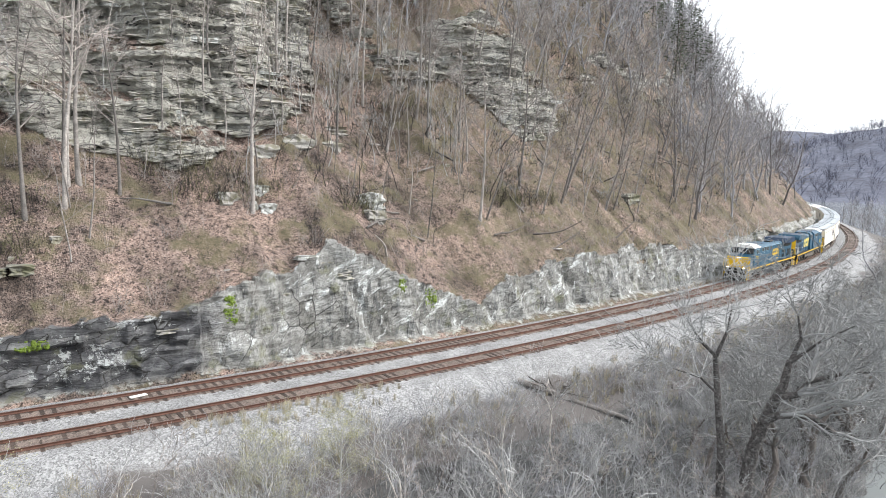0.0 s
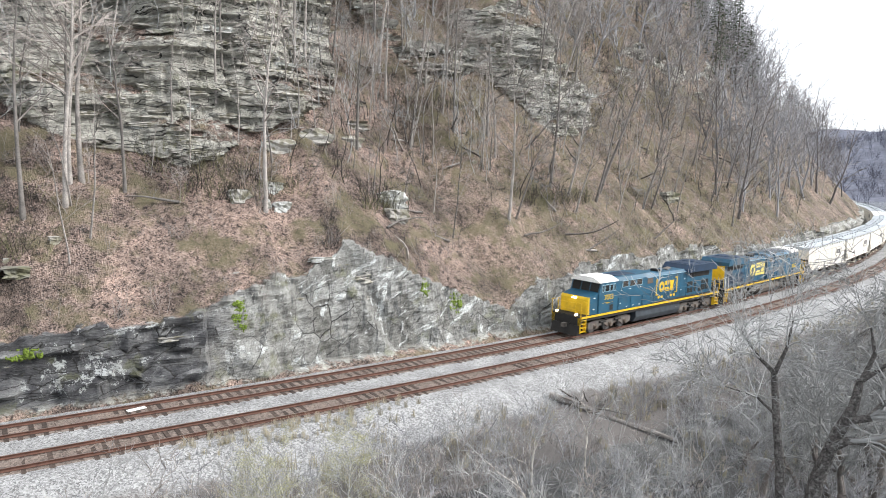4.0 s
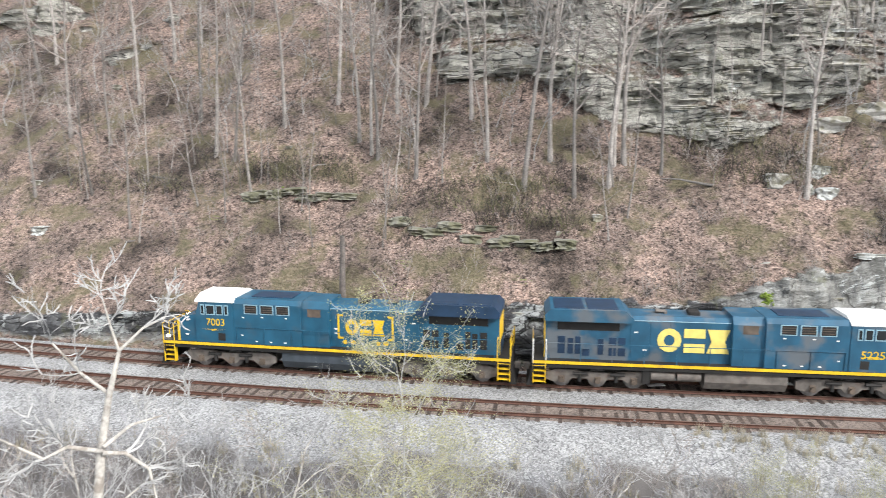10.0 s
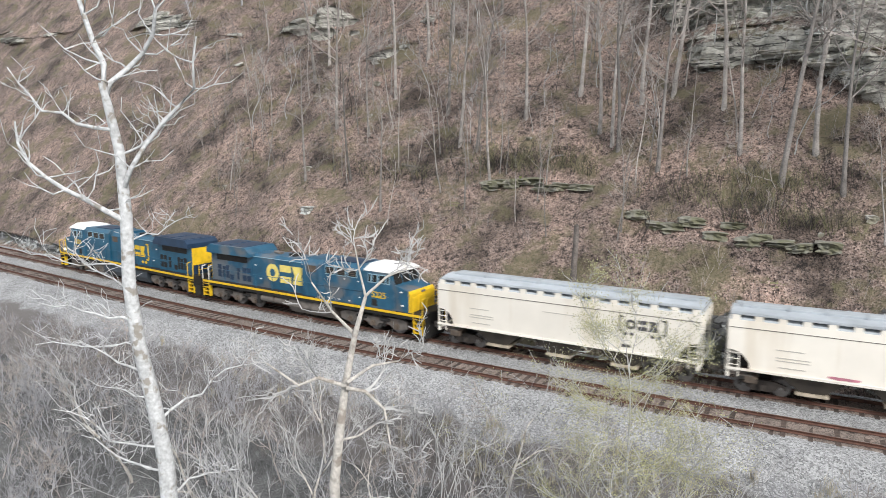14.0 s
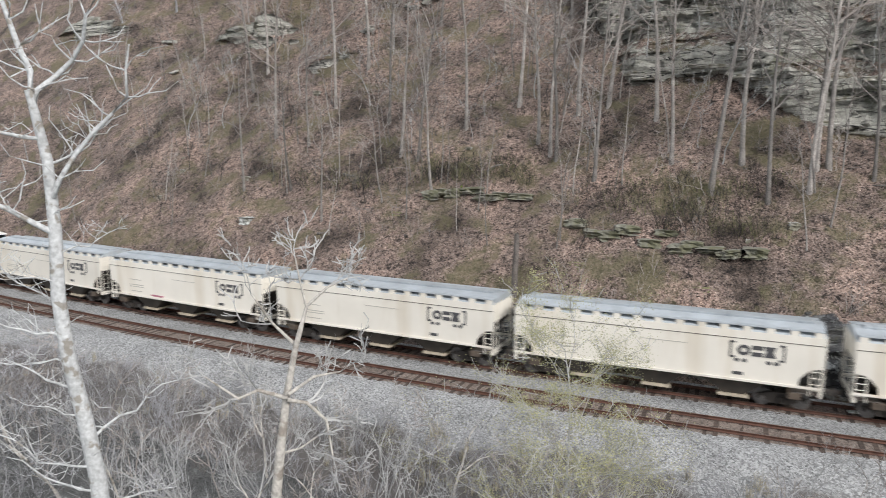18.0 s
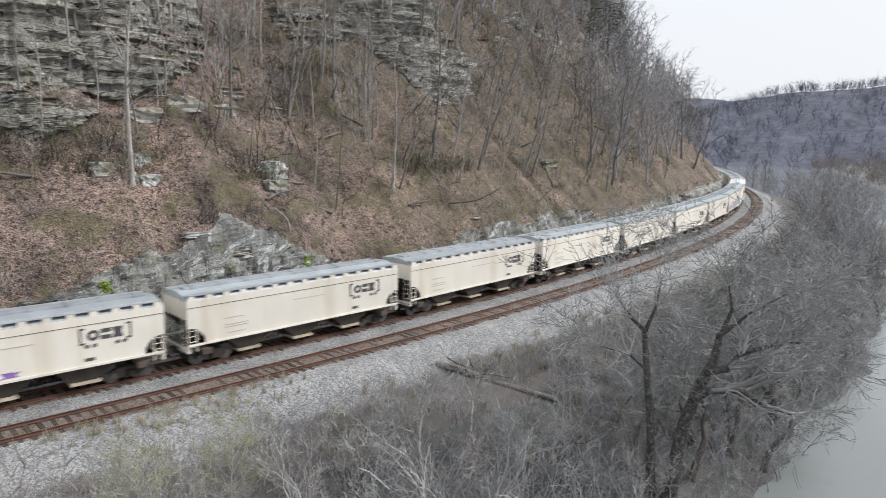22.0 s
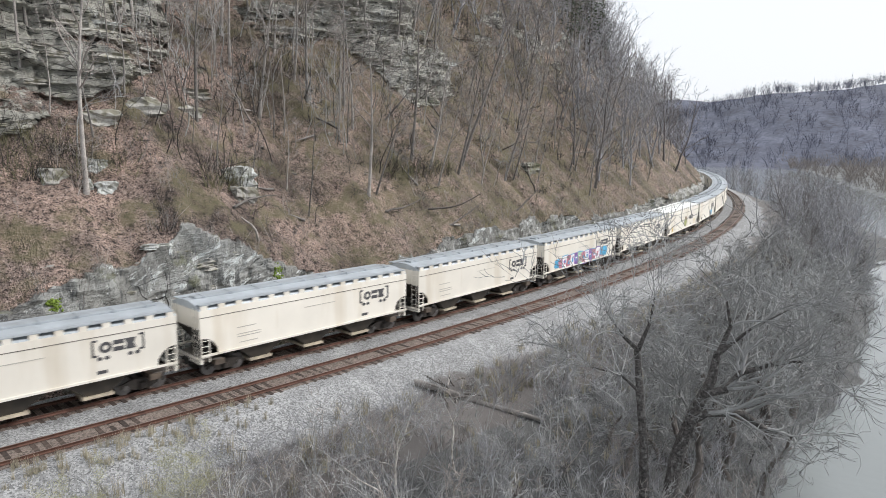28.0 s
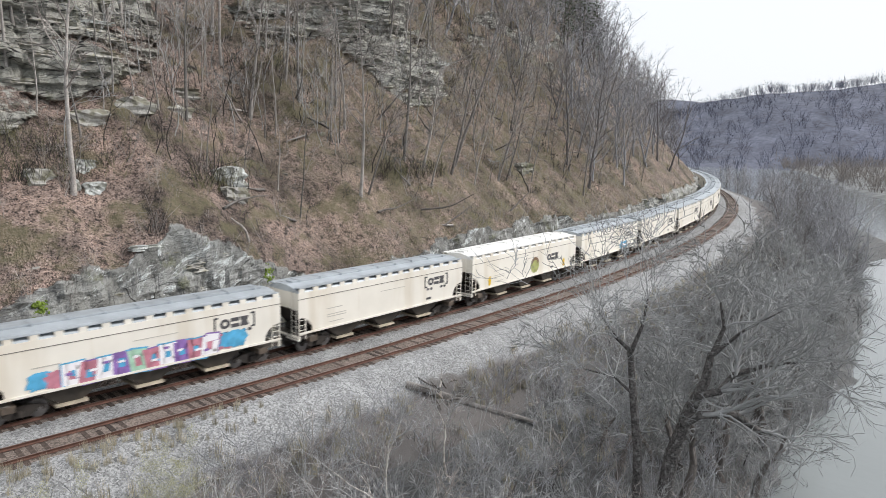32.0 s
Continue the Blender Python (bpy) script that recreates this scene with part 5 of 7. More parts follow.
# ---- plants ----
def tube(points, radii, sides):
    """Vertices and quads of a tapered limb along points."""
    pts = np.asarray(points, float)
    if sides <= 3:
        # the finest twigs are flat slips, each turned its own way
        d = pts[-1] - pts[0]
        a = 37.7 * (pts[0, 0] + 1.7 * pts[0, 1] + 2.3 * pts[0, 2])
        side = np.cross(d, np.array([math.cos(a), math.sin(a), 0.3 * math.sin(3 * a)]))
        side /= np.linalg.norm(side) + 1e-9
        w = side[None] * np.asarray(radii)[:, None] * 1.15
        k = np.arange(len(pts) - 1) * 2
        return np.stack([pts - w, pts + w], 1).reshape(-1, 3), np.stack([k, k + 1, k + 3, k + 2], -1)
    way = np.gradient(pts, axis=0)
    way /= np.linalg.norm(way, axis=1)[:, None] + 1e-9
    ref = np.where(np.abs(way[:, 2:3]) > 0.9, np.array([[1.0, 0, 0]]), np.array([[0, 0, 1.0]]))
    u = np.cross(way, ref)
    u /= np.linalg.norm(u, axis=1)[:, None] + 1e-9
    v = np.cross(way, u)
    a = np.arange(sides) * 2 * math.pi / sides
    ring = np.cos(a)[None, :, None] * u[:, None] + np.sin(a)[None, :, None] * v[:, None]
    verts = (pts[:, None] + ring * np.asarray(radii)[:, None, None]).reshape(-1, 3)
    k, j = np.meshgrid(np.arange(len(pts) - 1), np.arange(sides), indexing="ij")
    p, q = k * sides + j, k * sides + (j + 1) % sides
    return verts, np.stack([p, q, q + sides, p + sides], -1).reshape(-1, 4)


class Limbs:
    """Gathers limbs into one mesh."""
    def __init__(self):
        self.v, self.f, self.n = [], [], 0

    def add(self, verts, faces):
        self.v.append(verts)
        self.f.append(faces + self.n)
        self.n += len(verts)

    def mesh(self, name, smooth=True):
        return mesh_of(name, np.concatenate(self.v), np.concatenate(self.f), smooth)


def wander(rng, start, way, length, n, wobble, lift=0.0):
    pts, d = [np.array(start, float)], np.array(way, float)
    d /= np.linalg.norm(d)
    for _ in range(n):
        d = d + rng.normal(0, wobble, 3) + np.array([0, 0, lift])
        d /= np.linalg.norm(d)
        pts.append(pts[-1] + d * length / n)
    return np.array(pts)


def limb_tree(seed, height, radius, first=0.35, counts=(12, 5, 3), spread=0.9, wobble=0.06, lean=(0, 0), lift=0.06, reach=0.42, thin=0.012, limb=0.5):
    """Trunk points and a tree's limbs: trunk mesh and crown mesh."""
    rng = np.random.RandomState(seed)
    trunk, crown = Limbs(), Limbs()
    n = 9
    pts = wander(rng, (0, 0, -0.4), (lean[0], lean[1], 1), height, n, wobble, 0.02)
    rad = radius * (1 - np.linspace(0, 1, n + 1) * 0.9) ** 0.85
    rad[0] *= 1.35
    trunk.add(*tube(pts, rad, 8))

    def branch(origin, way, length, r, level):
        k = (5, 4, 3)[min(level, 2)]
        p = wander(rng, origin, way, length, k, 0.16 + 0.05 * level, lift)
        crown.add(*tube(p, np.linspace(r, max(thin * 0.5, r * 0.25), k + 1), (5, 3, 3)[min(level, 2)]))
        if level + 1 < len(counts):
            for _ in range(counts[level + 1]):
                t = rng.uniform(0.25, 1.0) * k
                i = min(int(t), k - 1)
                o = p[i] + (p[i + 1] - p[i]) * (t - i)
                d = (p[i + 1] - p[i]) / (np.linalg.norm(p[i + 1] - p[i]) + 1e-9) + rng.normal(0, 0.6, 3)
                branch(o, d, length * rng.uniform(0.32, 0.6), max(thin, r * 0.45), level + 1)

    for b in range(counts[0]):
        t = (first + (1 - first) * (b + rng.rand()) / counts[0]) * n
        i = min(int(t), n - 1)
        o = pts[i] + (pts[i + 1] - pts[i]) * (t - i)
        a = rng.uniform(0, 2 * math.pi)
        up = rng.uniform(0.35, 1.1)
        f = 1 - 0.55 * (t / n - first) / (1 - first)
        branch(o, (math.cos(a) * spread, math.sin(a) * spread, up), height * reach * f * rng.uniform(0.6, 1.1), max(thin * 1.5, rad[i] * limb), 0)
    return trunk.mesh("trunk"), crown.mesh("crown")


def gnarled_tree(seed, height, radius, levels=6, angle=0.55, fork=3, thin=0.009, start=0.16, drop=0.75):
    """A forked, crooked tree: each limb splits again and again into finer ones."""
    rng = np.random.RandomState(seed)
    trunk, crown = Limbs(), Limbs()

    def grow(o, d, length, r, level):
        k = 5 if level < 2 else 3
        pts = wander(rng, o, d, length, k, 0.13 + 0.03 * level, 0.035)
        end = max(thin * 0.6, r * 0.66)
        (trunk if level < 2 else crown).add(*tube(pts, np.linspace(r, end, k + 1), (9, 7, 5, 4, 3, 3, 3)[min(level, 6)] if radius > 0.08 else (5, 4, 3, 3, 3)[level]))
        if level >= levels:
            return
        way = pts[-1] - pts[-2]
        way /= np.linalg.norm(way) + 1e-9
        for q in range(2 if level < 1 else fork):
            turn = rng.normal(0, 1, 3)
            turn -= way * np.dot(turn, way)
            turn /= np.linalg.norm(turn) + 1e-9
            a = angle * rng.uniform(0.35, 1.25)
            base = pts[-1] if q < 2 else pts[rng.randint(1, k)]
            grow(base, way * math.cos(a) + turn * math.sin(a) + np.array([0, 0, 0.12]), length * drop * rng.uniform(0.7, 1.15), max(thin, end * rng.uniform(0.6, 0.95)), level + 1)

    grow(np.array([0, 0, -0.4]), np.array([rng.normal(0, 0.12), rng.normal(0, 0.12), 1.0]), height * start + 0.4, radius, 0)
    return trunk.mesh("trunk"), crown.mesh("crown")


def tree_kind(name, label, meshes, bark, twig, group=""):
    t = empty(name, label, "tree", group)
    link("trunk", meshes[0], bark, t)
    link("crown", meshes[1], twig, t)
    return t


WOODS = []
for k in range(7):
    WOODS.append(tree_kind("tree", "bare grey hardwood tree on the leaf-covered slope", limb_tree(100 + k, 15.0, 0.16, first=0.42, counts=(12, 5, 3), reach=0.34, thin=0.014, wobble=0.032), BARK, TWIG, "trees of the slope"))
SLIM = []
for k in range(6):
    SLIM.append(tree_kind("sapling", "slender bare sapling on the leaf-covered slope", limb_tree(200 + k, 9.0, 0.065, first=0.35, counts=(9, 4), spread=0.7, reach=0.28, thin=0.008, wobble=0.08), BARK, TWIG, "saplings of the slope"))
PALE = []
for k in range(5):
    PALE.append(tree_kind("pale_tree", "pale-barked bare tree with crooked limbs on the river bank", gnarled_tree(300 + k, 13.0, 0.105, 5, 0.55, 3, 0.009, 0.27, 0.72), BARK_PALE, TWIG_PALE, "pale trees of the bank"))
DARK = []
for k in range(4):
    DARK.append(tree_kind("bank_tree", "dark bare tree with crooked spreading limbs on the river bank", gnarled_tree(400 + k, 11.0, 0.24, 6, 0.62, 3, 0.014, 0.19, 0.8), BARK_DARK, TWIG_BANK, "dark trees of the bank"))


def place_once(kinds):
    used = set()

    def put(i, s, d, scale=1.0, turn=0.0, lean=0.0, height=None):
        k = kinds[i % len(kinds)]
        p, h = spot(s, d)
        m = Matrix.Translation(p - Vector((0, 0, 0.1))) @ Matrix.Rotation(lean, 4, "X") @ Matrix.Rotation(turn, 4, "Z")
        if i % len(kinds) not in used:
            used.add(i % len(kinds))
            k.matrix_basis = m @ Matrix.Scale(scale, 4)
            return k
        t = copy_thing(k, m)
        t.scale = (scale,) * 3
        return t

    return put


put_wood, put_slim, put_pale, put_dark = place_once(WOODS), place_once(SLIM), place_once(PALE), place_once(DARK)


def build_slope_trees():
    rng = random.Random(11)
    # trees that stand out, then the woods round them
    for i, (s, z, sc, lean) in enumerate(NAMED_TREES):
        put_wood(i, s, at_height(s, z), sc, rng.uniform(0, 6.28), lean + rng.uniform(-0.03, 0.03))
    n = 0
    while n < 150:
        s = rng.triangular(-100, 95, 30)
        z = rng.uniform(8, 40)
        if s < 40 and z < 22 and rng.random() < 0.6 or -36 < s < 8 and z > 12 and rng.random() < 0.75:
            continue
        put_wood(n, s, at_height(s, z), rng.uniform(0.6, 1.1) if s < 15 else rng.uniform(0.45, 0.8), rng.uniform(0, 6.28), rng.uniform(-0.03, 0.14) + (0.18 if s > 20 else 0))
        n += 1
    for n in range(110):
        s = rng.uniform(-108, -38)
        put_slim(n, s, at_height(s, rng.uniform(5, 36)), rng.uniform(0.45, 1.1), rng.uniform(0, 6.28), rng.uniform(-0.08, 0.15))
    for n in range(250):
        s = rng.triangular(-105, 130, 10)
        z = rng.uniform(6.5, 36)
        put_slim(n, s, at_height(s, z), rng.uniform(0.5, 1.2), rng.uniform(0, 6.28), rng.uniform(-0.1, 0.25))


# s, height of the foot, size, lean
NAMED_TREES = [
    (-37.4, 10.6, 1.0, 0), (-28.9, 10.0, 1.3, 0), (-26.9, 12.0, 1.15, 0), (-50.3, 14.5, 1.0, 0), (-31.8, 12.0, 1.0, 0.02), (-40.9, 12.1, 1.0, 0),
    (-37.8, 16.3, 1.2, 0), (-55.7, 12.2, 1.0, 0), (-53.7, 11.7, 0.95, 0), (-50.7, 9.1, 0.8, 0.25), (-66.7, 16.7, 1.1, 0), (-65.7, 20.7, 1.2, 0),
    (-43.0, 13.3, 1.0, 0), (-27.1, 16.5, 1.0, 0), (-71.0, 8.8, 0.8, 0.05), (-80.3, 18.8, 1.2, 0), (-21.5, 11.9, 1.15, 0), (-22.4, 12.6, 0.9, 0),
    (-40.2, 15.7, 1.1, 0), (-41.6, 12.3, 1.0, 0), (1.0, 14.6, 0.8, 0.1), (15.5, 8.5, 0.65, 0.4), (9.1, 15.0, 0.9, 0.05), (14.6, 18.5, 0.9, 0.1),
    (23.0, 11.4, 1.0, 0.12), (30.9, 10.7, 1.15, 0.4), (64.7, 15.7, 1.0, 0.3), (36.9, 8.9, 0.8, 0.2), (54.9, 6.3, 0.7, 0.1), (-60.5, 6.7, 0.7, 0),
    (67.7, 10.9, 1.1, 0.3), (75.7, 9.1, 1.0, 0.25), (28.7, 9.8, 0.9, 0.3), (18.4, 14.2, 0.8, 0), (-33.5, 15.2, 1.1, 0), (-46.0, 16.5, 1.1, 0), (-59.0, 15.0, 1.0, 0),
]
build_slope_trees()


def stems(rng, height, count, spread, r, twigs=3, sides=3):
    """A brush clump: crooked stems fanning out from one spot."""
    lb = Limbs()
    for _ in range(count):
        a, o = rng.uniform(0, 2 * math.pi), rng.uniform(0, spread * 0.5)
        p = wander(rng, (math.cos(a) * o, math.sin(a) * o, -0.1), (math.cos(a) * rng.uniform(0.1, 0.6), math.sin(a) * rng.uniform(0.1, 0.6), 1), height * rng.uniform(0.5, 1.1), 3, 0.16)
        lb.add(*tube(p, np.linspace(r, r * 0.35, 4), sides))
        for _ in range(twigs):
            i = rng.randint(1, 3)
            q = wander(rng, p[i], p[i] - p[i - 1] + rng.normal(0, height * 0.12, 3), height * rng.uniform(0.2, 0.5), 1, 0.2)
            lb.add(*tube(q, (r * 0.6, r * 0.3), 3))
    return np.concatenate(lb.v), np.concatenate(lb.f)


def blades(rng):
    """A tuft of dry grass: thin bent blades."""
    lb = Limbs()
    for _ in range(34):
        a, o, h = rng.uniform(0, 6.28), rng.uniform(0, 0.28), rng.uniform(0.35, 0.95)
        b, w = rng.uniform(0, 6.28), 0.011
        x, y = math.cos(a) * o, math.sin(a) * o
        l = rng.uniform(0.05, 0.4) * h
        dx, dy = math.cos(b), math.sin(b)
        v = np.array([(x - dy * w, y + dx * w, -0.05), (x + dy * w, y - dx * w, -0.05), (x + dx * l * 0.4 + dy * w * 0.7, y + dy * l * 0.4 - dx * w * 0.7, h * 0.6), (x + dx * l * 0.4 - dy * w * 0.7, y + dy * l * 0.4 + dx * w * 0.7, h * 0.6), (x + dx * l, y + dy * l, h), (x + dx * l + 0.004, y + dy * l, h)])
        lb.add(v, np.array([[0, 1, 2, 3], [3, 2, 5, 4]]))
    return np.concatenate(lb.v), np.concatenate(lb.f)


def scatter(name, label, mat, clumps, places, category="brush"):
    """Many clumps joined into one mesh: places of x, y, z, size, turn and pattern."""
    v, f, n = [], [], 0
    for x, y, z, size, turn, k in places:
        cv, cf = clumps[k % len(clumps)]
        c, s_ = math.cos(turn) * size, math.sin(turn) * size
        w = np.stack([cv[:, 0] * c - cv[:, 1] * s_ + x, cv[:, 0] * s_ + cv[:, 1] * c + y, cv[:, 2] * size + z], -1)
        v.append(w)
        f.append(cf + n)
        n += len(w)
    return tagged(link(name, mesh_of(name, np.concatenate(v), np.concatenate(f), True), mat), label, category, kind="stuff")


def joined(*meshes):
    """One pattern of vertices and quads from several meshes."""
    lb = Limbs()
    for me in meshes:
        v = np.empty(len(me.vertices) * 3, np.float32)
        me.vertices.foreach_get("co", v)
        f = np.empty(len(me.loops), np.int32)
        me.loops.foreach_get("vertex_index", f)
        lb.add(v.reshape(-1, 3), f.reshape(-1, 4))
        bpy.data.meshes.remove(me)
    return np.concatenate(lb.v), np.concatenate(lb.f)


# s, height and half width of the brushy ledges
LEDGE_BRUSH = [(-28, 7.3, 4), (-34, 8.4, 5), (-46, 10.1, 4), (-50, 10, 3), (-11, 10.5, 5), (1, 9.5, 3), (-13, 12, 5), (22, 9.5, 5), (-62, 9, 6), (-30, 9.5, 6), (14, 19, 4)]


def build_brush():
    rng = np.random.RandomState(5)
    tall = [stems(rng, 3.4, 10, 1.4, 0.017, 5) for _ in range(6)]
    low = [stems(rng, 1.2, 12, 1.0, 0.011, 3) for _ in range(6)]
    grass = [blades(rng) for _ in range(5)]
    twigs = [stems(rng, 1.5, 9, 1.0, 0.011, 4) for _ in range(6)]

    def places(count, s0, s1, d0, d1, lo, hi, peak=None):
        out = []
        for k in range(count):
            s = rng.triangular(s0, peak, s1) if peak is not None else rng.uniform(s0, s1)
            d = rng.uniform(d0, d1)
            # the fallen log and the dead branches lie in a clearing
            if -1 < s < 6.5 and d > -15.5 and -4.5 < d - np.interp(s, [1.8, 6.0], [-8.3, -14.8]) < 1.2 and k % 6:
                continue
            p, _ = spot(s, d)
            out.append((p.x, p.y, p.z, rng.uniform(lo, hi), rng.uniform(0, 6.28), k))
        return out

    shrubs = [joined(*gnarled_tree(600 + k, 4.2, 0.04, 4, 0.6, 3, 0.011, 0.22, 0.78)) for k in range(6)]
    bushes = [joined(*gnarled_tree(650 + k, 4.2, 0.045, 4, 0.75, 3, 0.011, 0.2, 0.8)) for k in range(5)]
    scatter("bank_brush", "tangle of grey bare shrubs on the river bank", BRUSH, shrubs, places(260, -5, 190, -26, -12, 0.6, 1.25, 30))
    scatter("lilac_shrubs", "lilac-grey bare shrubs on the river bank", TWIG_LILAC, shrubs, places(400, -90, 15, -26, -11, 0.45, 1.15) + places(170, -75, 0, -12, -9.2, 0.35, 0.75))
    scatter("dark_bank_brush", "darker bare shrubs on the river bank", TWIG_DARK, shrubs, places(130, -20, 190, -26, -12.5, 0.6, 1.2, 30))
    scatter("tall_weeds", "upright grey weeds of the river bank", TWIG_LILAC, tall, places(380, -85, 150, -26, -12, 0.5, 1.1))
    scatter("low_brush", "low grey weeds and briars along the gravel", BRUSH, low, places(600, -15, 150, -23, -10, 0.4, 1.1, 25))
    scatter("bank_weeds", "dead grey-brown weeds matted over the river bank", LITTER, low, places(520, -80, 0, -24, -9.8, 0.3, 0.75) + places(500, 0, 110, -24, -10.5, 0.4, 1.0))
    scatter("bank_twigs", "lilac-grey bare shoots over the river bank", TWIG_LILAC, twigs, places(520, -85, 40, -25, -10, 0.4, 1.0))
    scatter("dry_grass", "tufts of straw-coloured dry grass beside the gravel", DRYGRASS, grass, places(420, -70, 80, -12.5, -8.6, 0.5, 1.2, -8) + places(330, 0, 75, -19, -9.5, 0.5, 1.1) + places(90, -22, -6, -7.6, -5.6, 0.4, 0.7, -13), "grass")
    fine = [stems(rng, 1.4, 8, 1.3, 0.012, 2) for _ in range(6)]
    arching = [stems(rng, 2.2, 5, 0.8, 0.014, 3) for _ in range(6)]

    def slope_places(count, lo, hi, z0=1.0, z1=34, clump=0.45):
        out = []
        while len(out) < count:
            s = rng.triangular(-110, 0, 140)
            z = rng.uniform(z0, z1) if rng.rand() < 0.7 else rng.uniform(z0, z0 + 12)
            if fnoise(np.array(s * 0.09), np.array(z * 0.16 + 40), 3) < clump and rng.rand() < 0.75:
                continue
            d = at_height(s, max(z, np.interp(s, CUT_S, CUT_H) + 0.4))
            p, _ = spot(s, d)
            out.append((p.x, p.y, p.z, rng.uniform(lo, hi), rng.uniform(0, 6.28), len(out)))
        return out

    def round_ledges(count):
        out = []
        for k in range(count):
            s0, z0, w = LEDGE_BRUSH[k % len(LEDGE_BRUSH)]
            s0 += rng.uniform(-w, w)
            p, _ = spot(s0, at_height(s0, z0 + abs(rng.normal(0.2, 0.8))))
            out.append((p.x, p.y, p.z, rng.uniform(0.5, 1.4), rng.uniform(0, 6.28), k))
        return out

    scatter("ledge_briars", "olive briars and moss over the rock ledges", OLIVE, fine, round_ledges(260))
    scatter("ledge_brush", "dark brush over the rock ledges", TWIG_DARK, fine, round_ledges(420))
    scatter("slope_brush", "thin bare undergrowth and briars among the fallen leaves", BRUSH, fine, slope_places(380, 0.3, 0.8, 3))
    scatter("dark_undergrowth", "dark tangled undergrowth among the fallen leaves", TWIG_DARK, fine, slope_places(520, 0.3, 1.0, 3, 34, 0.58))
    scatter("olive_briars", "olive-green briars on the slope", OLIVE, fine, slope_places(300, 0.3, 0.8, 3, 30, 0.55))
    scatter("slope_stems", "pale arching stems on the leafy slope", TWIG, arching, slope_places(420, 0.4, 1.1))
    scatter("pale_stems", "pale thin upright stems in the bank brush", TWIG_PALE, [stems(rng, 3.0, 4, 1.2, 0.02, 4) for _ in range(6)], places(300, -75, 120, -26, -10.5, 0.5, 1.3, 10))
    scatter("pale_shrubs", "pale-stemmed bare shrubs of the bank", TWIG_PALE, shrubs, places(240, -75, 110, -25, -11, 0.5, 1.3, 25) + places(130, -75, 0, -25, -10, 0.4, 1.1))
    whips = [joined(*gnarled_tree(700 + k, 8.0, 0.05, 4, 0.42, 3, 0.012, 0.34, 0.7)) for k in range(7)]
    scatter("sapling_thicket", "thin pale grey saplings crowding the slope", TWIG_BANK, whips, slope_places(210, 0.5, 1.2, 12, 42, 0.4))
    scatter("dark_thicket", "thin dark saplings on the slope", TWIG_DARK, whips, slope_places(80, 0.5, 1.2, 10, 38, 0.5))
    def tangle(count, lo, hi, z0, z1):
        out = []
        for k in range(count):
            s = rng.uniform(6, 80)
            p, _ = spot(s, at_height(s, max(rng.uniform(z0, z1), np.interp(s, CUT_S, CUT_H) + 0.6)))
            out.append((p.x, p.y, p.z - 0.1, rng.uniform(lo, hi), rng.uniform(0, 6.28), k))
        return out

    def western(count, lo, hi, z0, z1):
        out = []
        for k in range(count):
            s = rng.uniform(-115, -38)
            p, _ = spot(s, at_height(s, rng.uniform(z0, z1)))
            out.append((p.x, p.y, p.z - 0.1, rng.uniform(lo, hi), rng.uniform(0, 6.28), k))
        return out

    scatter("western_shrubs", "bare twiggy shrubs over the western slope", TWIG, bushes, western(150, 0.4, 1.0, 5, 34))
    scatter("tan_shrubs", "tan-stemmed bare shrubs of the bank", TWIG, shrubs, places(190, -80, 10, -25, -11, 0.6, 1.25))
    scatter("eastern_tangle", "dark crooked shrubs tangled over the steep slope", TWIG_DARK, bushes, tangle(150, 0.35, 0.95, 6, 30))
    scatter("eastern_briars", "olive briars spread over the steep slope", OLIVE, fine, tangle(170, 0.3, 0.7, 4, 26))
    scatter("eastern_stems", "ash-grey arching stems over the steep slope", TWIG_BANK, bushes, tangle(80, 0.6, 1.4, 8, 30))
    scatter("slope_shrubs", "bare branching shrubs on the leafy slope", TWIG, bushes, slope_places(190, 0.4, 1.0, 7, 34))
    scatter("dark_shrubs", "dark branching shrubs on the leafy slope", TWIG_DARK, bushes, slope_places(120, 0.5, 1.2, 6, 34, 0.55))


build_brush()


def build_upper_woods():
    """The thick of the woods, high and far along the slope."""
    rng = np.random.RandomState(51)
    patterns = []
    for k in range(10):
        patterns.append(joined(*limb_tree(150 + k, 14.0, 0.17, first=0.16, counts=(16, 6), reach=0.42, thin=0.02, wobble=0.11, lean=rng.uniform(-0.35, 0.35, 2))))
    out = []

    def add(s, d, sc, k):
        p, _ = spot(s, d)
        out.append((p.x, p.y, p.z - 0.2, sc, rng.uniform(0, 6.28), k))

    for k in range(250):
        s = rng.triangular(-140, 90, 230)
        z = rng.uniform(9, 66) if s > 60 else rng.uniform(28, 60)
        add(s, at_height(s, z), rng.uniform(0.55, 1.1), k)
    for k in range(170):
        s = rng.uniform(56, 200)
        add(s, at_height(s, rng.uniform(7, 46)), rng.uniform(0.7, 1.2), k)
    for k in range(130):
        s = rng.uniform(66, 230)
        add(s, rng.uniform(-24.5 - max(0, s - 90) * 0.07, -12.5), rng.uniform(0.45, 0.9), k)
    scatter("upper_woods", "grey bare hardwood trees covering the upper slope", TWIG_LILAC, patterns, out[::2] + out[1::4], "woods")
    scatter("dark_woods", "darker bare trees among the grey upper woods", TWIG_MID, patterns, out[3::4], "woods")


build_upper_woods()


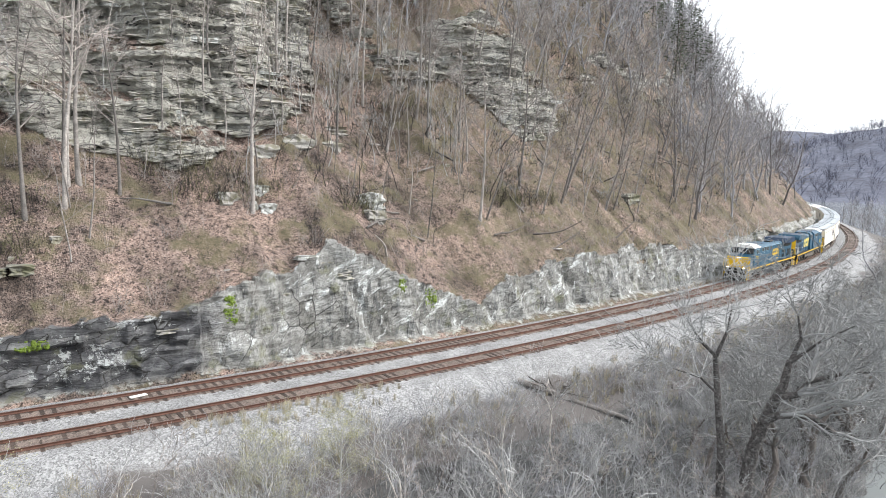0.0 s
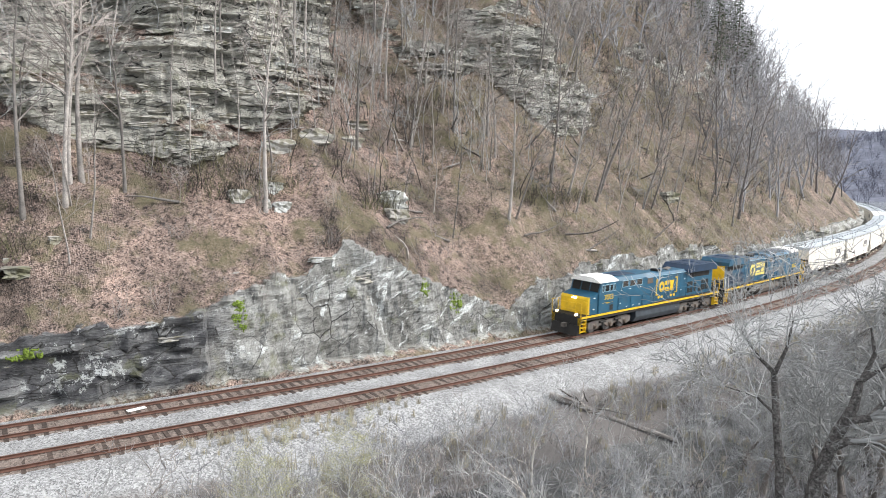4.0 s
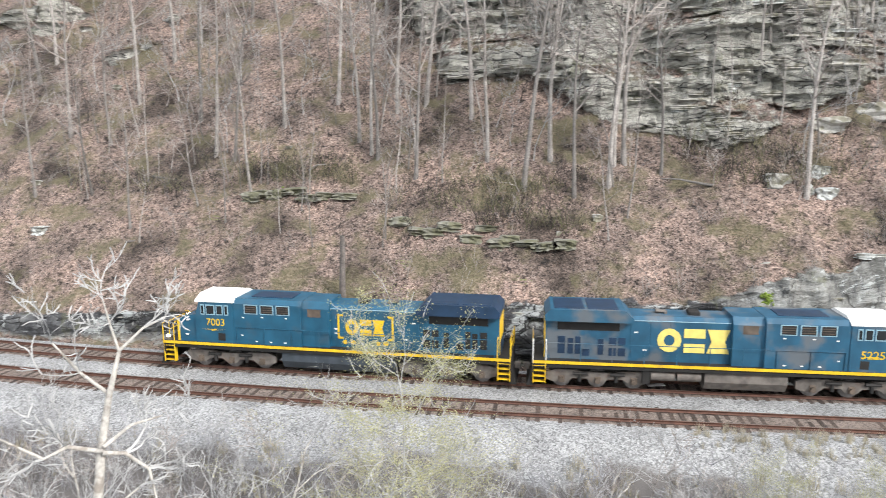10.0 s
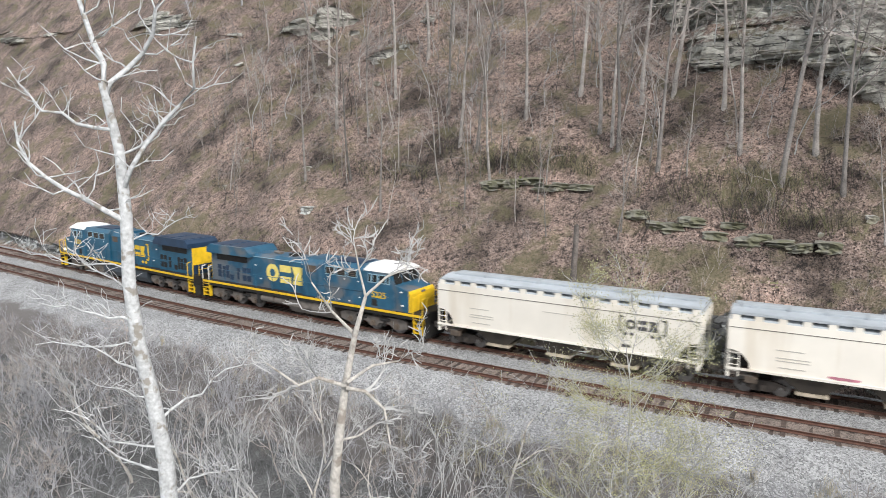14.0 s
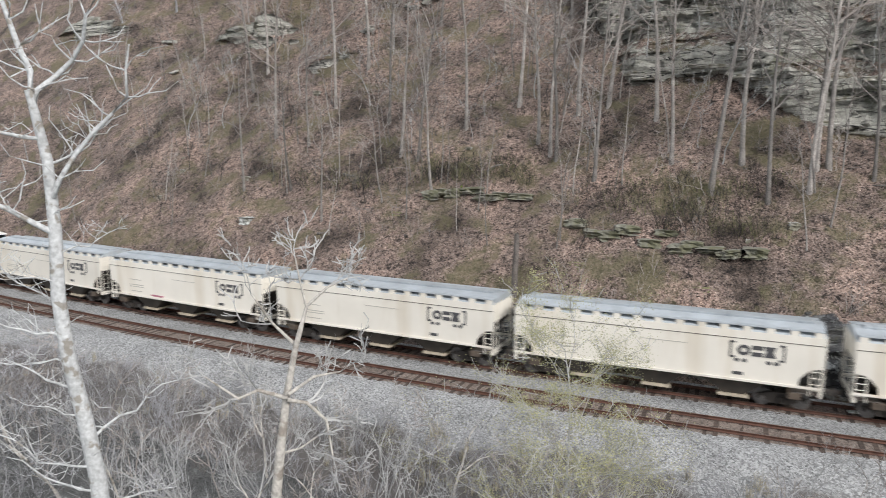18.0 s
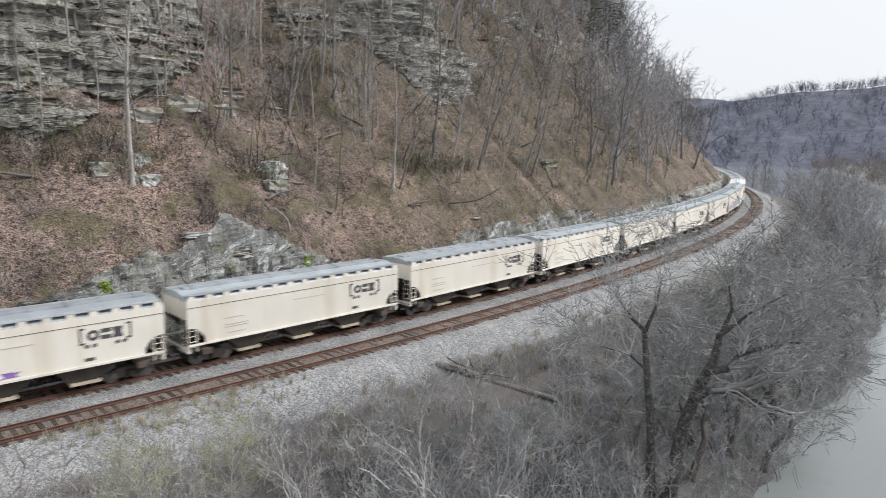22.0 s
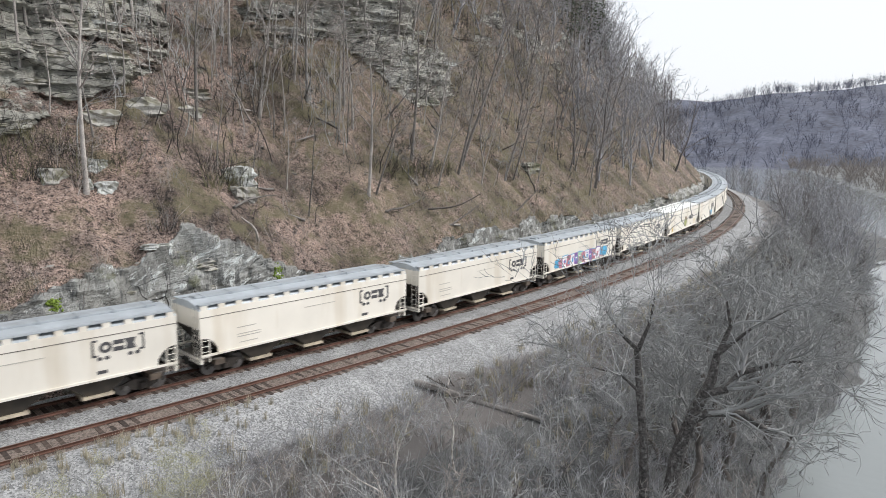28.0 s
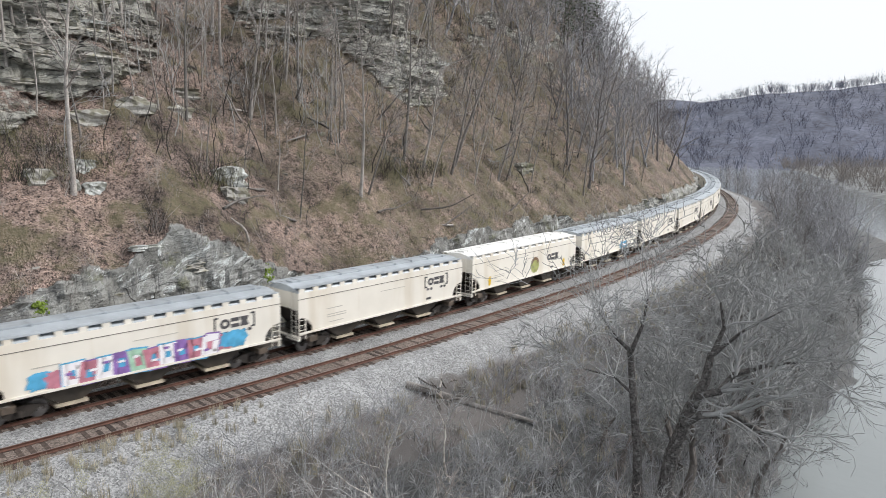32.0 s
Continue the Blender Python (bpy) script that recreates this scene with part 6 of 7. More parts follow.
# ---- single trees of the bank ----
def limb_path(rng, start, angle, rise, length, bend, n=7):
    """A crooked limb in the plane that faces the railway: angle along the line, rise upwards, bend changes the rise on the way."""
    p, out = np.array(start, float), [np.array(start, float)]
    for k in range(n):
        a = rise + bend * k / n + rng.normal(0, 0.3)
        step = np.array([math.cos(a) * angle, rng.normal(0, 0.3), math.sin(a)])
        p = p + step * length / n
        out.append(p)
    return np.array(out)


def build_sycamore(s, d, turn):
    """A tall white sycamore, forked near the top."""
    rng = np.random.RandomState(9)
    trunk, crown = Limbs(), Limbs()
    n = 12
    z = np.linspace(0, 22.5, n + 1)
    x = -0.075 * z + 0.15 * np.sin(z * 0.7)
    pts = np.stack([x, 0.1 * np.sin(z), z - 0.6], -1)
    rad = np.interp(z, [0, 6, 14, 19, 22.5], [0.36, 0.29, 0.22, 0.17, 0.11])
    trunk.add(*tube(pts, rad, 12))
    limbs = [(18.6, -1, 0.55, 4.2, 0.7, 0.11), (19.5, 1, 0.6, 5.0, 0.5, 0.1), (21.9, 1, 0.95, 4.2, 0.4, 0.11), (22.3, -1, 1.25, 5.0, 0.3, 0.12), (21.2, -1, 0.15, 3.2, 1.1, 0.07), (20.5, 1, 0.7, 2.2, 0.4, 0.05)]
    limbs += [(h, rng.choice([-1, 1]), rng.uniform(-0.1, 0.5), rng.uniform(1.6, 3.6), rng.uniform(0.1, 0.7), rng.uniform(0.03, 0.06)) for h in np.linspace(8.5, 18, 13)]
    for h, side, rise, length, bend, r in limbs:
        o = np.array([np.interp(h, z, pts[:, 0]), np.interp(h, z, pts[:, 1]), h - 0.6])
        p = limb_path(rng, o, side, rise, length, bend)
        r *= 0.8
        crown.add(*tube(p, np.linspace(r, r * 0.3, len(p)), 7))
        for i in range(2, len(p)):
            for _ in range(2):
                q = limb_path(rng, p[i - 1], rng.choice([-1, 1]), rng.uniform(0.2, 1.3), length * rng.uniform(0.15, 0.4), 0.3, 4)
                crown.add(*tube(q, np.linspace(r * 0.3, 0.008, len(q)), 4))
                w = limb_path(rng, q[2], rng.choice([-1, 1]), rng.uniform(0.2, 1.3), length * 0.18, 0.2, 2)
                crown.add(*tube(w, np.linspace(r * 0.2, 0.006, len(w)), 3))
    t = empty("sycamore", "tall white-barked sycamore with flaking dark patches on the bank", "tree")
    link("trunk", trunk.mesh("trunk"), BARK_WHITE, t)
    link("limb", crown.mesh("limb"), BARK_WHITE, t)
    p, _ = spot(s, d)
    t.matrix_basis = Matrix.Translation(p) @ Matrix.Rotation(turn, 4, "Z")


def where(x, y):
    """s and d of a place on the bank, from a plan drawn 2.4 degrees askew of the line."""
    a = radians(2.4)
    x, y = -0.6 + (x + 0.6) * math.cos(a) - (y - 0.6) * math.sin(a), 0.6 + (x + 0.6) * math.sin(a) + (y - 0.6) * math.cos(a)
    u = x - X_ZERO - S_EAST
    return (x - X_ZERO, y - Y_LINE) if u < 0 else (S_EAST + R_EAST * math.atan2(u, Y_LINE + R_EAST - y), R_EAST - math.hypot(u, Y_LINE + R_EAST - y))


def build_bank_trees():
    build_sycamore(*where(-14.4, 15.3), radians(41))
    for i, (x, y, sc, turn, lean) in enumerate([(-11.2, 14.2, 1.0, 2.0, 0.03), (-2.9, 17.2, 1.02, 1.0, 0.0), (-6.6, 17.0, 0.95, 4.0, 0.05), (1.6, 17.6, 0.92, 3.0, 0.0), (-14.5, 18.5, 0.9, 5.0, 0.0), (15.5, 17.5, 0.82, 1.7, 0.0), (21.5, 19.0, 0.7, 2.6, 0.04), (-20, 21, 0.85, 0.3, 0.0), (-27, 23, 0.8, 4.4, 0.0)]):
        put_pale(i, *where(x, y), sc * 1.15, turn, lean)
    rng = random.Random(33)
    for i in range(28):
        s, d = rng.uniform(-50, 0), rng.uniform(-26, -13)
        put_pale(i, s, d, np.interp(d, [-25, -13], [1.25, 0.6]) * rng.uniform(0.8, 1.12), rng.uniform(0, 6.28), rng.uniform(-0.15, 0.15))
    for i, (x, y, sc, turn, lean) in enumerate([(38, 16.5, 1.25, 3.0, -0.1), (41.5, 18, 1.1, 0.9, 0.0), (48.5, 18.5, 1.15, 5.4, -0.05), (55, 20, 1.1, 2.0, 0.0), (61, 22, 1.1, 4.0, 0.0), (67, 21.5, 1.2, 1.5, -0.1), (36.5, 19.5, 0.85, 2.6, 0.0), (43.5, 16.2, 1.3, 4.8, -0.2), (50, 15.8, 1.35, 1.2, -0.22), (57, 16.6, 1.35, 3.7, -0.2), (45, 17.0, 1.3, 1.0, -0.15), (52, 17.0, 1.4, 3.1, -0.18), (58, 18.2, 1.3, 5.0, 0.05), (64, 19.5, 1.35, 0.9, -0.15), (74, 22, 1.05, 2.0, 0.0), (47, 20.5, 0.75, 2.7, 0.0), (84, 25, 1.05, 4.1, 0.0), (28.5, 21.5, 0.5, 3.3, 0.0), (70, 24, 0.9, 1.4, 0.05), (40, 19.0, 0.7, 5.2, 0.1), (56, 22.5, 0.75, 0.2, 0.0), (95, 28, 1.1, 1.2, 0.0), (105, 32, 1.1, 2.9, 0.0), (62, 25, 0.7, 3.6, 0.0), (80, 30, 0.8, 5.5, 0.0), (50, 24.5, 0.55, 4.6, 0.0), (38, 21.5, 0.6, 1.9, 0.0), (44, 14.5, 1.0, 2.4, -0.2)]):
        put_dark(i, *where(x, y), sc, turn, lean)


def build_old_trees():
    """Two old crooked trees on the water's edge, with heavy forked limbs that end in fine pale twigs."""
    rng = np.random.RandomState(61)
    depth = 3

    def twigs(lb, o, d, length, r, level=0):
        p = wander(rng, o, d, length, 4, 0.22, 0.04)
        lb.add(*tube(p, np.linspace(r, max(0.009, r * 0.4), 5), 5 if r > 0.03 else 3))
        if level < depth:
            for k in range(4):
                i = rng.randint(1, 5)
                way = p[i] - p[i - 1]
                twigs(lb, p[i], way / np.linalg.norm(way) + rng.normal(0, 0.55, 3), length * rng.uniform(0.45, 0.8), max(0.014, r * 0.5), level + 1)

    def old_tree(x, y, label, trunk, limbs, turn=-0.8064, bark=BARK_OLD, twig=TWIG_BANK, reach=1.0):
        g, _ = spot(*where(x, y))
        t = empty("old_tree", label, "tree", "old trees of the bank")
        tm, cm = Limbs(), Limbs()
        body = np.array([(a, 0.25 * math.sin(2 * b), b - g.z) for a, b, _ in trunk])
        body[0, 2] = -0.4
        tm.add(*tube(body, [r for _, _, r in trunk], 11))
        link("trunk", tm.mesh("trunk"), bark, t)
        for pts in limbs:
            lb = Limbs()
            line = np.array([(a, rng.normal(0, 0.25) * reach if i else 0, b - g.z) for i, (a, b, _) in enumerate(pts)])
            lb.add(*tube(line, [r for _, _, r in pts], 8))
            link("limb", lb.mesh("limb"), bark, t)
            for i in range(1, len(line)):
                way = line[i] - line[i - 1]
                way /= np.linalg.norm(way)
                for _ in range((5 if i == len(line) - 1 else 3) if reach > 0.5 and pts[i][1] > 1.2 else 1 if reach > 0.5 else 2):
                    twigs(cm, line[i], way + rng.normal(0, 0.5, 3) + np.array([0, 0, 0.35]), reach * rng.uniform(1.8, 3.4), pts[i][2] * 0.6, 0 if reach > 0.5 else 1)
        link("crown", cm.mesh("crown"), twig, t, "fine grey twigs")
        t.matrix_basis = Matrix.Translation(g) @ Matrix.Rotation(turn, 4, "Z")

    old_tree(34.9, 15.85, "old dark tree leaning over the river with a low crooked limb", [(-0.5, -5, 0.44), (0.0, -1.7, 0.36), (0.8, 0.7, 0.31), (1.25, 2.3, 0.24), (1.6, 3.6, 0.17)],
             [[(1.6, 3.6, 0.16), (2.0, 5.0, 0.1), (1.8, 6.2, 0.05)], [(1.0, 1.5, 0.22), (1.9, 1.9, 0.19), (2.8, 2.5, 0.15), (4.2, 3.1, 0.11), (5.4, 3.5, 0.06)],
              [(0.4, 0.0, 0.24), (1.1, 0.6, 0.22), (2.0, 0.75, 0.2), (3.0, 0.55, 0.18), (4.2, -0.3, 0.15), (5.7, -0.7, 0.08)], [(1.6, 3.6, 0.13), (3.0, 4.8, 0.07), (4.6, 5.9, 0.035)]])
    old_tree(34.7, 16.3, "old dark forked tree among the brush of the bank", [(-0.9, -5, 0.3), (-1.2, -1.7, 0.22), (-1.6, 1.4, 0.19), (-1.85, 3.6, 0.15)],
             [[(-1.85, 3.6, 0.12), (-2.7, 4.4, 0.08), (-3.4, 5.4, 0.04)], [(-1.85, 3.6, 0.13), (-1.4, 5.0, 0.08), (-1.2, 6.3, 0.04)], [(-1.6, 1.4, 0.08), (-2.6, 2.3, 0.055), (-4.2, 2.8, 0.03)]])

    old_tree(-8.9, 15.0, "pale tree with long crooked level limbs on the bank", [(-0.1, -5, 0.2), (-0.15, 4.1, 0.14), (0.0, 5.6, 0.12), (0.2, 6.9, 0.1), (0.45, 8.3, 0.075), (0.75, 9.3, 0.045)],
             [[(0.2, 6.9, 0.06), (-0.5, 7.2, 0.05), (-1.0, 7.0, 0.04), (-1.8, 7.6, 0.02)], [(0.2, 6.85, 0.06), (0.7, 6.7, 0.05), (1.2, 6.2, 0.04), (1.35, 5.2, 0.02)], [(0.25, 7.0, 0.05), (0.9, 7.4, 0.04), (1.6, 7.5, 0.02)],
              [(0.0, 5.4, 0.04), (0.5, 5.5, 0.03), (0.95, 5.8, 0.02)], [(0.45, 8.3, 0.05), (-0.1, 8.9, 0.035), (-0.6, 9.7, 0.02)], [(0.75, 9.3, 0.04), (1.3, 9.8, 0.03), (1.8, 10.0, 0.015)], [(0.75, 9.3, 0.035), (0.6, 10.0, 0.025), (0.5, 10.6, 0.015)]], 0.6, BARK_PALE, TWIG_PALE, 0.3)


def build_bud_tree():
    """A young tree in yellow-green bud before the track."""
    rng = np.random.RandomState(21)
    tm, cm = limb_tree(77, 11.6, 0.08, first=0.3, counts=(26, 7, 3), spread=1.25, reach=0.46, thin=0.01)
    t = empty("budding_tree", "young tree with pale stems and yellow-green spring buds", "tree")
    link("trunk", tm, TWIG_PALE, t)
    link("crown", cm, TWIG_PALE, t)
    co = np.array([v.co[:] for v in cm.vertices])
    co = co[rng.choice(len(co), 30000)]
    co += rng.normal(0, 0.13, co.shape)
    a = rng.normal(0, 1, co.shape)
    b = rng.normal(0, 1, co.shape)
    a *= 0.024 / np.linalg.norm(a, axis=1)[:, None]
    b *= 0.02 / np.linalg.norm(b, axis=1)[:, None]
    v = np.stack([co - a, co + b, co + a, co - b], 1).reshape(-1, 3)
    ob = link("bud_cloud", mesh_of("bud_cloud", v, np.arange(len(v)).reshape(-1, 4)), BUDS, t, "yellow-green buds")
    ob["kind"] = "stuff"
    p, _ = spot(*where(-3.2, 22.5))
    t.matrix_basis = Matrix.Translation(p)
    for x, y, sc in ((9.5, 24.5, 0.5), (13.5, 25, 0.45)):
        p, _ = spot(*where(x, y))
        c = copy_thing(t, Matrix.Translation(p) @ Matrix.Rotation(2.0, 4, "Z"))
        c.scale = (sc,) * 3


build_bank_trees()
build_old_trees()
build_bud_tree()


def build_evergreens():
    rng = np.random.RandomState(31)
    lb, needles = Limbs(), []
    pts = np.stack([np.zeros(8), np.zeros(8), np.linspace(-0.3, 16, 8)], -1)
    lb.add(*tube(pts, np.linspace(0.2, 0.02, 8), 7))
    for k in range(150):
        z = 2.5 + 13.3 * (k / 150)
        r = 3.3 * (1 - (z - 2.0) / 14.5) ** 0.8 * rng.uniform(0.6, 1.15)
        a = k * 2.4 + rng.uniform(-0.4, 0.4)
        tip = np.array([math.cos(a) * r, math.sin(a) * r, z - 0.12 * r])
        base = np.array([0, 0, z])
        for j in range(5):
            t = rng.uniform(0.25, 1)
            c = base + (tip - base) * t
            w = rng.normal(0, 0.32, 3) * (1, 1, 0.35)
            u = (tip - base) / (r + 0.1) * 0.34 + rng.normal(0, 0.1, 3)
            needles += [c - w * 0.5, c + u * 0.5, c + w * 0.5, c - u * 0.5]
    v = np.array(needles)
    tree = empty("evergreen", "dark green pine on the ridge among bare trees", "tree", "pines of the ridge")
    link("trunk", lb.mesh("trunk"), BARK_DARK, tree)
    ob = link("foliage", mesh_of("foliage", v, np.arange(len(v)).reshape(-1, 4)), NEEDLES, tree)
    ob["kind"] = "stuff"
    first = True
    for s, z, sc in ((92, 40, 1.0), (97, 30, 1.1), (104, 28, 1.1), (110, 31, 1.0), (90, 26, 0.9), (116, 27, 1.0), (99, 37, 0.9), (84, 46, 1.1), (108, 36, 0.85), (118, 35, 0.9), (76, 48, 1.0), (88, 33, 0.7), (70, 40, 0.8), (112, 44, 1.0), (126, 40, 0.9)):
        p, _ = spot(s, at_height(s, z))
        m = Matrix.Translation(p) @ Matrix.Rotation(s, 4, "Z")
        if first:
            tree.matrix_basis, first = m, False
        else:
            c = copy_thing(tree, m)
            c.scale = (sc,) * 3


build_evergreens()


def build_far_woods():
    rng = np.random.RandomState(41)
    clumps = [stems(rng, 10, 6, 3.0, 0.09, 3) for _ in range(5)]
    out = []
    for k in range(1300):
        t, u = rng.rand(), rng.rand() ** 1.7
        x, y = 60 + 700 * t + 0.44 * 400 * (u + 0.01), -48 + 343 * t - 0.9 * 400 * (u + 0.01)
        out.append((x, y, -5.6 + 8 * u, rng.uniform(0.6, 1.25), rng.uniform(0, 6.28), k))
    scatter("valley_woods", "grey bare woods along the far river bank", TWIG, clumps, out, "woods")
    out = []
    for k in range(2600):
        t, u = rng.rand(), rng.rand()
        x0, y0, x1, y1 = 1000, -420, 380, 420
        L = math.hypot(x1 - x0, y1 - y0)
        nx, ny = -(y1 - y0) / L, (x1 - x0) / L
        top = 92 * float(np.interp(t, RIDGE_T, RIDGE)) * (0.72 + 0.5 * float(fnoise(np.array(t * L / 320 + 3), np.array(3.0), 3)))
        z = -10 + top * math.sin(min(1, u * 1.25) * math.pi / 2) ** 1.1
        out.append((x0 + (x1 - x0) * t - nx * 420 * u, y0 + (y1 - y0) * t - ny * 420 * u, z, rng.uniform(0.8, 1.5), rng.uniform(0, 6.28), k))
    scatter("ridge_woods", "bare woods covering the far ridge, tinted with blue haze", FARWOOD, clumps, out, "woods")


build_far_woods()


# ---- stones, logs and other small things ----
def stone_mesh(seed, sx, sy, sz, rough=0.24, cuts=4):
    """A broken block of bedded stone: its beds stand back or jut out by turns."""
    rng = np.random.RandomState(seed)
    bed = rng.uniform(0.74, 1.06, cuts + 2)
    bm = bmesh.new()
    bmesh.ops.create_cube(bm, size=1)
    bmesh.ops.subdivide_edges(bm, edges=bm.edges[:], cuts=cuts, use_grid_fill=True)
    for v in bm.verts:
        k = 1 + rng.uniform(-rough, rough * 0.35)
        r = 1 - 0.16 * (abs(v.co.x) > 0.4) * (abs(v.co.z) > 0.4)
        b = bed[int(round((v.co.z + 0.5) * (cuts + 1)))]
        v.co = Vector((v.co.x * sx * k * b, v.co.y * sy * k * r * b, v.co.z * sz * (1 + rng.uniform(-rough, rough) * 0.35) * r))
    me = bpy.data.meshes.new("stone")
    bm.to_mesh(me)
    bm.free()
    return me


def build_stones():
    def stone(name, label, s, z, sx, sy, sz, mat, seed, group="", lift=-0.02):
        p, h = spot(s, at_height(s, z))
        me = stone_mesh(seed, sx, sy, sz)
        ob = link(name, me, mat)
        ob.matrix_basis = Matrix.Translation(p + Vector((0, 0, sz * lift))) @ Matrix.Rotation(h + random.Random(seed).uniform(-0.2, 0.2), 4, "Z") @ Matrix.Rotation(random.Random(seed).uniform(-0.1, 0.1), 4, "Y")
        return tagged(ob, label, "rock", group)

    stone("boulder", "large pale square boulder on the leafy slope", 1.9, 10.3, 3.2, 2.0, 1.8, STONE_PALE, 1)
    stone("boulder", "grey broken stone below the pale boulder", 1.4, 9.2, 2.6, 1.6, 1.2, STONE, 2)
    stone("boulder", "small white rounded boulder on the slope", -8.5, 10.0, 1.4, 1.0, 0.9, STONE_PALE, 3)
    stone("boulder", "pale upright stone among bushes", -9.6, 10.1, 0.6, 0.6, 0.9, STONE_PALE, 4)
    stone("boulder", "blue-grey boulder among the bushes", -11.6, 10.8, 1.6, 1.2, 1.1, STONE, 5)
    stone("boulder", "pale leaning slab of stone on the slope", -8.6, 11.4, 1.7, 1.0, 0.9, STONE_PALE, 6)
    stone("outcrop", "pale slab of bedded rock breaking out below the cliff", -3.8, 15.8, 3.0, 2.2, 1.5, STONE, 31, "outcrops below the cliff", -0.36)
    stone("outcrop", "grey broken outcrop among moss below the cliff", -7.0, 14.9, 2.6, 2.0, 1.1, STONE, 32, "outcrops below the cliff", -0.36)
    stone("outcrop", "pale square outcrop beside a slender tree", 0.6, 15.4, 2.2, 1.8, 1.1, STONE, 33, "outcrops below the cliff", -0.28)
    stone("outcrop", "low grey rock step under the leaves", 2.4, 16.9, 2.6, 1.8, 0.9, STONE, 34, "outcrops below the cliff", -0.28)
    stone("outcrop", "dark jutting rock above the track", 44.0, 10.4, 2.6, 2.0, 1.5, LEDGE, 36, "outcrops below the cliff", -0.28)
    rng = random.Random(28)

    def ledge(s, z, width, label, count):
        """A broken course of flat stones in the slope, dark underneath."""
        for k in range(count):
            u = (k + 0.5) / count - 0.5
            w = width / count * rng.uniform(1.3, 1.9)
            stone("ledge", label, s + u * width + rng.uniform(-0.3, 0.3), z + rng.uniform(-0.35, 0.4), w, rng.uniform(1.3, 2.0), rng.uniform(0.35, 0.85), LEDGE, int(1000 + 97 * abs(s) + k), "ledges of the slope", rng.uniform(-0.5, -0.33))

    ledge(-27.7, 6.9, 4.6, "flat grey rock ledge breaking out of the leaves", 4)
    ledge(-31.4, 7.2, 3.4, "flat grey rock ledge under brush", 3)
    ledge(-36.0, 7.5, 4.6, "dark flat rock ledge under brush", 4)
    ledge(-45.5, 9.7, 6.5, "mossy broken rock ledge on the slope", 5)
    ledge(-49.6, 9.5, 3.0, "mossy broken rock ledge on the slope", 3)
    stone("boulder", "white stone lying on the slope above the track", -68.6, 6.2, 1.1, 0.9, 0.8, STONE_PALE, 12)
    rng = random.Random(8)
    for k in range(26):
        s = rng.uniform(-85, 70)
        z = rng.uniform(5, 24)
        w = rng.uniform(0.3, 0.9)
        stone("stone", "grey stone half sunk in fallen leaves", s, z, w, w * 0.8, w * rng.uniform(0.35, 0.7), STONE, 100 + k, "stones of the slope")
    # beds of the rock faces: blocks that stand proud
    ground = bpy.data.objects["ground"]
    shapes = []
    for k in range(12):
        me = stone_mesh(500 + k, rng.uniform(1.4, 4.0), rng.uniform(0.9, 1.4), rng.uniform(0.16, 0.5), 0.16)
        me.materials.append(STONE if k % 6 else STONE_PALE)
        shapes.append(me)
    fine = (GRID_S > -72) & (GRID_S < 62)
    rows, cols = np.nonzero((GRID_R > 0.5) & fine[None, :] & (GRID_Z < 38) & ((GRID_Q < 0.3) | (GRID_Z > 9) | ((GRID_S[None, :] < -2) & (GRID_Z > 4.2))))
    picks = np.random.RandomState(2).choice(len(rows), 260, replace=False)
    for k in range(34):
        s, z = rng.uniform(-13.5, -1.5), rng.uniform(3.6, 6.4)
        x, y, h = line_at(s, at_height(s, z) + 0.45)
        ob = new("rock_slab", shapes[k % 12])
        ob.parent = ground
        ob.matrix_basis = Matrix.Translation((float(x), float(y), z)) @ Matrix.Rotation(float(h) + rng.uniform(-0.15, 0.15), 4, "Z") @ Matrix.Rotation(rng.uniform(-0.12, 0.04), 4, "Y") @ Matrix.Scale(rng.uniform(0.4, 0.8), 4)
    for k, i in enumerate(picks):
        r, c = rows[i], cols[i]
        x, y, h = line_at(GRID_S[c], GRID_D[r, c] + 0.35)
        ob = new("rock_slab", shapes[k % 12])
        ob.parent = ground
        small = 0.6 if GRID_Z[r, c] < 8 else 1.0
        ob.matrix_basis = Matrix.Translation((float(x), float(y), float(GRID_Z[r, c]))) @ Matrix.Rotation(float(h) + rng.uniform(-0.1, 0.1), 4, "Z") @ Matrix.Rotation(rng.uniform(-0.04, 0.06), 4, "Y") @ Matrix.Scale(small * rng.uniform(0.7, 1.15), 4)


build_stones()


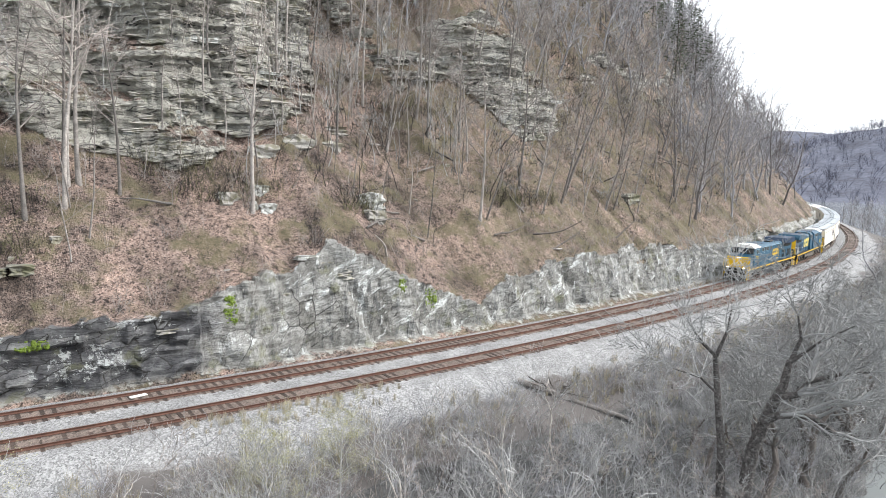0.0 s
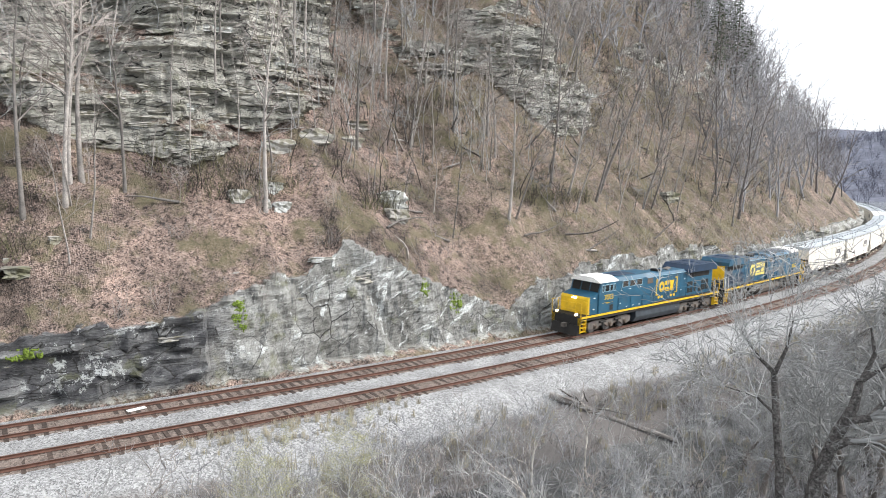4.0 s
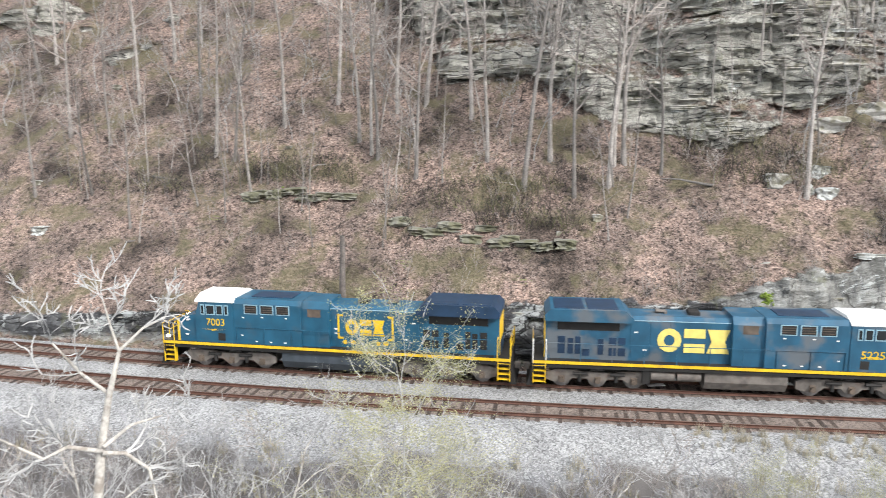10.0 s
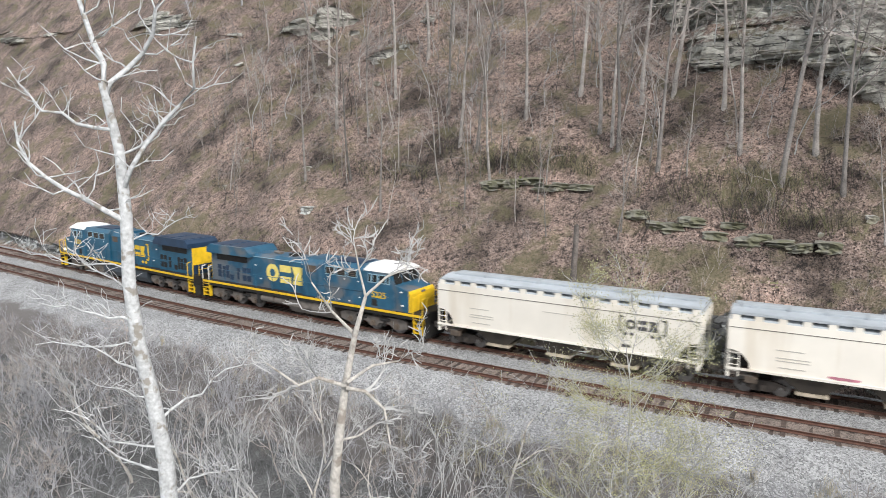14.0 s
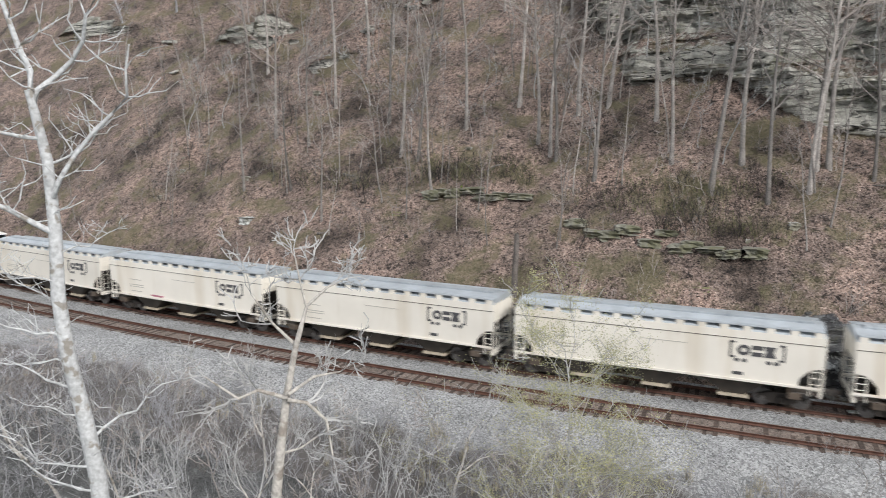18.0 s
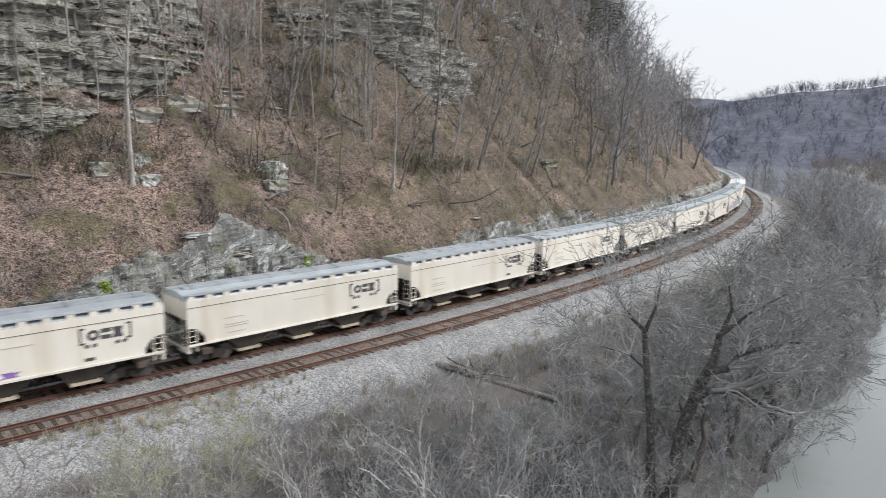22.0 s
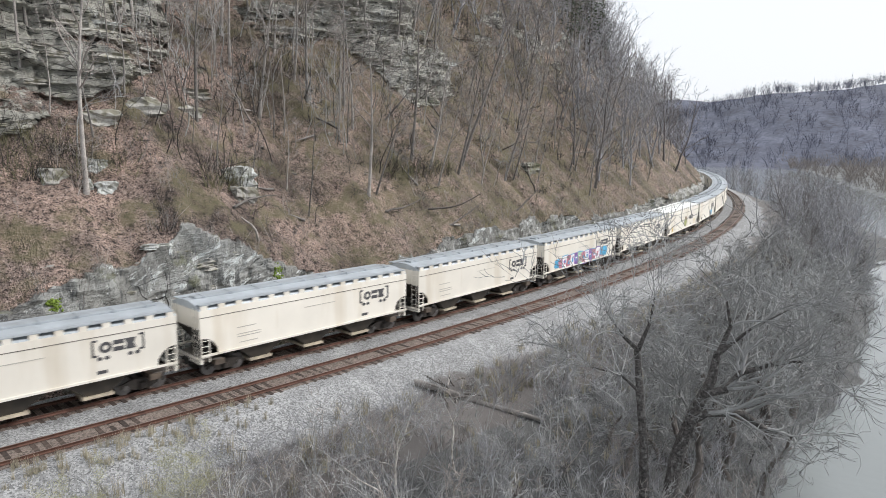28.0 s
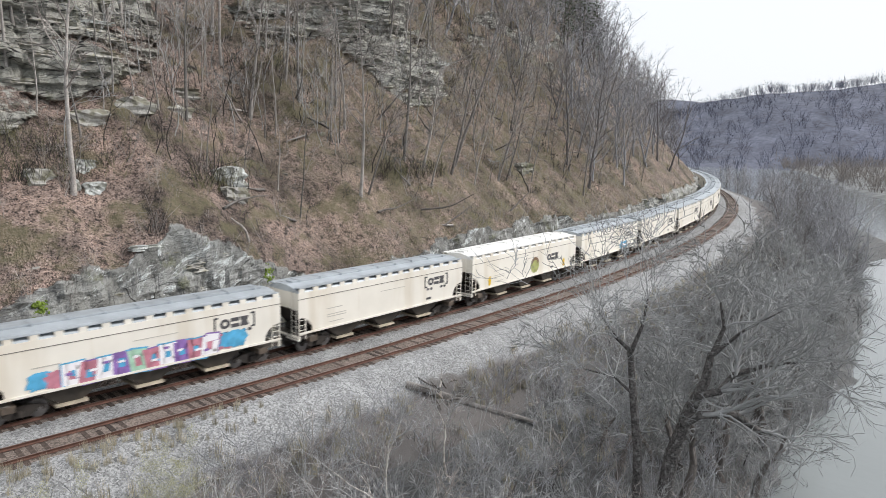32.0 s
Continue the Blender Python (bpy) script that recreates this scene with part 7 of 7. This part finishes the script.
def build_small_things():
    rng = np.random.RandomState(17)

    def moss(s, z, w, h, label, mat=MOSS):
        bm = bmesh.new()
        for k in range(int(150 * w * h)):
            a, r = rng.uniform(0, 6.28), rng.rand() ** 0.6
            x, dz = s + math.cos(a) * r * w / 2 * rng.uniform(0.7, 1.1), z + math.sin(a) * r * h / 2
            d = at_height(x, dz)
            px, py, hh = line_at(x, d + 0.02)
            q = bmesh.ops.create_icosphere(bm, subdivisions=1, radius=rng.uniform(0.04, 0.11))["verts"]
            sq = rng.uniform(0.6, 1.6)
            for v in q:
                v.co = Vector((v.co.x * sq + float(px), v.co.y * 0.55 + float(py), v.co.z * 1.1 / sq + dz)) + Vector(rng.normal(0, 0.02, 3))
        tagged(part("moss_patch", bm, mat, smooth=True), label, "moss", "moss on the rock cut")

    moss(-25.7, 2.7, 2.2, 0.6, "bright green moss cushion on the rock cut")
    moss(-13.8, 3.7, 1.0, 2.3, "hanging green moss on the rock cut")
    moss(4.0, 2.7, 1.8, 1.6, "yellow-green moss on the rock cut")
    moss(0.8, 4.2, 0.9, 1.3, "yellow-green moss on the rock cut")
    moss(-47.8, 9.6, 1.6, 0.7, "dark moss on a rock ledge")
    for s0, z0 in ((-45.3, 9.3), (-48.6, 9.1), (-37.0, 5.2), (-28.6, 4.6), (-53.0, 7.6)):
        moss(s0, z0, 1.5, 0.45, "olive moss on a rock ledge", OLIVE)
    # fallen log and driftwood heap below the shoulder
    a, b = spot(1.8, -8.3)[0], spot(6.0, -14.8)[0]
    n = 9
    pts = np.array([(a + (b - a) * (i / n) + Vector((0, 0, 0.16 + 0.05 * math.sin(i)))) for i in range(n + 1)])
    tagged(link("fallen_log", mesh_of("fallen_log", *tube(pts, np.linspace(0.23, 0.12, n + 1), 9), True), BARK), "long weathered fallen log below the gravel shoulder", "log")
    heap = empty("driftwood_heap", "heap of dark broken branches beside the gravel", "branches")
    for k in range(16):
        p = spot(3.4 + rng.uniform(-1.3, 1.6), -10.0 + rng.uniform(-0.9, 0.7))[0]
        q = wander(rng, p + Vector((0, 0, 0.1 + rng.uniform(0, 0.4))), rng.normal(0, 1, 3) * (1, 1, 0.45), rng.uniform(0.8, 2.2), 3, 0.15)
        link("branch", mesh_of("branch", *tube(q, np.linspace(0.07, 0.03, 4), 6), True), BARK_DARK if k % 3 else BARK, heap)
    for k in range(64):
        s = rng.uniform(-75, 70) if k < 26 else rng.uniform(4, 56)
        z = rng.uniform(5, 24)
        p = spot(s, at_height(s, z))[0]
        q = wander(rng, p + Vector((0, 0, 0.2)), (rng.normal(0, 1), rng.normal(0, 0.6), rng.uniform(-0.3, 0.5)), rng.uniform(2, 6), 5, 0.12)
        q[:, 2] = np.maximum(q[:, 2], q[0, 2] - 1.2)
        tagged(link("deadfall", mesh_of("deadfall", *tube(q, np.linspace(0.11, 0.03, 6), 7), True), BARK_DARK if k % 2 else BARK), "dead fallen branch lying on the leafy slope", "branch", "deadfall of the slope")
    # broken dead trunk above the track
    p, _ = spot(-40.9, 5.3)
    pts = wander(rng, (p.x, p.y, p.z - 0.3), (0.03, 0, 1), 4.6, 6, 0.03)
    tagged(link("snag", mesh_of("snag", *tube(pts, np.linspace(0.24, 0.16, 7), 9), True), BARK_DARK), "broken dead trunk standing above the track", "snag")
    # a pale scrap of sheet between the rails
    x, y, h = line_at(-20.7, 0.35)
    bm = box(bmesh.new(), -0.5, 0.5, -0.18, 0.18, -0.17, -0.13, 0.01)
    ob = tagged(part("sheet_scrap", bm, WHITE), "pale flat scrap lying between the rails", "scrap")
    ob.matrix_basis = Matrix.Translation((float(x), float(y), 0)) @ Matrix.Rotation(0.2, 4, "Z")


build_small_things()


# ---- what moves: the train runs along the line ----
def motions():
    times = [0.5 * k for k in range(65)]
    walk(LOCO_A, [(t, ride(nose_at(t) + 11.15, 6.7)) for t in times])
    walk(LOCO_B, [(t, ride(nose_at(t) + 33.45, 6.7, 180)) for t in times])
    for k, car in enumerate(CARS):
        walk(car, [(t, ride(car_at(t, k), 6.2)) for t in times])


motions()
